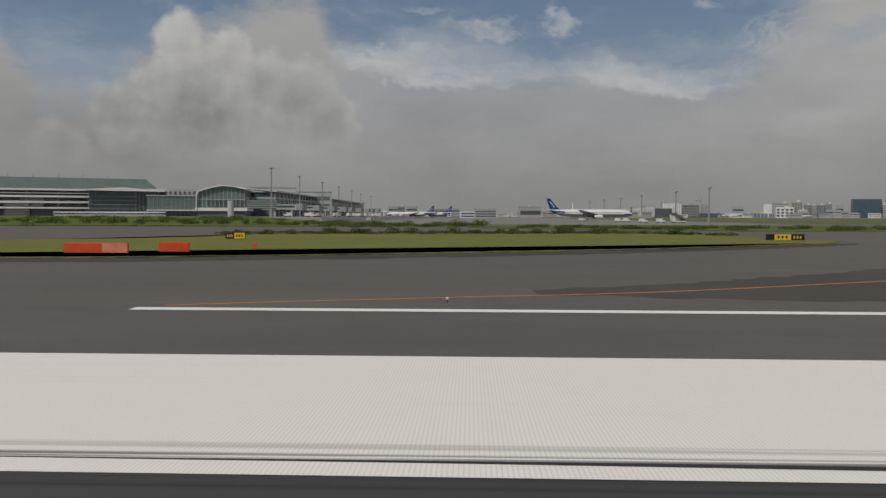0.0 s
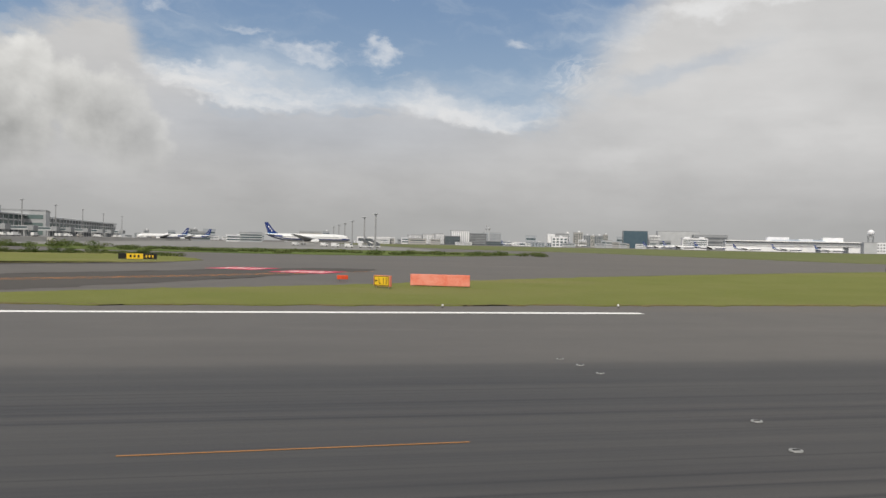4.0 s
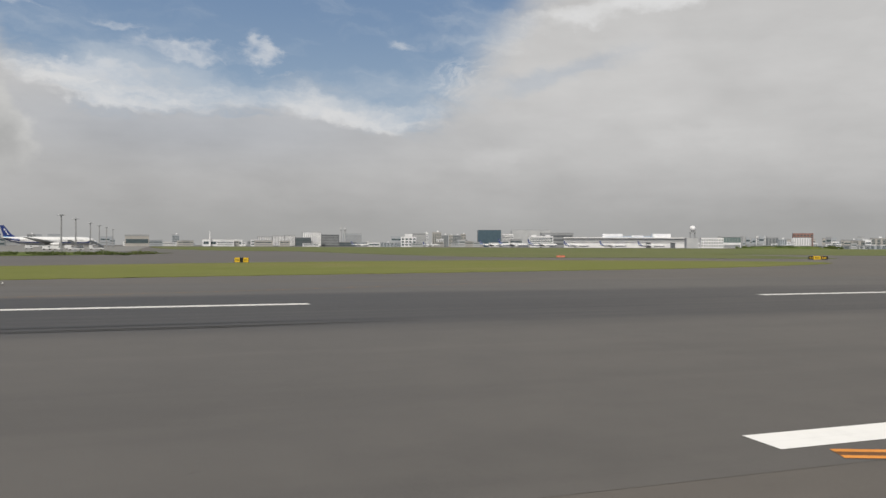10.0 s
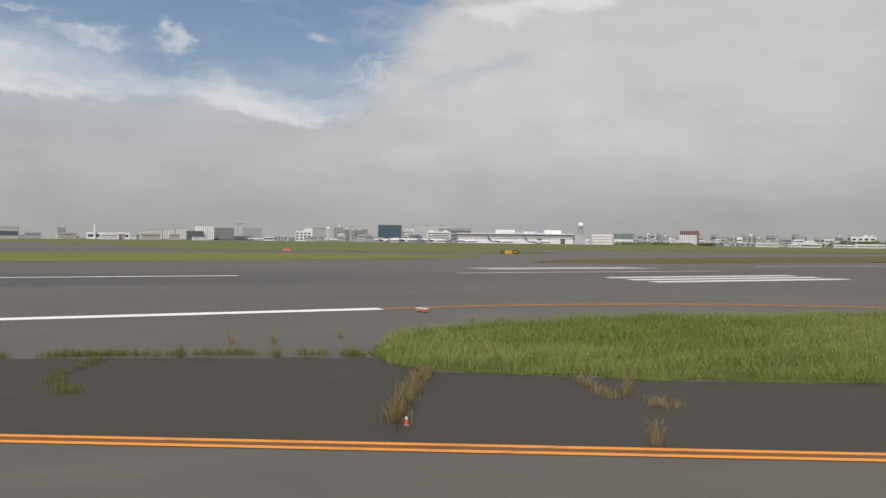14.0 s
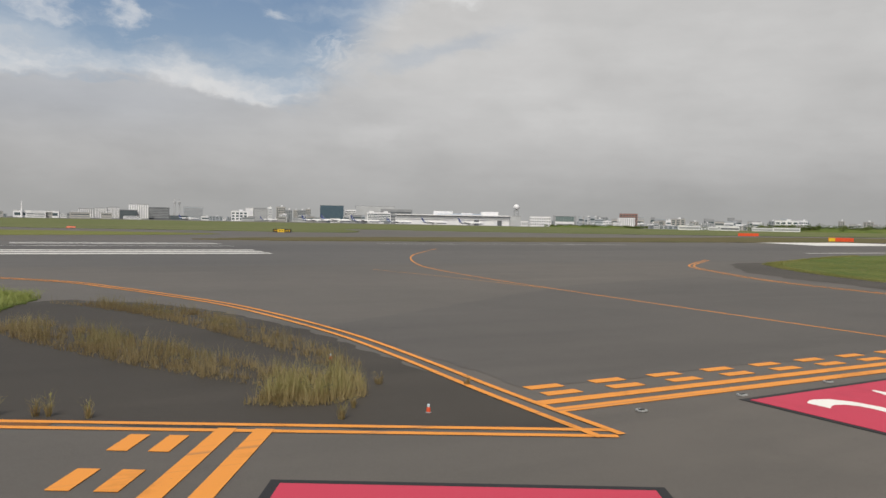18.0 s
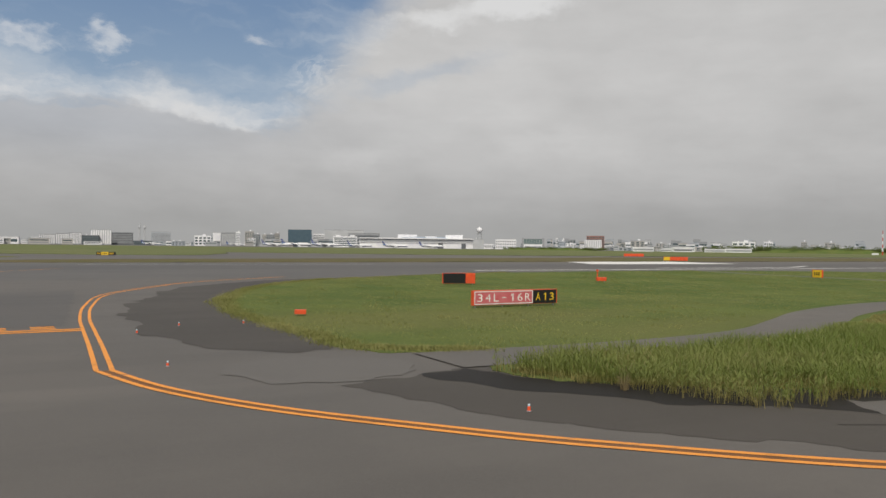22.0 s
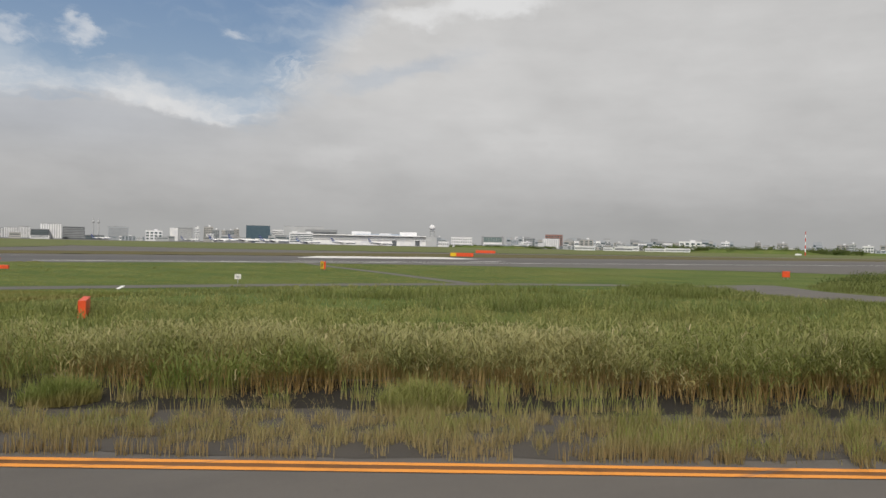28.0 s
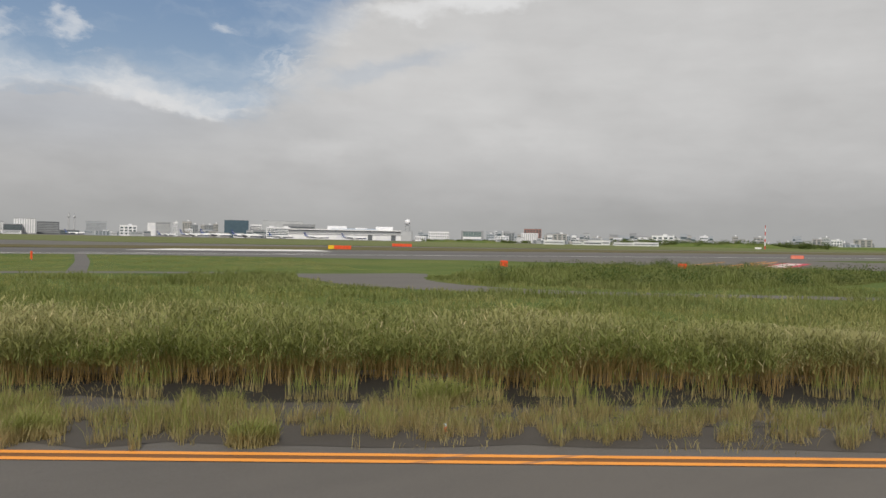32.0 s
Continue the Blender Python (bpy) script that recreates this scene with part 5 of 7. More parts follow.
for k, (x, y, h, r) in enumerate(((241.8, -64.6, 0.55, 0.26), (242.6, -64.9, 0.5, 0.24), (243.2, -65.2, 0.4, 0.16), (243.8, -65.7, 0.42, 0.14), (244.75, -66.2, 0.5, 0.25), (244.5, -67.3, 0.55, 0.16), (241.7, -68.2, 0.5, 0.16), (242.6, -68.8, 0.5, 0.34),
                                  (244.0, -69.5, 0.22, 0.2), (246.4, -70.7, 0.4, 0.14), (247.4, -71.4, 0.18, 0.16), (248.6, -72.0, 0.62, 0.26), (249.4, -72.4, 0.16, 0.24), (250.05, -72.5, 0.55, 0.24), (252.55, -73.9, 0.5, 0.16), (253.15, -74.3, 0.52, 0.18),
                                  (254.0, -74.7, 0.45, 0.14), (254.6, -75.1, 0.38, 0.18), (258.5, -76.9, 0.42, 0.2), (259.0, -76.2, 0.3, 0.14), (237.9, -66.1, 0.4, 0.4), (206.0, -39.4, 0.7, 0.42), (205.4, -39.5, 0.6, 0.3),
                                  (201.6, -39.2, 0.42, 0.14), (200.6, -39.2, 0.4, 0.2), (203.0, -39.6, 0.35, 0.16), (212.9, -39.9, 0.5, 0.3), (214.2, -40.2, 0.55, 0.24), (210.4, -42.0, 0.3, 0.5))):
    tuft(x, y, h * 1.1, r * 0.75, 60, M_CLUMP if k in (21, 22, 23, 24, 25, 28) else M_TUFT, 6000 + k)

# ---- signs and small airfield furniture ----
S_ORANGE = mat("orange_sheet", (0.75, 0.09, 0.02), 0.45, colour2=(0.6, 0.07, 0.02), scale=1.5)
S_FADED = mat("faded_orange_sheet", (0.72, 0.17, 0.10), 0.6, colour2=(0.78, 0.30, 0.22), scale=0.9)
S_RED = mat("sign_red", (0.50, 0.10, 0.11), 0.5, colour2=(0.55, 0.15, 0.16), scale=2.0)
S_BLACK = mat("sign_black", (0.012, 0.012, 0.012), 0.4)
S_YELLOW = mat("sign_yellow", (0.80, 0.52, 0.02), 0.45, colour2=(0.7, 0.45, 0.02))
S_WHITE = mat("sign_white", (0.82, 0.80, 0.76), 0.5)
S_STEEL = mat("galvanised_steel", (0.42, 0.43, 0.44), 0.45, 0.7)
S_GLASS = mat("lamp_glass", (0.55, 0.68, 0.75), 0.15)


def panel_sign(name, x, y, rot, h, fields, label, base=0.15, housing=S_ORANGE, depth=0.22, frame=None):
    """Lit airfield sign: a housing on short legs with coloured fields, each lettered; the face looks along -y of the sign."""
    e = thing(name, x, y, rot, label, "sign", "airfield signs")
    total = sum(f[0] for f in fields)
    bm = bmesh.new()
    box(bm, -0.06, total + 0.06, 0, depth, base, base + h, 0.015)
    part("housing", bm, housing, e, "orange metal housing")
    for k in range(max(2, int(total / 1.5) + 1)):
        lx = 0.15 + (total - 0.3) * k / max(1, int(total / 1.5))
        part("leg", boxes((lx - 0.03, lx + 0.03, depth / 2 - 0.03, depth / 2 + 0.03, -0.05, base + 0.02)), S_STEEL, e)
    x0 = 0.0
    for wdt, ground_, body, ink in fields:
        q = part("face", boxes((x0, x0 + wdt - 0.01, -0.02, 0.005, base + 0.03, base + h - 0.03), bevel=0.004), ground_, e)
        if ink is not None:
            t_ = 0.045 * h + 0.012
            bmf = bmesh.new()
            for a in ((x0 + 0.02, x0 + wdt - 0.03, base + 0.05, base + 0.05 + t_), (x0 + 0.02, x0 + wdt - 0.03, base + h - 0.05 - t_, base + h - 0.05),
                      (x0 + 0.02, x0 + 0.02 + t_, base + 0.05 + t_, base + h - 0.05 - t_), (x0 + wdt - 0.03 - t_, x0 + wdt - 0.03, base + 0.05 + t_, base + h - 0.05 - t_)):
                box(bmf, a[0], a[1], -0.027, -0.018, a[2], a[3])
            if frame == 1 or (frame and ground_ is not S_BLACK):
                part("border", bmf, ink, q)
            else:
                bmf.free()
        if body:
            n = len(body)
            lh = h * 0.52
            cell = (wdt - 0.24) / n
            for i, ch in enumerate(body):
                if ch == " ":
                    continue
                lw = cell * {"1": 0.36, "-": 0.5}.get(ch, 0.66)
                hh_ = lh if ch != "-" else lh * 0.14
                lettering("character", ch, lw, hh_, ink, q, Matrix.Translation((x0 + 0.12 + cell * i + (cell - lw) / 2, -0.026, base + (h - hh_) / 2)) @ pose(0, 0, 0, 90))
        x0 += wdt
    return e


def arrow(parent, cx, cz, size, turn, material):
    bm = bmesh.new()
    pts = [(-0.5, -0.12), (0.05, -0.12), (0.05, -0.42), (0.55, 0.0), (0.05, 0.42), (0.05, 0.12), (-0.5, 0.12)]
    c, s_ = math.cos(radians(turn)), math.sin(radians(turn))
    vs = [bm.verts.new((cx + (a * c - b * s_) * size, -0.026, cz + (a * s_ + b * c) * size)) for a, b in pts]
    bm.faces.new(vs)
    part("arrow", bm, material, parent, "black arrow")


panel_sign("runway_sign", 314.4, -73.7, 1.5, 0.85, [(4.15, S_RED, "34L-16R", S_WHITE), (1.75, S_BLACK, "A13", S_YELLOW)], "low red sign lettered 34L-16R with black A13 field", frame=2)
e = panel_sign("taxiway_sign", 346.0, -102.0, -101.0, 0.74, [(0.88, S_YELLOW, " A", S_BLACK), (1.62, S_BLACK, "A12", S_YELLOW)], "yellow and black A12 taxiway sign standing in tall grass", 0.08, depth=0.3, frame=1)
arrow(e, 0.27, 0.45, 0.30, 135, S_BLACK)
panel_sign("sign_back", 326.1, -49.5, -15.4, 0.95, [(2.1, S_BLACK, "", None), (0.85, S_ORANGE, "", None)], "dark blank sign back with orange end, on the grass")
e = panel_sign("taxiway_sign", 72.3, 51.8, -48, 0.85, [(1.6, S_YELLOW, " L13", S_BLACK)], "yellow sign with black L13 and arrow", 0.2, S_FADED, frame=1)
arrow(e, 0.26, 0.62, 0.3, 180, S_BLACK)
panel_sign("sign_back", 75.7, 54.6, -20, 0.95, [(4.9, S_FADED, "", None)], "faded orange blank sign back on the grass", 0.12, S_FADED)
panel_sign("sign_back", -45.1, 72.9, 4, 0.95, [(3.6, S_ORANGE, "", None), (2.4, S_FADED, "", None)], "long orange-red blank sign back on the grass", 0.12)
panel_sign("sign_back", -37.1, 76.0, 4, 0.95, [(2.9, S_ORANGE, "", None)], "short orange-red blank sign back on the grass", 0.12)


def bars_sign(x, y, rot, fields, h=0.9, label="yellow and black taxiway sign far across the grass", back=S_BLACK):
    e = panel_sign("taxiway_sign", x, y, rot, h, [(f[0], f[1], "", None) for f in fields], label, 0.2, back)
    x0 = 0.0
    for wdt, g_, ink in fields:
        if ink:
            for i in range(3):
                part("bar", boxes((x0 + wdt * (0.18 + 0.24 * i), x0 + wdt * (0.30 + 0.24 * i), -0.03, -0.018, 0.2 + h * 0.28, 0.2 + h * 0.72)), ink, e)
        x0 += wdt
    return e


bars_sign(-43.2, 117, 3, [(1.3, S_BLACK, S_YELLOW), (1.6, S_YELLOW, S_BLACK)])
bars_sign(39.2, 121.3, 0, [(1.2, S_BLACK, None), (2.5, S_YELLOW, S_BLACK), (2.0, S_BLACK, S_YELLOW)])
bars_sign(167.5, 109, -15, [(0.9, S_YELLOW, S_BLACK), (0.7, S_BLACK, None), (0.9, S_YELLOW, S_BLACK)])
bars_sign(315, 124, -20, [(1.2, S_BLACK, S_YELLOW), (1.9, S_YELLOW, S_BLACK), (1.8, S_BLACK, S_YELLOW)])
bars_sign(379.2, -48.7, -95, [(1.3, S_YELLOW, S_BLACK)], 0.95, "small yellow sign with orange back on the grass", S_ORANGE)
panel_sign("sign_back", 468.5, 65.5, -38, 1.1, [(1.8, S_YELLOW, "", None), (5.2, S_ORANGE, "", None)], "long orange and yellow sign far along the runway", 0.15)
panel_sign("sign_back", 545, 167, -35, 1.3, [(9.0, S_ORANGE, "", None)], "long orange sign back far along the runway", 0.15)
panel_sign("sign_back", 562, -27, -30, 0.9, [(3.4, S_FADED, "", None)], "orange sign back far across the grass", 0.15)
panel_sign("sign_back", 266, 172, -20, 0.5, [(2.4, S_FADED, "", None)], "pale orange low sign back on the grass", 0.1)


panel_sign("marker_board", 429.2, -77.7, -30, 0.75, [(0.8, S_ORANGE, "", None)], "small square orange marker board on the grass", 0.3)
panel_sign("marker_board", 446.6, -90.7, -30, 0.6, [(0.9, S_ORANGE, "", None)], "small orange marker board in rough grass", 0.5)


def white_marker(x, y):
    e = thing("distance_marker", x, y, -25, "small white board on a post in the grass", "sign")
    part("board", boxes((-0.26, 0.26, -0.02, 0.02, 0.36, 0.76), bevel=0.01), S_WHITE, e)
    part("bar", boxes((-0.10, 0.08, -0.03, -0.019, 0.48, 0.63)), S_STEEL, e)
    part("post", boxes((-0.03, 0.03, 0.02, 0.06, -0.05, 0.7)), S_STEEL, e)


white_marker(360.4, -77.05)


def edge_marker(x, y, rot=0):
    """Taxiway edge light: white foot, red-orange body and a pale blue lens."""
    e = thing("edge_light", x, y, rot, "small red edge light with blue-grey lens on the paving", "light", "taxiway edge lights")
    bm = bmesh.new()
    tube(bm, [(0, 0, 0.0, 0.13, 0.13, "z"), (0, 0, 0.03, 0.13, 0.13, "z"), (0, 0, 0.05, 0.10, 0.10, "z")], 14)
    part("foot", bm, S_STEEL, e, "grey foot ring")
    bm = bmesh.new()
    tube(bm, [(0, 0, 0.05, 0.095, 0.095, "z"), (0, 0, 0.22, 0.075, 0.075, "z"), (0, 0, 0.24, 0.06, 0.06, "z")], 14)
    part("body", bm, S_ORANGE, e)
    bm = bmesh.new()
    tube(bm, [(0, 0, 0.24, 0.06, 0.06, "z"), (0, 0, 0.30, 0.065, 0.065, "z"), (0, 0, 0.345, 0.05, 0.05, "z"), (0, 0, 0.36, 0.02, 0.02, "z")], 14)
    part("lens", bm, S_GLASS, e, "pale blue glass lens")
    e.scale = (0.42, 0.42, 0.46)
    return e


first = edge_marker(213.8, -52.7)
copy_thing(first, pose(190.4, -40.1, zg(40)))
for x, y in ((260.35, -71.3), (260.1, -77.1), (252.35, -72.6), (239.1, -65.45), (297.7, -77.2), (295.7, -79.5), (300.4, -77.3), (295.2, -88.5), (300.75, -98.0), (308.5, -105.4), (378.45, -145.75)):
    copy_thing(first, pose(x, y, zg(y)))


def runway_lamp(x, y):
    e = thing("runway_edge_light", x, y, 0, "small white runway edge light on a dark stem", "light", "runway edge lights")
    bm = bmesh.new()
    tube(bm, [(0, 0, 0, 0.12, 0.12, "z"), (0, 0, 0.04, 0.12, 0.12, "z"), (0, 0, 0.06, 0.04, 0.04, "z"), (0, 0, 0.18, 0.035, 0.035, "z")], 12)
    part("stem", bm, S_BLACK, e)
    bm = bmesh.new()
    tube(bm, [(0, 0, 0.17, 0.09, 0.09, "z"), (0, 0, 0.22, 0.13, 0.13, "z"), (0, 0, 0.32, 0.12, 0.12, "z"), (0, 0, 0.38, 0.06, 0.06, "z")], 12)
    part("lamp", bm, S_WHITE, e, "pale domed lamp")
    e.scale = (0.5, 0.5, 0.62)
    return e


first = runway_lamp(-7.2, 33.0)
for x, y in ((18.7, 32.4), (74.2, 32.9), (85.1, 33.6), (44, 32.6), (184.4, -32.2), (143, 33)):
    copy_thing(first, pose(x, y, zg(y)))


def bar_light(x, y, rot):
    e = thing("approach_unit", x, y, rot, "white-topped red box light lying low on the paving", "light")
    bm = bmesh.new()
    box(bm, -0.62, 0.62, -0.13, 0.13, 0.07, 0.2, 0.02)
    part("housing", bm, S_RED, e)
    bm = bmesh.new()
    box(bm, -0.64, 0.64, -0.15, 0.15, 0.2, 0.27, 0.02)
    part("cover", bm, S_WHITE, e, "white cover")
    for k in (-0.45, 0.45):
        part("leg", boxes((k - 0.03, k + 0.03, -0.04, 0.04, -0.02, 0.08)), S_BLACK, e)
    return e


bar_light(177.5, -32.6, -82).scale = (0.5, 0.65, 0.75)
bar_light(223.3, -31.7, -70).scale = (0.55, 0.7, 0.8)


def red_unit(x, y, rot, tall=False):
    e = thing("orange_unit", x, y, rot, "small orange equipment box on the grass", "equipment")
    bm = bmesh.new()
    box(bm, -0.5, 0.5, -0.2, 0.2, 0.18, 0.55, 0.03)
    part("box", bm, S_ORANGE, e)
    for k in (-0.35, 0.35):
        part("leg", boxes((k - 0.03, k + 0.03, -0.03, 0.03, -0.05, 0.2)), S_STEEL, e)
    if tall:
        bm = bmesh.new()
        tube(bm, [(-0.42, 0, 0.5, 0.04, 0.04, "z"), (-0.42, 0, 1.1, 0.04, 0.04, "z"), (-0.42, 0, 1.12, 0.14, 0.14, "z"), (-0.42, 0, 1.32, 0.12, 0.12, "z")], 10)
        part("post", bm, S_ORANGE, e)
    return e


red_unit(303.85, -74.8, -20).scale = (0.55, 0.6, 0.6)
red_unit(344.8, -49.2, -20, True)
red_unit(-29.9, 84.6, 0).scale = (0.55, 0.6, 1.3)

red_unit(70.5, 62.5, 0)

# inset lights on the pavement
S_INSET = mat("inset_light_ring", (0.38, 0.38, 0.37), 0.5, 0.4)


def inset(x, y, r=0.115):
    e = thing("inset_light", x, y, 0, "flat metal light set into the paving", "light", "inset lights")
    bm = bmesh.new()
    tube(bm, [(0, 0, 0.0, r, r, "z"), (0, 0, 0.022, r * 0.95, r * 0.95, "z")], 18)
    part("ring", bm, S_INSET, e)
    bm = bmesh.new()
    box(bm, -r * 0.5, r * 0.5, -r * 0.3, r * 0.3, 0.02, 0.035, 0.006)
    part("lens_block", bm, S_BLACK, e)
    return e


first = inset(73.7, 11.7)
for x, y in ((73.8, 10.3), (73.8, 8.8), (74.5, 2.7), (73.8, 0.5), (263.8, -78.6), (266.7, -78.4), (269.7, -78.2), (272.8, -78.2), (275.8, -78.1), (281.4, -77.9), (18.2, 11.75), (18.25, 10.2)):
    copy_thing(first, pose(x, y, zg(y) + 0.012))
bm = bmesh.new()
for a, b in (((261.2, -84.1), (261.65, -84.25)), ((261.42, -84.2), (261.34, -84.45)), ((202.4, -41.4), (203.2, -41.8)), ((202.6, -41.9), (203.0, -41.3)), ((277.25, -90.0), (277.45, -90.2)), ((277.6, -90.0), (278.3, -90.1)), ((277.8, -90.42), (278.1, -90.48)), ((274.4, -90.7), (274.75, -90.8)), ((274.55, -90.6), (274.6, -90.9))):
    stripe(bm, a, b, 0.03, 0.02)
marking("survey_mark", bm, P_WHITE, "small white survey marks")
for x0, y0 in ((58.5, 97), (66.5, 88)):
    e = thing("mandatory_panel", x0, y0, -28, "distant red ground panel with white bars", "marking", z=zg(y0) + 0.01, kind="structure")
    part("field", boxes((0, 7, -7, 0, -0.004, 0.006)), P_PINK, e)
    for k in range(5):
        part("bar", boxes((0.8 + k * 1.15, 1.15 + k * 1.15, -5.5, -1.5, 0.004, 0.012)), P_LETTER, e)
e = thing("mandatory_panel", 480.3, -82.6, 29, "distant red ground panel with white bars", "marking", z=zg(50) + 0.07, kind="structure")
part("field", boxes((0, 43, 0, 5.6, -0.004, 0.006)), P_PINK, e)
for k in range(6):
    part("bar", boxes((3 + k * 6.4, 7.2 + k * 6.4, 1.2, 4.4, 0.004, 0.012)), P_LETTER, e)
bm = bmesh.new()
stripe(bm, (468.4, -80.6), (525, -49.0), 0.8, 0.07)
stripe(bm, (466.4, -79.2), (523, -47.6), 0.8, 0.07)
stripe(bm, (470, -71), (505, -51), 0.5, 0.07)
marking("holding_line", bm, P_ORANGE, "distant orange holding lines across a taxiway")

# ---- far buildings ----
B_WHITE = mat("white_cladding", (0.80, 0.80, 0.79), 0.6, colour2=(0.66, 0.66, 0.70), scale=0.08)
B_PALE = mat("pale_grey_cladding", (0.46, 0.47, 0.48), 0.6, colour2=(0.40, 0.41, 0.42), scale=0.06)
B_GREY = mat("grey_cladding", (0.24, 0.25, 0.26), 0.6, colour2=(0.30, 0.31, 0.32), scale=0.06)
B_DARK = mat("dark_cladding", (0.10, 0.11, 0.12), 0.5, colour2=(0.14, 0.15, 0.16), scale=0.06)
B_BEIGE = mat("beige_tile", (0.46, 0.44, 0.41), 0.7, colour2=(0.39, 0.375, 0.35), scale=0.06, vary=0.4)
B_TEAL = mat("teal_glass", (0.065, 0.105, 0.135), 0.22, colour2=(0.08, 0.125, 0.155), scale=0.1)
B_GLASS = mat("dark_window_glass", (0.06, 0.085, 0.095), 0.15, colour2=(0.09, 0.12, 0.13), scale=0.2)
B_GREEN = mat("green_tinted_glass", (0.13, 0.18, 0.175), 0.25, colour2=(0.16, 0.21, 0.205), scale=0.12)
B_BRICK = mat("red_brick_tile", (0.28, 0.155, 0.13), 0.75, colour2=(0.26, 0.13, 0.105), scale=0.08)
# distance haze is put into the colour of this bluish wall
B_HAZE = mat("haze_tinted_wall", (0.34, 0.37, 0.40), 0.8, colour2=(0.38, 0.40, 0.43), scale=0.05)
B_ROOF = mat("grey_roof", (0.33, 0.34, 0.35), 0.7, colour2=(0.28, 0.29, 0.30), scale=0.06)
B_STEEL = mat("painted_steel", (0.50, 0.51, 0.52), 0.5, 0.2)
B_APRON = mat("pale_apron", (0.21, 0.205, 0.19), 0.8, colour2=(0.17, 0.165, 0.155), scale=0.02)


def block(name, x, y, wd, h, rot, body, label, depth=None, fins=0, fin_mat=None, bands=0, band_mat=None, windows=(), win_mat=None, parapet=0.8, roof_box=0, group="", z=-0.41, cat="building"):
    """A building seen from the airfield: walls, parapet, then fins, window bands or a grid of windows on the front."""
    d = depth or max(14.0, wd * 0.6)
    e = thing(name, x, y, rot, label, cat, group, z=z)
    part("wall", boxes((-wd / 2, wd / 2, 0, d, 0, h)), body, e)
    part("roof", boxes((-wd / 2 - 0.3, wd / 2 + 0.3, -0.3, d + 0.3, h, h + parapet)), B_ROOF if body is not B_WHITE else body, e)
    for k in range(fins):
        fx = -wd / 2 + wd * (k + 0.5) / fins
        part("fin", boxes((fx - wd / fins * 0.28, fx + wd / fins * 0.28, -0.9, 0, h * 0.06, h * 0.97)), fin_mat or B_WHITE, e)
    for k in range(bands):
        bz = h * (0.1 + 0.82 * (k + 0.25) / bands)
        part("window", boxes((-wd * 0.47, wd * 0.47, -0.25, 0.0, bz, bz + h * 0.42 / bands)), band_mat or B_GLASS, e)
    if windows:
        nx, nz = windows
        for i in range(nx):
            for j in range(nz):
                cx, cz = -wd / 2 + wd * (i + 0.5) / nx, h * (0.08 + 0.86 * (j + 0.5) / nz)
                part("window", boxes((cx - wd / nx * 0.32, cx + wd / nx * 0.32, -0.2, 0.0, cz - h * 0.25 / nz, cz + h * 0.25 / nz)), win_mat or B_GLASS, e)
    for k in range(roof_box):
        bx_ = -wd * 0.3 + wd * 0.6 * k / max(1, roof_box - 1) if roof_box > 1 else wd * 0.1
        part("roof_tank", boxes((bx_ - wd * 0.1, bx_ + wd * 0.1, d * 0.3, d * 0.5, h + parapet, h + parapet + max(2.0, h * 0.1))), B_WHITE, e)
    return e


block("low_hall", 382, 2132, 28.6, 17.0, -1, B_WHITE, "low white airport hall far across the field", bands=2)
for x, y, wd, h in ((403, 2126, 36.9, 24.8), (438, 2113, 30.9, 27.3), (468, 2112, 27.4, 29.7)):
    block("ribbed_building", x, y, wd, h, -3, B_GREY, "grey building with white vertical ribs", fins=8)
block("dark_building", 502, 2097, 41.6, 23.5, -4, B_DARK, "dark grey building with banded windows", bands=5)
block("tall_ribbed_building", 529, 2121, 50.0, 39.1, -5, B_PALE, "tall pale building with white ribs", fins=9)
block("dark_building", 588, 2173, 53.5, 32.8, -6, B_DARK, "long dark grey building with banded windows", bands=6, band_mat=B_GREY)
block("dark_building", 639, 2167, 47.6, 11.5, -8, B_DARK, "low dark grey building by the chimneys", bands=2)
block("hazy_block", 795, 2793, 66.1, 45.1, -9, B_HAZE, "bluish grey block in the distance", bands=8, band_mat=B_GREY)
block("low_hall", 726, 2213, 35.7, 10.8, -10, B_WHITE, "small white hall beside dark buildings", bands=1)
e = block("office_building", 914, 2481, 24.3, 41.0, -13, B_WHITE, "white ribbed office tower with dark roof edge", fins=5, fin_mat=B_WHITE, depth=30)
e = block("office_building", 948, 2473, 43.8, 42.0, -13, B_GREY, "grey office block with dark roof edge", bands=9, band_mat=B_PALE, parapet=2.2)
for x, y, wd, h, m in ((1023, 2630, 14.8, 47.4, B_WHITE), (1060, 2621, 30.8, 50.8, B_BEIGE), (1069, 2560, 22.8, 40.6, B_GREY), (1109, 2608, 13.7, 40.6, B_BEIGE), (1129, 2602, 28.5, 41.0, B_GREY), (1151, 2595, 17.1, 45.1, B_BEIGE),
                       (987, 2674, 29.6, 33.7, B_PALE), (1044, 2537, 25.1, 24.6, B_WHITE)):
    block("apartment_building", x, y, wd, h, -15, m, "beige and grey apartment block with white water tanks", windows=(4, 7), roof_box=1, group="apartment blocks")
block("glass_office", 1143, 2334, 74.7, 54.7, -18, B_TEAL, "large teal glass office block", bands=10, band_mat=B_TEAL)
block("striped_office", 1208, 2336, 36.5, 42.2, -20, B_WHITE, "white office with dark window stripes", bands=7, band_mat=B_DARK)
block("pale_hangar", 1314, 2379, 132.0, 56.9, -21, B_PALE, "huge pale grey hangar", depth=60)
block("brown_roofed_building", 1247, 2061, 94.0, 42.2, -23, B_GREY, "grey building with dark roof storey", bands=3, band_mat=B_DARK)
block("stepped_building", 1151, 1973, 66.6, 30.8, -21, B_WHITE, "stepped white office building", bands=5, band_mat=B_GLASS, roof_box=2)


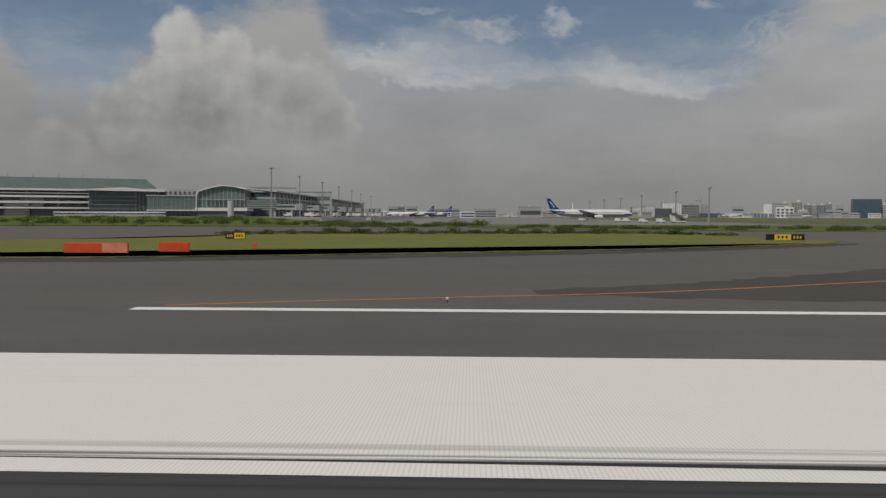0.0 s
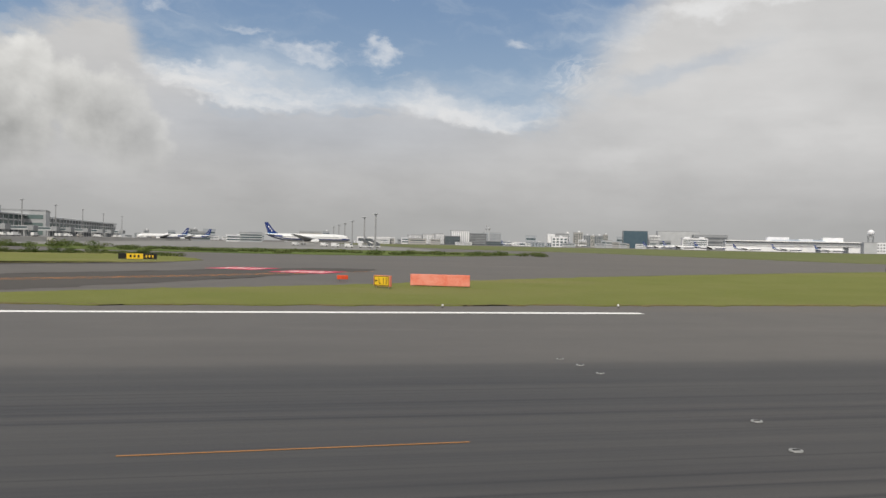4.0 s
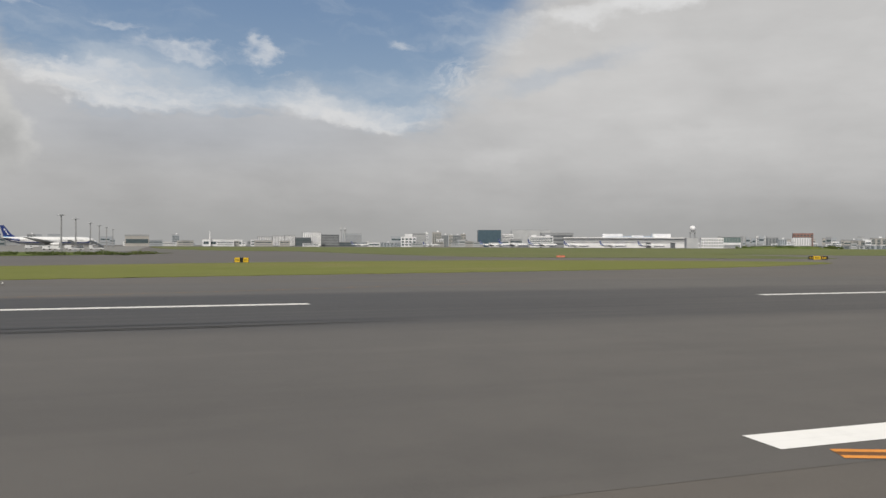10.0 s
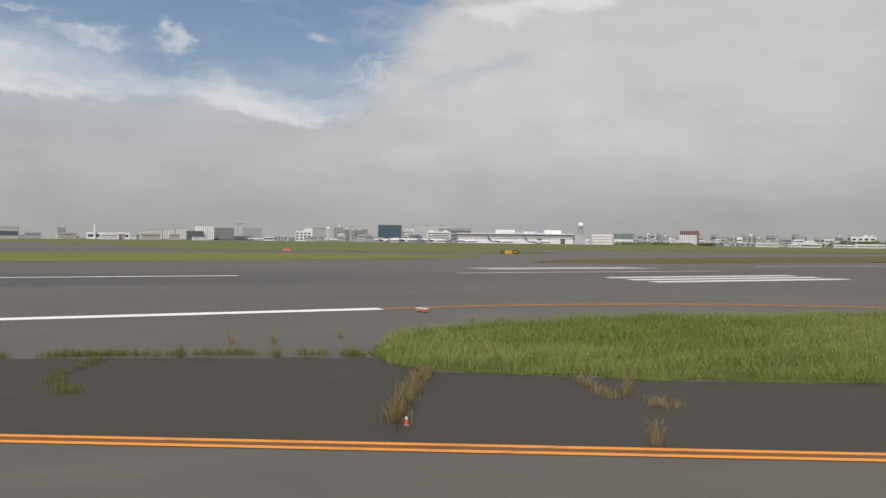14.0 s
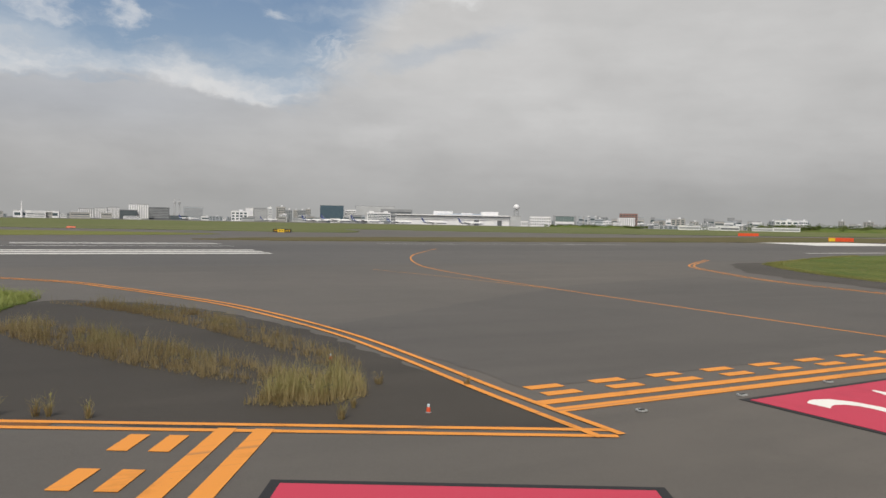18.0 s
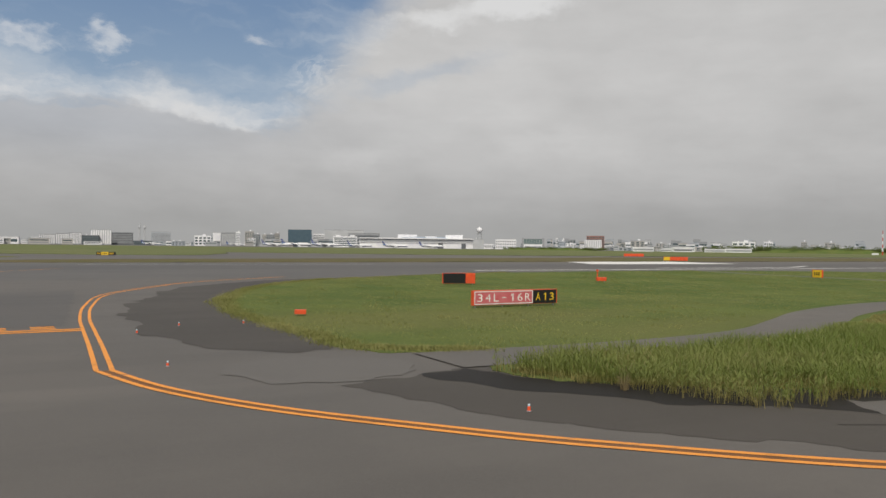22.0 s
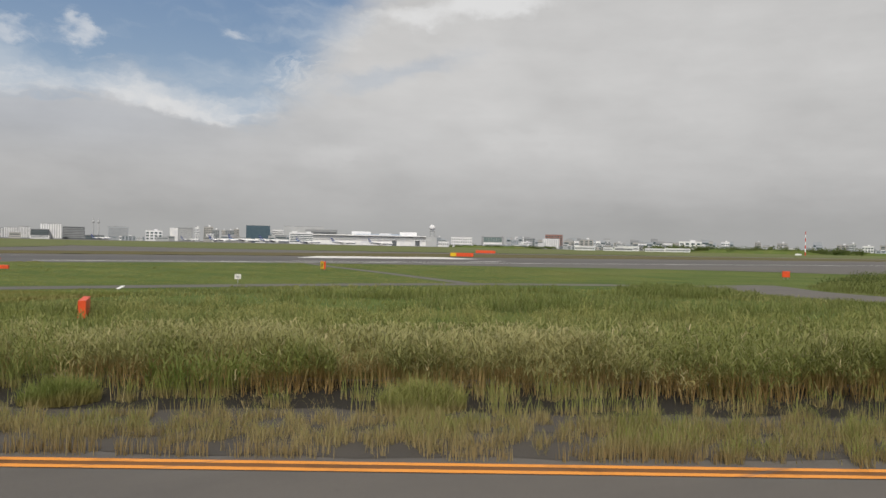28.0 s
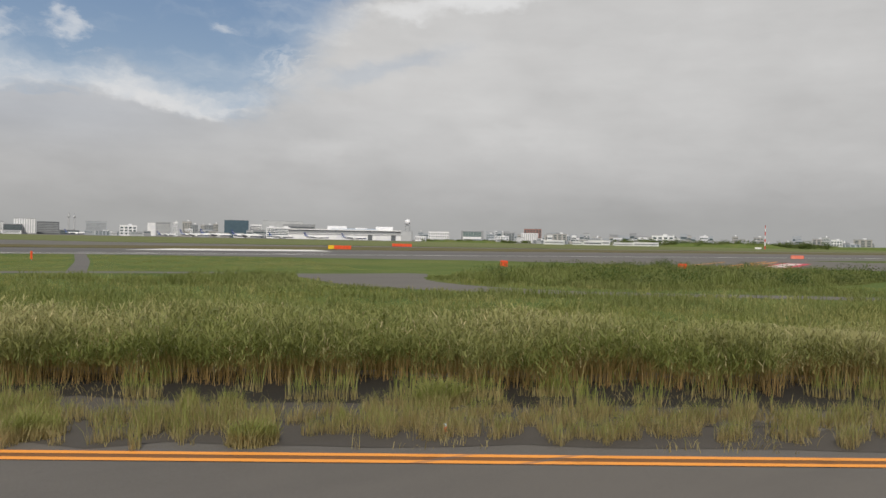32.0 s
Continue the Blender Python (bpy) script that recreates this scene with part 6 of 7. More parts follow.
def hangar_row():
    e = thing("maintenance_hangar", 1201, 1615, -27, "long white hangar with sliding doors and blue-grey roof", "hangar", z=-0.41)
    e.scale = (1.19, 1.19, 1.16)
    wd, h = 249.0, 17.5
    part("wall", boxes((-wd / 2, wd / 2, 0, 70, 0, h)), B_WHITE, e)
    part("roof", boxes((-wd / 2 - 1, wd / 2 + 1, -3, 71, h + 2.2, h + 4.2)), B_WHITE, e, "white roof edge")
    part("clerestory", boxes((-wd / 2 + 1, wd / 2 - 1, -0.6, 0, h - 4.5, h - 1.2)), B_GREY, e, "grey glazing band")
    part("eaves_band", boxes((-wd / 2, wd / 2, -1.0, 70, h, h + 2.2)), B_GREY, e)
    part("canopy", boxes((-wd / 2, wd / 2, -2.0, 0, h - 6.0, h - 4.9)), B_WHITE, e)
    for k in range(26):
        x0 = -wd / 2 + wd * k / 26
        part("door_leaf", boxes((x0 + 0.15, x0 + wd / 26 - 0.15, -0.5 - 0.25 * (k % 2), 0, 0.2, h - 6.2)), B_DARK if k in (17, 22) else B_WHITE, e)
    bm = bmesh.new()
    for x0, x1, z1 in ((-40, 60, 25.0),):
        vs = [bm.verts.new(p) for p in ((x0, 10, h + 4), (x1, 10, h + 4), (x1, 60, h + 4), (x0, 60, h + 4), (x0 + 6, 30, z1), (x1 - 6, 30, z1))]
        for q in ((0, 1, 5, 4), (1, 2, 5), (2, 3, 4, 5), (3, 0, 4)):
            bm.faces.new([vs[i] for i in q])
    part("roof_ridge", bm, mat("blue_roof", (0.30, 0.36, 0.44), 0.5, colour2=(0.36, 0.41, 0.47), scale=0.05), e, "blue-grey raised roof")
    for x0, wd_, z1 in ((-46, 40, 29.3), (54, 36, 29.5), (12, 24, 26)):
        part("roof_house", boxes((x0, x0 + wd_, 20, 44, h + 4, z1)), B_WHITE, e)


hangar_row()
block("hangar_end", 1276, 1462, 25.0, 23.0, -31, B_PALE, "pale grey hangar end block", depth=50, cat="hangar")


def radar_tower(x, y):
    e = thing("radome_tower", x, y, -31, "white radome ball on a grey lattice tower", "tower", z=-0.41)
    e.scale = (1.19, 1.19, 1.13)
    bm = bmesh.new()
    bmesh.ops.create_icosphere(bm, subdivisions=3, radius=5.9)
    bmesh.ops.translate(bm, verts=bm.verts, vec=(0, 0, 39.4))
    part("radome", bm, B_WHITE, e, "white faceted ball")
    part("platform", boxes((-5, 5, -5, 5, 31, 33.6)), B_GREY, e)
    for sx in (-4, 4):
        for sy in (-4, 4):
            part("leg", boxes((sx - 0.7, sx + 0.7, sy - 0.7, sy + 0.7, 0, 31)), B_GREY, e)
    for k in range(4):
        part("brace", boxes((-4.2, 4.2, -4.3, -3.8, 5 + k * 7, 5.8 + k * 7)), B_GREY, e)


radar_tower(1285, 1473)
block("white_workshop", 1494, 1672, 56.0, 26.0, -33, B_WHITE, "white workshop building with rows of small windows", windows=(9, 3), win_mat=B_GREY, depth=40)
block("workshop_annexe", 1427, 1656, 28.0, 13.0, -33, B_WHITE, "low white annexe beside the radome tower", windows=(5, 1), win_mat=B_GREY, depth=20)


def glazed_hall(x, y, rot):
    e = thing("glazed_hall", x, y, rot, "white hall with teal glazed upper storey between two corner towers", "hangar", z=-0.41)
    part("wall", boxes((-37, 37, 0, 40, 0, 17)), B_WHITE, e)
    part("glazing", boxes((-31, 31, -0.5, 38, 17, 34)), B_GREEN, e, "teal glazed storey")
    part("roof", boxes((-33, 33, -1.2, 39, 34, 35)), B_ROOF, e)
    for sx in (-1, 1):
        part("corner_tower", boxes((sx * 34 - 3.5, sx * 34 + 3.5, -2, 8, 0, 37)), B_GREY, e)
    part("door_band", boxes((-28, 28, -0.4, 0, 1, 10)), B_GREY, e)
    for k in range(8):
        part("mullion", boxes((-30.5 + k * 8.6, -29.9 + k * 8.6, -0.9, -0.5, 17, 34)), B_PALE, e)


glazed_hall(1846, 2032, -35)
block("small_tower_block", 1918, 1980, 27.6, 36.3, -37, B_WHITE, "small white tower block", windows=(3, 6))
block("small_tower_block", 1944, 1960, 36.8, 32.8, -38, B_GREY, "small grey tower block", windows=(4, 5))
block("white_annexe", 1900, 1792, 52.0, 30.0, -39, B_WHITE, "white ribbed annexe in front of the brick building", fins=8, fin_mat=B_PALE, depth=14)
block("brick_building", 1937, 1824, 54.6, 44.5, -39, B_BRICK, "red brick building in the distance", windows=(6, 6))
block("ribbed_annexe", 1869, 1799, 24.0, 17.0, -39, B_GREY, "low annexe with white ribs", fins=7)
block("low_hall", 289, 2057, 98.8, 16.0, -5, B_WHITE, "long low white hall across the airfield", bands=1)
block("low_hall", 105, 1466, 40, 18, 1, B_BEIGE, "cream hall with dark roof", parapet=3.0, bands=1)
block("grey_building", 15, 1088, 30, 12, 3, B_PALE, "grey flat building behind the apron", bands=3)
block("grey_building", -49, 1083, 23, 11.9, 6, B_GREY, "grey flat building behind the apron", bands=2)
block("grey_building", -5, 1120, 30, 9, 4, B_WHITE, "pale flat building behind the apron", bands=2)


def stack(x, y, h):
    e = thing("chimney_stack", x, y, 0, "tall pale chimney with a wider head", "chimney", z=-0.41)
    bm = bmesh.new()
    tube(bm, [(0, 0, 0, 2.6, 2.6, "z"), (0, 0, h * 0.6, 2.0, 2.0, "z"), (0, 0, h * 0.78, 1.6, 1.6, "z")], 14)
    part("shaft", bm, B_PALE, e)
    bm = bmesh.new()
    tube(bm, [(0, 0, h * 0.78, 2.0, 2.0, "z"), (0, 0, h * 0.80, 3.8, 3.8, "z"), (0, 0, h * 0.88, 3.8, 3.8, "z"), (0, 0, h * 0.9, 1.6, 1.6, "z"), (0, 0, h, 1.4, 1.4, "z")], 14)
    part("head", bm, B_PALE, e)


stack(657, 2344, 62)
stack(676, 2378, 62)
bm = bmesh.new()
tube(bm, [(0, 0, 0, 3.4, 3.4, "z"), (0, 0, 16, 2.0, 2.0, "z"), (0, 0, 30, 1.2, 1.2, "z"), (0, 0, 38, 0.9, 0.9, "z")], 14)
e = thing("white_spire", 258, 2053, 0, "white pointed ventilation tower", "tower", z=-0.41)
part("shaft", bm, B_WHITE, e)


def striped_mast(x, y, h):
    e = thing("lattice_mast", x, y, -57, "thin red and white striped mast", "mast", z=-0.41)
    red = mat("mast_red", (0.62, 0.07, 0.05), 0.6)
    for k in range(7):
        bm = bmesh.new()
        tube(bm, [(0, 0, h * k / 7, 0.75 - 0.06 * k, 0.75 - 0.06 * k, "z"), (0, 0, h * (k + 1) / 7, 0.69 - 0.06 * k, 0.69 - 0.06 * k, "z")], 8)
        part("section", bm, red if k % 2 == 0 else B_WHITE, e)
    part("hut", boxes((-11, -4, -2, 2, 0, 2.0)), B_WHITE, e)


striped_mast(1202, 446, 29.0)

# distant town: small blocks of several kinds repeated along the skyline
rng = random.Random(7)
protos = []
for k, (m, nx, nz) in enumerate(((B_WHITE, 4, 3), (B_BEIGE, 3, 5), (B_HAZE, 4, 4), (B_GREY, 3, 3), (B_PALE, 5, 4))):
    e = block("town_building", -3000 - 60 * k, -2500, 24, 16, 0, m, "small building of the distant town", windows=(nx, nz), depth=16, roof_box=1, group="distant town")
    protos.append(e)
town = []
for k in range(210):
    a = rng.choice((rng.uniform(28, 62), rng.uniform(-16, 62), rng.uniform(36, 62)))
    d = rng.uniform(2000, 3300) if a < 33 else rng.uniform(1650, 3000)
    h = (rng.uniform(4, 15) if rng.random() < 0.8 else rng.uniform(15, 30)) * d / 2400
    wd = rng.uniform(14, 46)
    if 1 < a < 12 and rng.random() < 0.5 or (38.4 < a < 41.4 or 31 < a < 37) and d < 2700:
        continue
    town.append((300 + d * math.sin(radians(a)), -120 + d * math.cos(radians(a)), wd, h, -a))
for k, (x, y, wd, h, r) in enumerate(town):
    m = pose(x, y, -0.41, 0, 0, r) @ Matrix.Diagonal((wd / 24, 1.0, h / 16, 1))
    if k < 5:
        protos[k].matrix_world = m
    else:
        c = copy_thing(protos[rng.randrange(5)], Matrix())
        c.matrix_basis = m


def plain_house(m, m2):
    """Small distant building: wall, roof slab and two window strips."""
    e = thing("town_house", -3000, -2600, 0, "small pale building of the distant town", "building", "distant town", z=-0.41)
    part("wall", boxes((-9, 9, 0, 12, 0, 7.4)), m, e)
    part("roof", boxes((-9.4, 9.4, -0.5, 12.4, 7.4, 8.0)), m2, e)
    for z0 in (1.6, 4.6):
        part("window", boxes((-8, 8, -0.2, 0, z0, z0 + 1.3)), B_GLASS if z0 > 2 else B_GREY, e)
    return e


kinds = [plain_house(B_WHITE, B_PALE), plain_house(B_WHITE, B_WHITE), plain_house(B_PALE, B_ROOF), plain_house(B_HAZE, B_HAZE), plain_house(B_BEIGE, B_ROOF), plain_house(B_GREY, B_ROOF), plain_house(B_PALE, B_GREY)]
rng2 = random.Random(21)
spots = []
for k in range(190):
    zone = rng2.random()
    if zone < 0.5:
        a, d, h, wd = rng2.uniform(33.5, 47), rng2.uniform(1650, 2500), (rng2.uniform(4, 9) if rng2.random() < 0.7 else rng2.uniform(9, 22)), rng2.uniform(7, 19)
    elif zone < 0.72:
        a, d, h, wd = rng2.uniform(-18, 14), rng2.uniform(2000, 2600), rng2.uniform(6, 15), rng2.uniform(16, 44)
    elif zone < 0.86:
        a, d, h, wd = rng2.uniform(13, 33), rng2.uniform(2300, 2700), rng2.uniform(9, 26), rng2.uniform(14, 36)
    else:
        a, d, h, wd = rng2.uniform(-16, 60), rng2.uniform(3300, 3900), rng2.uniform(22, 52), rng2.uniform(18, 50)
    if not ((38.4 < a < 41.4 or 32 < a < 37) and d < 2700):
        spots.append((a, d, h, wd))
for k in range(75):
    spots.append((rng2.uniform(41.5, 56), rng2.uniform(1900, 2600), rng2.uniform(5, 14) if rng2.random() < 0.7 else rng2.uniform(14, 24), rng2.uniform(9, 26)))
for k in range(50):
    spots.append((rng2.uniform(36.5, 52), rng2.uniform(2600, 3300), rng2.uniform(18, 40), rng2.uniform(12, 34)))
for k, (a, d, h, wd) in enumerate(spots):
    m = pose(300 + d * math.sin(radians(a)), -120 + d * math.cos(radians(a)), -0.41, 0, 0, -a) @ Matrix.Diagonal((wd / 18, 1.0, h / 8, 1))
    # farthest houses take the wall colour with haze painted in
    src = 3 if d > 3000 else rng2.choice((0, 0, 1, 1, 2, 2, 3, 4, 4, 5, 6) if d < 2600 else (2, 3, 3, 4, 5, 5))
    if k < 7:
        kinds[k].matrix_world = m
    else:
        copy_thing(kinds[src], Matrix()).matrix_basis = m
for x, y, wd, h, r in ((1233, 875, 34, 6.5, -44), (1262, 850, 15, 5.0, -45), (1281, 833, 30, 6.0, -46), (1317, 798, 32, 4.6, -47), (1341, 771, 40, 5.5, -48), (1405, 950, 40, 8, -44), (1490, 905, 60, 7, -48), (1600, 830, 50, 5.1, -52)):
    block("long_shed", x, y, wd, h, r, B_WHITE, "long low white shed at the field edge", bands=1, band_mat=B_GREY if wd != 30 else B_DARK, depth=14)


AP = 2.4                # level of the terminal
LOW = -0.30             # level of the open apron
B_TEALROOF = mat("dark_teal_glazing", (0.10, 0.14, 0.14), 0.35, colour2=(0.13, 0.17, 0.165), scale=0.1)
# ---- terminal ----
def terminal():
    # glazed end hall with a barrel roof
    e = thing("terminal_hall", -148.5, 447, 12, "glazed terminal end hall with curved white roof", "terminal", z=AP)
    wd, d = 27.0, 58.0
    part("plinth", boxes((-wd / 2, wd / 2, 0, d, 0, 3.2)), B_DARK, e)
    part("slab", boxes((-wd / 2 - 1, wd / 2 + 1, -1.2, d, 3.2, 5.0)), B_WHITE, e)
    bm = bmesh.new()
    outl = [(-wd / 2 + 0.3, 5.0), (-wd / 2 + 0.3, 12.4), (-wd / 2 + 1.2, 14.2), (-wd / 4, 16.0), (0, 17.4), (wd / 4, 17.0), (wd / 2 - 0.3, 15.6), (wd / 2 - 0.3, 5.0)]
    fr, bk = [bm.verts.new((a, 0.2, b)) for a, b in outl], [bm.verts.new((a, d, b)) for a, b in outl]
    bm.faces.new(fr)
    bm.faces.new(bk)
    for i in range(len(outl)):
        bm.faces.new((fr[i], fr[(i + 1) % len(outl)], bk[(i + 1) % len(outl)], bk[i]))
    part("glass_front", bm, B_GREEN, e, "pale green glazed end wall")
    for k in range(12):
        fx = -wd / 2 + 0.8 + (wd - 1.6) * k / 11
        part("mullion", boxes((fx - 0.12, fx + 0.12, -0.1, 0.2, 5.0, 15.0)), B_STEEL, e)
    part("transom", boxes((-wd / 2, wd / 2, -0.15, 0.2, 9.6, 10.0)), B_STEEL, e)
    part("dark_glazing", boxes((-wd / 2 + 6, wd / 2 - 0.8, 0.0, 0.2, 5.4, 9.4)), B_GLASS, e)
    bm = bmesh.new()
    prof = [(-wd / 2 - 0.5, 4.5), (-wd / 2 - 0.4, 12.6), (-wd / 2 + 0.6, 14.6), (-wd / 4, 16.6), (0, 18.0), (wd / 4, 17.6), (wd / 2 + 0.6, 16.0)]
    inner = [(a * 0.965 + 0.1, b - 0.55) for a, b in prof]
    rows = []
    for yy in (-1.8, d):
        rows.append([bm.verts.new((a, yy, b)) for a, b in prof] + [bm.verts.new((a, yy, b)) for a, b in reversed(inner)])
    n = len(rows[0])
    for i in range(n):
        bm.faces.new((rows[0][i], rows[0][(i + 1) % n], rows[1][(i + 1) % n], rows[1][i]))
    bm.faces.new(rows[0])
    bm.faces.new(rows[1])
    part("roof_shell", bm, B_WHITE, e, "white rounded roof edge")
    # long pier running away behind the hall
    p = thing("terminal_pier", -133, 505, 90 + 1.4, "long glazed terminal pier with grey sloping roof", "terminal", z=AP)
    ln = 520.0
    part("lower_floor", boxes((0, ln, 0, 26, 0, 5.2)), B_DARK, p)
    part("floor_slab", boxes((0, ln, -1.5, 26, 5.2, 6.4)), B_PALE, p)
    part("glass_band", boxes((0, ln, 0.2, 26, 6.4, 11.4)), B_GREEN, p)
    part("upper_slab", boxes((0, ln, -1.0, 26, 11.4, 12.4)), B_PALE, p)
    part("upper_glass", boxes((0, ln, 1.0, 26, 12.4, 15.6)), B_GLASS, p)
    bm = bmesh.new()
    vs = [bm.verts.new(q) for q in ((-2, -2.5, 15.6), (ln, -2.5, 15.6), (ln, 27, 18.6), (-2, 27, 18.6), (-2, -2.5, 16.6), (ln, -2.5, 16.6), (ln, 27, 19.6), (-2, 27, 19.6))]
    for q in ((0, 1, 2, 3), (4, 5, 6, 7), (0, 1, 5, 4), (2, 3, 7, 6), (0, 3, 7, 4), (1, 2, 6, 5)):
        bm.faces.new([vs[i] for i in q])
    part("roof", bm, B_PALE, p)
    col = None
    for k in range(44):
        if col is None:
            col = part("column", boxes((0, 0.8, -1.2, -0.4, 0, 15.6)), B_STEEL, p).data
        else:
            ob = new("column", col)
            ob.parent = p
            ob.location = (k * 12.0, 0, 0)
    for x, y, wd_, h, dd in ((-160, 600, 40, 24.4, 30), (-152, 650, 62, 22.6, 50)):
        block("terminal_roof_house", x, y, wd_, h, 12, B_PALE, "grey-green rooftop block above the pier", bands=3, band_mat=B_GREEN, depth=dd, cat="terminal")
    # dark glass wing and far hall
    w1 = thing("terminal_wing", -217, 473, 24, "dark glass terminal wing with white canopy", "terminal", z=AP)
    part("wall", boxes((-19, 20, 0, 40, 0, 15.2)), B_GLASS, w1)
    bm = bmesh.new()
    vs = [bm.verts.new(q) for q in ((-22, -4, 15.4), (24, -4, 15.0), (26, 42, 15.2), (-22, 42, 16.5), (-22, -4, 16.0), (0, -4, 17.4), (24, -4, 15.4), (26, 42, 16.0), (-22, 42, 17.2))]
    for q in ((0, 1, 2, 3), (4, 5, 6, 7, 8), (0, 1, 6, 5, 4), (1, 2, 7, 6), (2, 3, 8, 7), (3, 0, 4, 8)):
        bm.faces.new([vs[i] for i in q])
    part("canopy", bm, B_WHITE, w1, "white wavy canopy")
    for k in range(5):
        part("band", boxes((-19, 8, -0.4, 0, 1.5 + k * 2.6, 1.8 + k * 2.6)), B_GREY, w1)
    for k in range(6):
        part("mullion", boxes((7 + k * 2.2, 7.2 + k * 2.2, -0.3, 0, 0, 15)), B_GREY, w1)
    w2 = thing("terminal_main_hall", -327, 618, 27, "large terminal hall with sloping green-grey roof", "terminal", z=AP)
    bm = bmesh.new()
    vs = [bm.verts.new(q) for q in ((-110, 0, 21), (70, 0, 21), (70, 60, 21), (-110, 60, 21), (-110, 10, 30.5), (60, 10, 30.5), (60, 50, 30.5), (-110, 50, 30.5))]
    for q in ((0, 1, 5, 4), (1, 2, 6, 5), (2, 3, 7, 6), (3, 0, 4, 7), (4, 5, 6, 7)):
        bm.faces.new([vs[i] for i in q])
    part("roof", bm, B_TEALROOF, w2, "green-grey glazed roof")
    part("wall", boxes((-110, 70, 2, 60, 0, 21)), B_GREY, w2)
    for k in range(6):
        part("roof_mast", boxes((-60 + k * 18, -59.4 + k * 18, 12, 12.6, 30.5, 33.2)), B_STEEL, w2)
    w3 = thing("access_road_deck", -285, 490, 24, "stacked white road decks in front of the terminal", "bridge", z=AP)
    for z0, z1, c in ((4.6, 5.6, B_WHITE), (8.2, 9.4, B_WHITE), (11.8, 13.0, B_WHITE), (16.2, 17.4, B_WHITE), (14.2, 14.8, B_PALE)):
        part("deck", boxes((-60, 38, -2, 14, z0, z1)), c, w3)
    part("wall", boxes((-60, 38, 6, 14, 0, 16.2)), B_GREY, w3)
    part("screen", boxes((-14, 0, 1, 3, 0, 10)), B_BEIGE, w3, "pink-beige panel")
    part("screen", boxes((-6, 8, 3, 5, 5.4, 12)), B_BEIGE, w3, "pink-beige panel")
    for k in range(6):
        part("pier", boxes((-56 + k * 18, -55 + k * 18, 1, 2.5, 0, 16.2)), B_PALE, w3)

    # low glazed link between wing and end hall
    w4 = thing("terminal_link", -187, 480, 18, "low dark glazed link building with steel mullions", "terminal", z=AP)
    part("wall", boxes((-17, 14, 0, 20, 0, 12.4)), B_TEALROOF, w4)
    part("roof", boxes((-17.5, 14.5, -0.6, 21, 12.4, 13.0)), B_PALE, w4)
    for k in range(12):
        part("mullion", boxes((-16 + k * 2.6, -15.75 + k * 2.6, -0.25, 0, 0, 12.4)), B_GREY, w4)
    part("canopy", boxes((-17, 14, -5, 0, 3.4, 4.0)), B_WHITE, w4)
    w5 = thing("terminal_back_block", -198, 520, 18, "pale upper block with a row of small windows", "terminal", z=AP)
    part("wall", boxes((-22, 24, 0, 20, 0, 18)), B_PALE, w5)
    for k in range(14):
        part("window", boxes((-20 + k * 3, -18.6 + k * 3, -0.2, 0, 14.4, 16.4)), B_DARK, w5)


terminal()


def noise_wall(x, y, rot, ln):
    e = thing("jet_blast_fence", x, y, rot, "long low white ribbed fence before the terminal", "fence", z=AP)
    part("rail", boxes((0, ln, -0.2, 0.2, 1.9, 2.4)), B_WHITE, e)
    part("rail", boxes((0, ln, -0.2, 0.2, 0.3, 1.0)), B_PALE, e)
    me = None
    for k in range(int(ln / 2.2)):
        if me is None:
            me = part("post", boxes((0, 0.5, -0.35, 0.35, 0, 1.9)), B_GREY, e).data
        else:
            ob = new("post", me)
            ob.parent = e
            ob.location = (k * 2.2, 0, 0)


noise_wall(-215.7, 390, 0, 57)


def jet_bridge(x, y, rot):
    e = thing("jet_bridge", x, y, rot, "grey passenger boarding bridge on legs", "bridge", "boarding bridges", z=AP)
    part("tunnel", boxes((0, 26, -1.6, 1.6, 4.2, 7.2), bevel=0.1), B_PALE, e)
    part("window", boxes((2, 24, -1.72, -1.6, 5.4, 6.6)), B_GLASS, e)
    part("cab", boxes((25, 29.5, -2.4, 2.4, 3.9, 7.5), bevel=0.15), B_GREY, e)
    for k in (6, 21):
        part("leg", boxes((k, k + 0.9, -1.3, -0.5, 0, 4.2)), B_STEEL, e)
        part("leg", boxes((k, k + 0.9, 0.5, 1.3, 0, 4.2)), B_STEEL, e)
    return e


first = jet_bridge(-131, 470, -20)
for k in range(8):
    copy_thing(first, pose(-131 - 0.6 * k, 530 + 52 * k, AP, 0, 0, -25 + 4 * (k % 3)))
e = thing("stair_tower", -141, 440, 14, "round pale concrete stair tower", "tower", z=AP)
bm = bmesh.new()
tube(bm, [(0, 0, 0, 1.7, 1.7, "z"), (0, 0, 8.6, 1.7, 1.7, "z"), (0, 0, 8.9, 1.3, 1.3, "z")], 18)
part("shaft", bm, B_PALE, e)
e = thing("bridge_house", -130, 452, 14, "glazed gate house with fixed walkway", "terminal", z=AP)
part("walkway", boxes((-9, 12, 0, 5, 4.6, 9.6)), B_GREEN, e)
for k in range(4):
    part("band", boxes((-9, 12, -0.3, 0, 5.2 + k * 1.2, 5.5 + k * 1.2)), B_STEEL, e)
for k in (-7, 10):
    part("leg", boxes((k, k + 1.2, 1, 4, 0, 4.6)), B_PALE, e)


B_MAST = mat("mast_steel", (0.34, 0.345, 0.35), 0.6, 0.1)


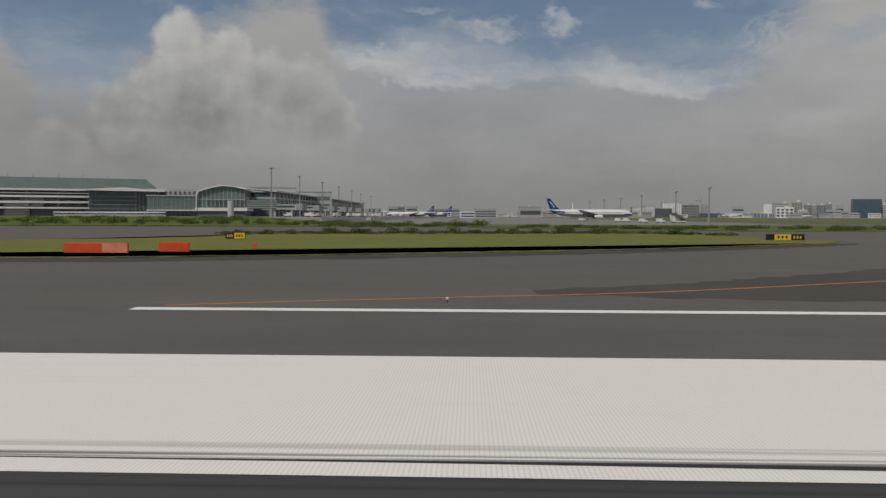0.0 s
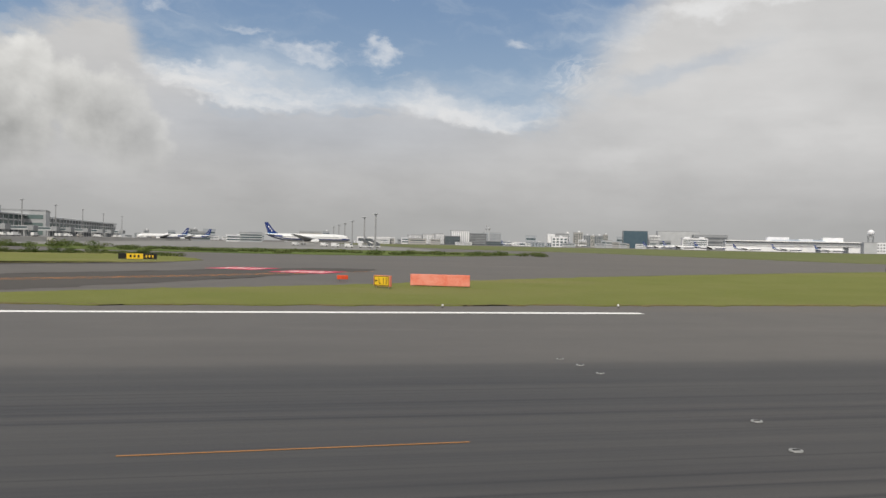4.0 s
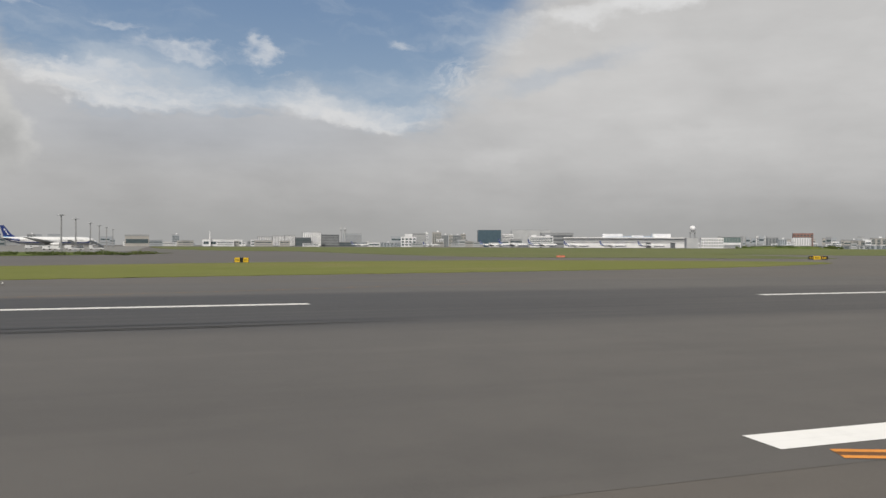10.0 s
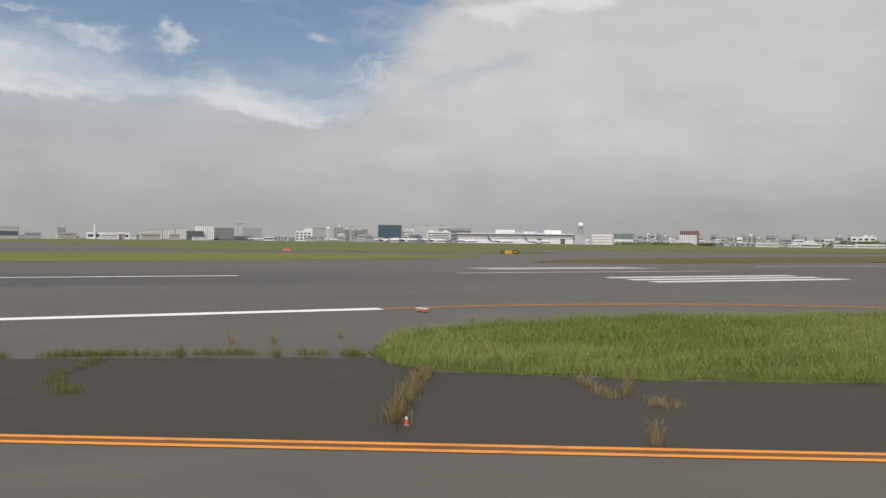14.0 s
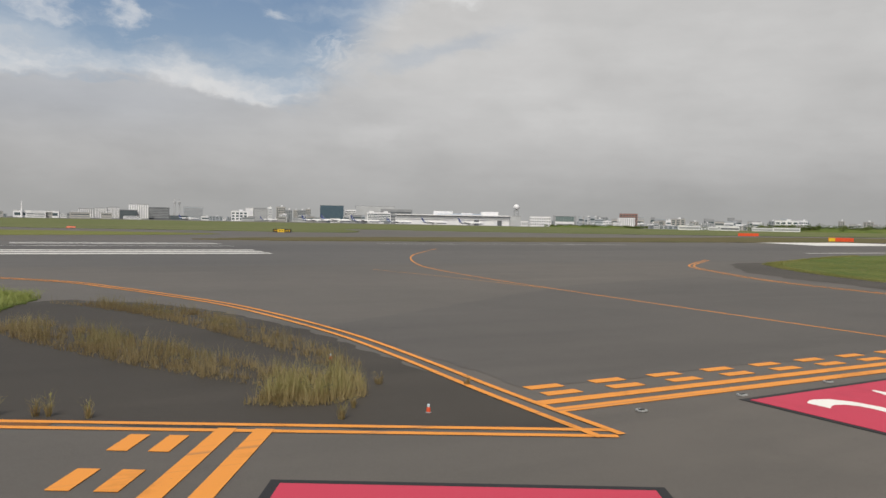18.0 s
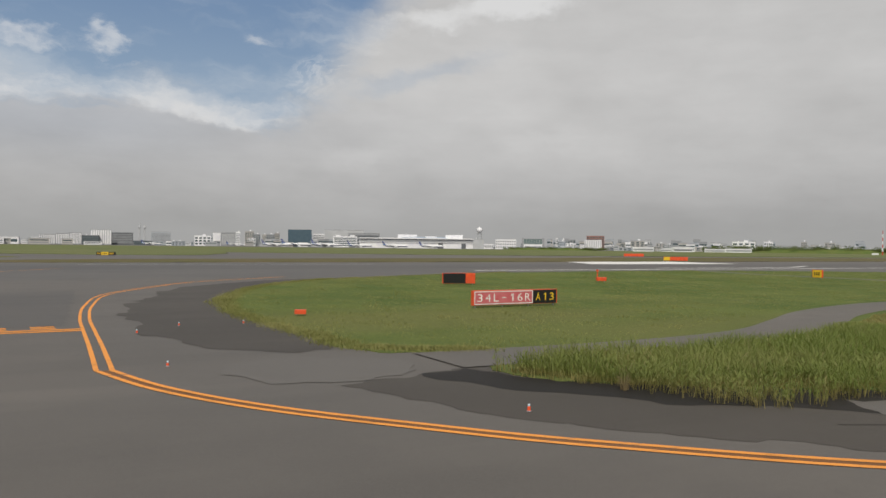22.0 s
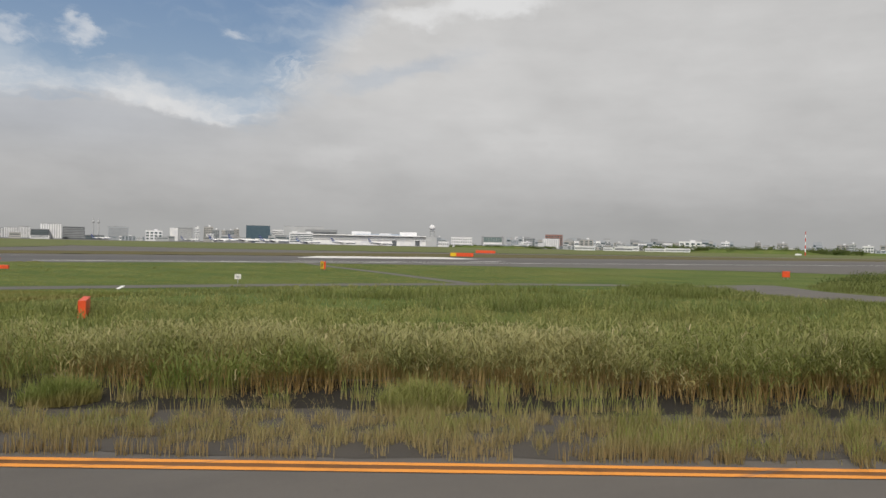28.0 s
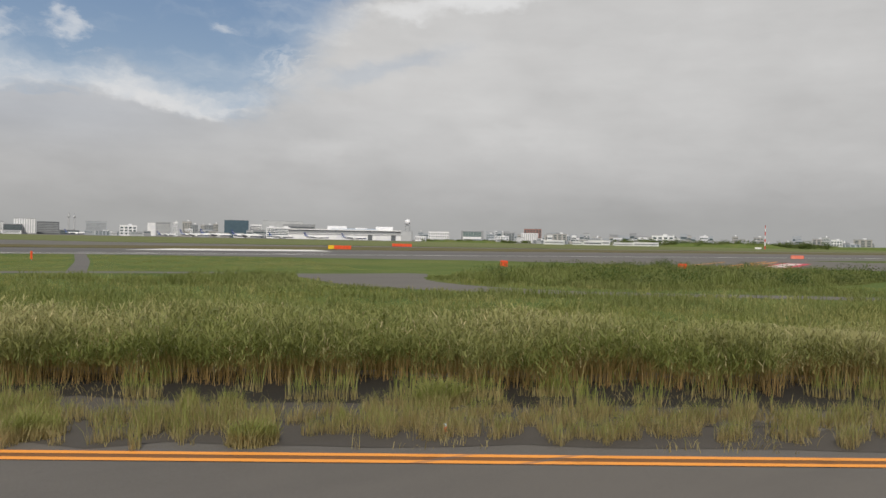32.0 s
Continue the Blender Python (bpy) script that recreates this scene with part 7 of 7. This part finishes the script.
def flood_mast(x, y, h):
    e = thing("floodlight_mast", x, y, 0, "tall grey floodlight mast with ring of lamps", "mast", "floodlight masts", z=AP if x < 0 else LOW)
    bm = bmesh.new()
    tube(bm, [(0, 0, 0, 0.5, 0.5, "z"), (0, 0, h * 0.5, 0.4, 0.4, "z"), (0, 0, h - 0.6, 0.34, 0.34, "z")], 10)
    part("pole", bm, B_MAST, e)
    bm = bmesh.new()
    tube(bm, [(0, 0, h - 1.0, 0.3, 0.3, "z"), (0, 0, h - 0.8, 1.1, 1.1, "z"), (0, 0, h - 0.5, 1.1, 1.1, "z"), (0, 0, h - 0.1, 0.5, 0.5, "z")], 12)
    part("crown", bm, B_GREY, e)
    for sx in (-1.4, 1.4):
        part("lamp", boxes((sx - 0.5, sx + 0.5, -0.3, 0.3, h - 0.9, h - 0.45), bevel=0.06), B_PALE, e)
    return e


first = flood_mast(107.5, 380, 18.0)
for k, y in enumerate((442, 530, 603, 678, 760)):
    copy_thing(first, pose(107.7, y, LOW))
first = flood_mast(-108, 401, 25.6)
for x, y, h in ((-112, 487, 26.3), (-115, 578, 26.5), (-118, 669, 26.4), (-122, 770, 27), (-130, 890, 28), (-131, 991, 29)):
    copy_thing(first, pose(x, y, AP))

# ---- aircraft ----
J_WHITE = mat("aircraft_white", (0.80, 0.80, 0.80), 0.3)
J_BLUE = mat("aircraft_blue", (0.012, 0.030, 0.15), 0.3, colour2=(0.015, 0.036, 0.18))
J_LIGHT = mat("aircraft_light_blue", (0.09, 0.30, 0.60), 0.3)
J_GREY = mat("aircraft_grey", (0.42, 0.43, 0.45), 0.35)
J_DARK = mat("tyre_black", (0.02, 0.02, 0.02), 0.7)


def airliner(x, y, rot, ln, label, z=-0.41, tall=0.16):
    """Parked jet; nose along +x of the thing, origin under the tail end."""
    e = thing("airliner", x, y, rot, label, "aircraft", "parked aircraft", z=z)
    r = ln * 0.047
    zc = r * 1.95
    bm = bmesh.new()
    prof = ((0.0, 0.12, 0.75), (0.03, 0.28, 0.62), (0.10, 0.58, 0.34), (0.20, 0.88, 0.08), (0.30, 1.0, 0.0), (0.82, 1.0, 0.0), (0.90, 0.93, -0.03), (0.95, 0.74, -0.10), (0.98, 0.48, -0.2), (1.0, 0.1, -0.3))
    seg = 24
    tube(bm, [(ln * a, 0, zc + r * c, r * b, r * b, "x") for a, b, c in prof], seg)
    for f in bm.faces:
        c = f.calc_center_median()
        u = (c.z - zc) / r
        f.material_index = 1 if -0.40 < u < -0.15 and c.x > ln * 0.03 or (c.x < ln * 0.20 and 0.1 < u < 0.5) else (2 if u <= -0.40 else 0)
        f.smooth = True
    part("fuselage", bm, [J_WHITE, J_BLUE, J_GREY], e, "white fuselage with blue stripe")

    def plate(name, pts, t, material, label="", axis="z", under=None):
        bm_ = bmesh.new()
        lo, hi = [], []
        for px, py, pz, th in pts:
            o = Vector((0, 0, th / 2)) if axis == "z" else Vector((0, th / 2, 0))
            lo.append(bm_.verts.new(Vector((px, py, pz)) - o))
            hi.append(bm_.verts.new(Vector((px, py, pz)) + o))
        bm_.faces.new(lo)
        bm_.faces.new(hi)
        n = len(pts)
        for i in range(n):
            bm_.faces.new((lo[i], lo[(i + 1) % n], hi[(i + 1) % n], hi[i]))
        return part(name, bm_, material, under or e, label)

    for s_ in (-1, 1):
        plate("wing", [(ln * 0.62, s_ * r * 0.8, zc - r * 0.55, r * 0.42), (ln * 0.45, s_ * r * 0.8, zc - r * 0.55, r * 0.3), (ln * 0.30, s_ * ln * 0.44, zc + r * 0.75, 0.12), (ln * 0.34, s_ * ln * 0.455, zc + r * 0.8, 0.12)],
              0, J_GREY, "grey swept wing")
        plate("tailplane", [(ln * 0.12, s_ * r * 0.3, zc + r * 0.55, 0.3), (ln * 0.03, s_ * r * 0.3, zc + r * 0.55, 0.2), (-ln * 0.01, s_ * ln * 0.15, zc + r * 0.75, 0.1), (ln * 0.025, s_ * ln * 0.155, zc + r * 0.75, 0.1)], 0, J_GREY)
        bm = bmesh.new()
        ex, ey, ez, er = ln * 0.56, s_ * ln * 0.16, zc - r * 0.85, r * 0.52
        tube(bm, [(ex - ln * 0.03, ey, ez, er * 0.55, er * 0.55, "x"), (ex, ey, ez, er * 0.85, er * 0.85, "x"), (ex + ln * 0.045, ey, ez, er, er, "x"), (ex + ln * 0.065, ey, ez, er * 0.9, er * 0.9, "x")], 14)
        eng = part("engine", bm, J_WHITE, e, "white engine nacelle")
        bm = bmesh.new()
        tube(bm, [(ex + ln * 0.0655, ey, ez, er * 0.78, er * 0.78, "x"), (ex + ln * 0.067, ey, ez, er * 0.74, er * 0.74, "x")], 14)
        part("intake", bm, J_DARK, eng, "dark engine intake")
        bm = bmesh.new()
        for wx in (ln * 0.43, ln * 0.46):
            tube(bm, [(wx, s_ * r * 1.1 + k * 0.5, r * 0.22, r * 0.22, r * 0.22, "z") for k in (0,)] + [(wx, s_ * r * 1.1, r * 0.44, r * 0.22, r * 0.22, "z")], 10)
        part("main_wheels", bm, J_DARK, e)
        part("gear_leg", boxes((ln * 0.44, ln * 0.45, s_ * r * 1.05, s_ * r * 1.15, r * 0.3, zc - r * 0.6)), J_GREY, e)
    part("nose_gear", boxes((ln * 0.90, ln * 0.905, -0.15, 0.15, 0, zc - r * 0.7)), J_GREY, e)
    zt = zc + r * 0.75
    fh = ln * tall
    fin = plate("fin", [(ln * 0.16, 0, zt, r * 0.3), (ln * 0.03, 0, zt, r * 0.16), (-ln * 0.015, 0, zt + fh, 0.1), (ln * 0.028, 0, zt + fh, 0.14), (ln * 0.10, 0, zt + fh * 0.32, r * 0.2)], 0, J_BLUE, "dark blue tail fin", "y")
    plate("fin_flash", [(ln * 0.13, 0, zt + fh * 0.02, r * 0.34), (ln * 0.03, 0, zt + fh * 0.02, r * 0.22), (ln * 0.025, 0, zt + fh * 0.12, r * 0.2), (ln * 0.11, 0, zt + fh * 0.08, r * 0.32)], 0, J_LIGHT, "light blue flash", "y", fin)
    for k in range(3):
        px, pz = ln * (0.025 + 0.017 * k), zt + fh * (0.72 - 0.17 * k)
        plate("fin_mark", [(px, 0, pz, r * 0.36), (px + ln * 0.012, 0, pz, r * 0.36), (px + ln * 0.022, 0, pz - fh * 0.15, r * 0.36), (px + ln * 0.010, 0, pz - fh * 0.15, r * 0.36)], 0, J_WHITE, "white slanted mark", "y", fin)
    part("cabin_windows", boxes((ln * 0.14, ln * 0.86, -r * 1.005, -r * 0.985, zc + r * 0.18, zc + r * 0.28)), J_GREY, e)
    part("cockpit_window", boxes((ln * 0.955, ln * 0.972, -r * 0.5, r * 0.5, zc + r * 0.2, zc + r * 0.34)), J_DARK, e)
    return e


airliner(49, 566, -1, 60, "white airliner with blue stripe and blue tail, parked on the apron", LOW, 0.14)
airliner(-50, 952, 184, 57, "white airliner with blue tail parked at the pier", LOW, 0.14)
airliner(-30, 1010, 184, 57, "white airliner with blue tail parked behind another", LOW, 0.14)
for x, y, r, ln in ((796, 1452, -19, 62), (854, 1434, -21, 61), (989, 1380, -40, 54), (1058, 1347, -44, 54), (923, 1408, -38, 52), (759, 1463, -20, 54)):
    airliner(x, y, r, ln, "white airliner with blue stripe and dark blue tail by the hangars", tall=0.15)
airliner(606, 1975, -14, 48, "white airliner with pale tail far across the field")
airliner(870, 2190, -14, 52, "white airliner far in front of the office blocks")


def stair_truck(x, y, rot):
    e = thing("stair_truck", x, y, rot, "white passenger stair truck with dark steps", "vehicle", z=LOW)
    part("chassis", boxes((-4.2, 3.6, -1.1, 1.1, 0.5, 1.1), bevel=0.05), J_WHITE, e)
    part("cab", boxes((2.0, 4.0, -1.1, 1.1, 1.1, 2.6), bevel=0.15), J_WHITE, e)
    bm = bmesh.new()
    vs = [bm.verts.new(q) for q in ((-4, -1.2, 1.1), (2.6, -1.2, 4.4), (3.8, -1.2, 4.4), (3.8, -1.2, 5.6), (2.2, -1.2, 5.6), (-4, -1.2, 2.3))]
    ws = [bm.verts.new((v.co.x, 1.2, v.co.z)) for v in vs]
    bm.faces.new(vs)
    bm.faces.new(ws)
    for i in range(6):
        bm.faces.new((vs[i], vs[(i + 1) % 6], ws[(i + 1) % 6], ws[i]))
    part("stairs", bm, B_DARK, e, "dark stair flank")
    part("stringer", boxes((-3.6, 1.6, -1.35, -1.2, 1.0, 2.0)), J_WHITE, e)
    for wx in (-2.8, 2.6):
        for sy in (-1.1, 0.8):
            bm = bmesh.new()
            tube(bm, [(wx, sy, 0.5, 0.02, 0.02, "z"), (wx, sy, 0.0, 0.5, 0.12, "z"), (wx, sy, 0.9, 0.5, 0.12, "z")], 10)
            part("wheel", bm, J_DARK, e)


stair_truck(108, 437, -170)
stair_truck(116, 470, -170)


def van(x, y, rot, m):
    e = thing("service_van", x, y, rot, "white apron service van", "vehicle", "service vehicles", z=AP if x < -75 else LOW)
    part("body", boxes((-2.4, 1.4, -0.95, 0.95, 0.5, 2.3), (1.4, 2.3, -0.95, 0.95, 0.5, 1.4), bevel=0.12), m, e)
    part("glass", boxes((0.6, 1.5, -0.97, 0.97, 1.45, 2.05)), B_GLASS, e)
    for wx in (-1.5, 1.5):
        part("wheels", boxes((wx - 0.35, wx + 0.35, -0.98, 0.98, 0.0, 0.68), bevel=0.1), J_DARK, e)
    return e


vans = [van(-92, 425, 5, J_WHITE), van(-66, 470, 0, B_BEIGE)]
for k in range(26):
    x, y = rng.uniform(-118, -78), rng.uniform(430, 900)
    copy_thing(vans[k % 5 == 0], pose(x, y, AP, 0, 0, rng.uniform(-30, 200)))
for x, y in ((88, 505), (96, 520), (92, 452), (99, 440), (70, 540)):
    copy_thing(vans[0], pose(x, y, LOW, 0, 0, rng.uniform(-20, 20)))
sheet("apron", [(-420, 345), (-120, 352), (-72, 345), (-72, 1100), (-200, 1200), (-500, 700)], B_APRON, 2.79, "raised pale concrete apron by the terminal", "apron", 0, 0, 1, False, 1.02)
sheet("apron", [(-70, 352), (-20, 334), (90, 334), (132, 332), (140, 420), (135, 700), (130, 1300), (-70, 1300)], B_APRON, 0.10, "pale concrete apron under the parked jets", "apron", 0, 0, 1)


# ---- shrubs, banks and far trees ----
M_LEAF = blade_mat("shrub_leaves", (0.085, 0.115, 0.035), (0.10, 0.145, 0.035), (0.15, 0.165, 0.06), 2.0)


def leaf_cloud(name, centres, radius, height, count, size, label, seed, kind=""):
    """Ragged mass of small leaf quads about several centres."""
    g = np.random.default_rng(seed)
    c = np.array(centres, float)
    i = g.integers(0, len(c), count)
    v = g.normal(0, 1, (count, 3))
    v /= np.linalg.norm(v, axis=1)[:, None]
    q = g.random(count) ** 0.4
    pos = np.stack([c[i, 0] + v[:, 0] * radius * q, c[i, 1] + v[:, 1] * radius * q, -0.41 + np.array([rise(a, b) for a, b in c])[i] * (c[i, 1] < 400) + height * (0.42 + 0.5 * v[:, 2] * q) * (0.7 + 0.6 * fbm(c[i, 0], c[i, 1], 9.0, seed))], 1)
    a = g.normal(0, 1, (count, 3))
    a /= np.linalg.norm(a, axis=1)[:, None]
    b = np.cross(a, v + 0.01)
    b /= np.linalg.norm(b, axis=1)[:, None] + 1e-6
    s_ = size * g.uniform(0.5, 1.3, count)[:, None]
    co = np.stack([pos - a * s_, pos - b * s_ * 0.5, pos + a * s_, pos + b * s_ * 0.5], 1)
    me = bpy.data.meshes.new(name)
    me.vertices.add(count * 4)
    me.vertices.foreach_set("co", co.ravel())
    me.loops.add(count * 4)
    me.loops.foreach_set("vertex_index", np.arange(count * 4, dtype=np.int32))
    me.polygons.add(count)
    me.polygons.foreach_set("loop_start", np.arange(count, dtype=np.int32) * 4)
    me.update(calc_edges=True)
    me.materials.append(M_LEAF)
    return tagged(new(name, me), label, "shrub", kind=kind)


g = random.Random(3)
for k in range(26):
    u = k / 25
    x = -52 + 92 * u + g.uniform(-2, 2)
    y = np.interp(x, (-52, -10, 30, 50), (161, 172, 178, 150)) - g.uniform(0, 10)
    r = g.uniform(0.5, 1.3)
    leaf_cloud("shrub", [(x, y), (x + r * 0.9, y + 0.4)], r, r * 1.3, 420, 0.16, "dark green shrub on the grass edge", 300 + k)
for k in range(22):
    x = -190 + 9 * k + g.uniform(-4, 4)
    leaf_cloud("shrub", [(x, 258 + g.uniform(0, 30)), (x + 2.5, 262 + g.uniform(0, 20))], g.uniform(1.5, 3.0), g.uniform(1.4, 2.8), 380, 0.3, "green shrub before the terminal", 340 + k)
rows_ = [(x, 205 + 0.2 * abs(x - 78) + g.uniform(0, 40)) for x in np.linspace(10, 150, 40)]
leaf_cloud("rough_growth", rows_, 3.0, 1.2, 9000, 0.3, "low rough growth on the apron grass", 390, "stuff")
leaf_cloud("rough_growth", [(g.uniform(-190, 0), g.uniform(246, 330)) for k in range(90)], 3.4, 1.3, 14000, 0.3, "low rough green growth before the terminal", 394, "stuff")
leaf_cloud("rough_growth", [(x, np.interp(x, (-52, -10, 30, 50), (158, 169, 175, 150)) - g.uniform(0, 9)) for x in np.linspace(-54, 44, 70)], 1.8, 0.7, 9000, 0.2, "low rough green growth along the island", 395, "stuff")
leaf_cloud("far_trees", [(300 + d * math.sin(radians(a)), -120 + d * math.cos(radians(a))) for a, d in [(g.uniform(50.5, 61), g.uniform(1500, 1700)) for k in range(90)]], 16.0, 7.0, 12000, 1.8,
           "far dark green wood at the edge of the field", 391, "stuff")
leaf_cloud("far_trees", [(300 + d * math.sin(radians(a)), -120 + d * math.cos(radians(a))) for a, d in [(g.uniform(36, 60), g.uniform(1750, 2600)) for k in range(90)]], 12.0, 7.0, 9000, 1.8,
           "scattered trees among the distant buildings", 392, "stuff")


def bank(x, y, rot, ln, wd, h):
    bm = bmesh.new()
    n = 24
    rows2 = []
    for i in range(n + 1):
        u = i / n
        hh_ = h * min(1, 5 * u, 4 * (1 - u)) * (0.85 + 0.3 * noise.noise((u * 6, 1.7, 0)))
        rows2.append([bm.verts.new(((u - 0.5) * ln, q * wd, z)) for q, z in ((-0.5, -0.3), (-0.15, hh_ * 0.9), (0.15, hh_), (0.5, -0.3))])
    for a, b in zip(rows2, rows2[1:]):
        for i in range(3):
            bm.faces.new((a[i], b[i], b[i + 1], a[i + 1]))
    ob = link("grass_bank", bm, M_TURF_G)
    ob.matrix_world = pose(x, y, -0.41, 0, 0, rot)
    tagged(ob, "long green grass bank at the field edge", "bank", kind="structure")


leaf_cloud("bank_shrubs", [(1430 + u * 92 + g.uniform(-12, 12), 700 - u * 124 + g.uniform(-16, 16)) for u in [g.uniform(-1, 1) for k in range(130)]], 7.0, 13.0, 16000, 1.0, "dark rough shrubs covering a low bank", 396, "stuff")
leaf_cloud("bank_shrubs", [(1195 + u * 70 + g.uniform(-6, 6), 1085 - u * 49 + g.uniform(-8, 8)) for u in [g.uniform(-1, 1) for k in range(70)]], 5.0, 6.0, 8000, 0.9, "dark rough growth on a low bank", 397, "stuff")
leaf_cloud("rough_growth", [(x_, y_) for x_, y_ in zip(*strewn(MOUND, 70, 398))], 1.7, 1.5, 15000, 0.11, "leafy rough growth in rounded mounds by the road", 398, "stuff")
bank(1195, 1085, -35, 175, 40, 5)
bank(1440, 690, -54, 230, 60, 9)
bank(1640, 590, -60, 260, 60, 6)
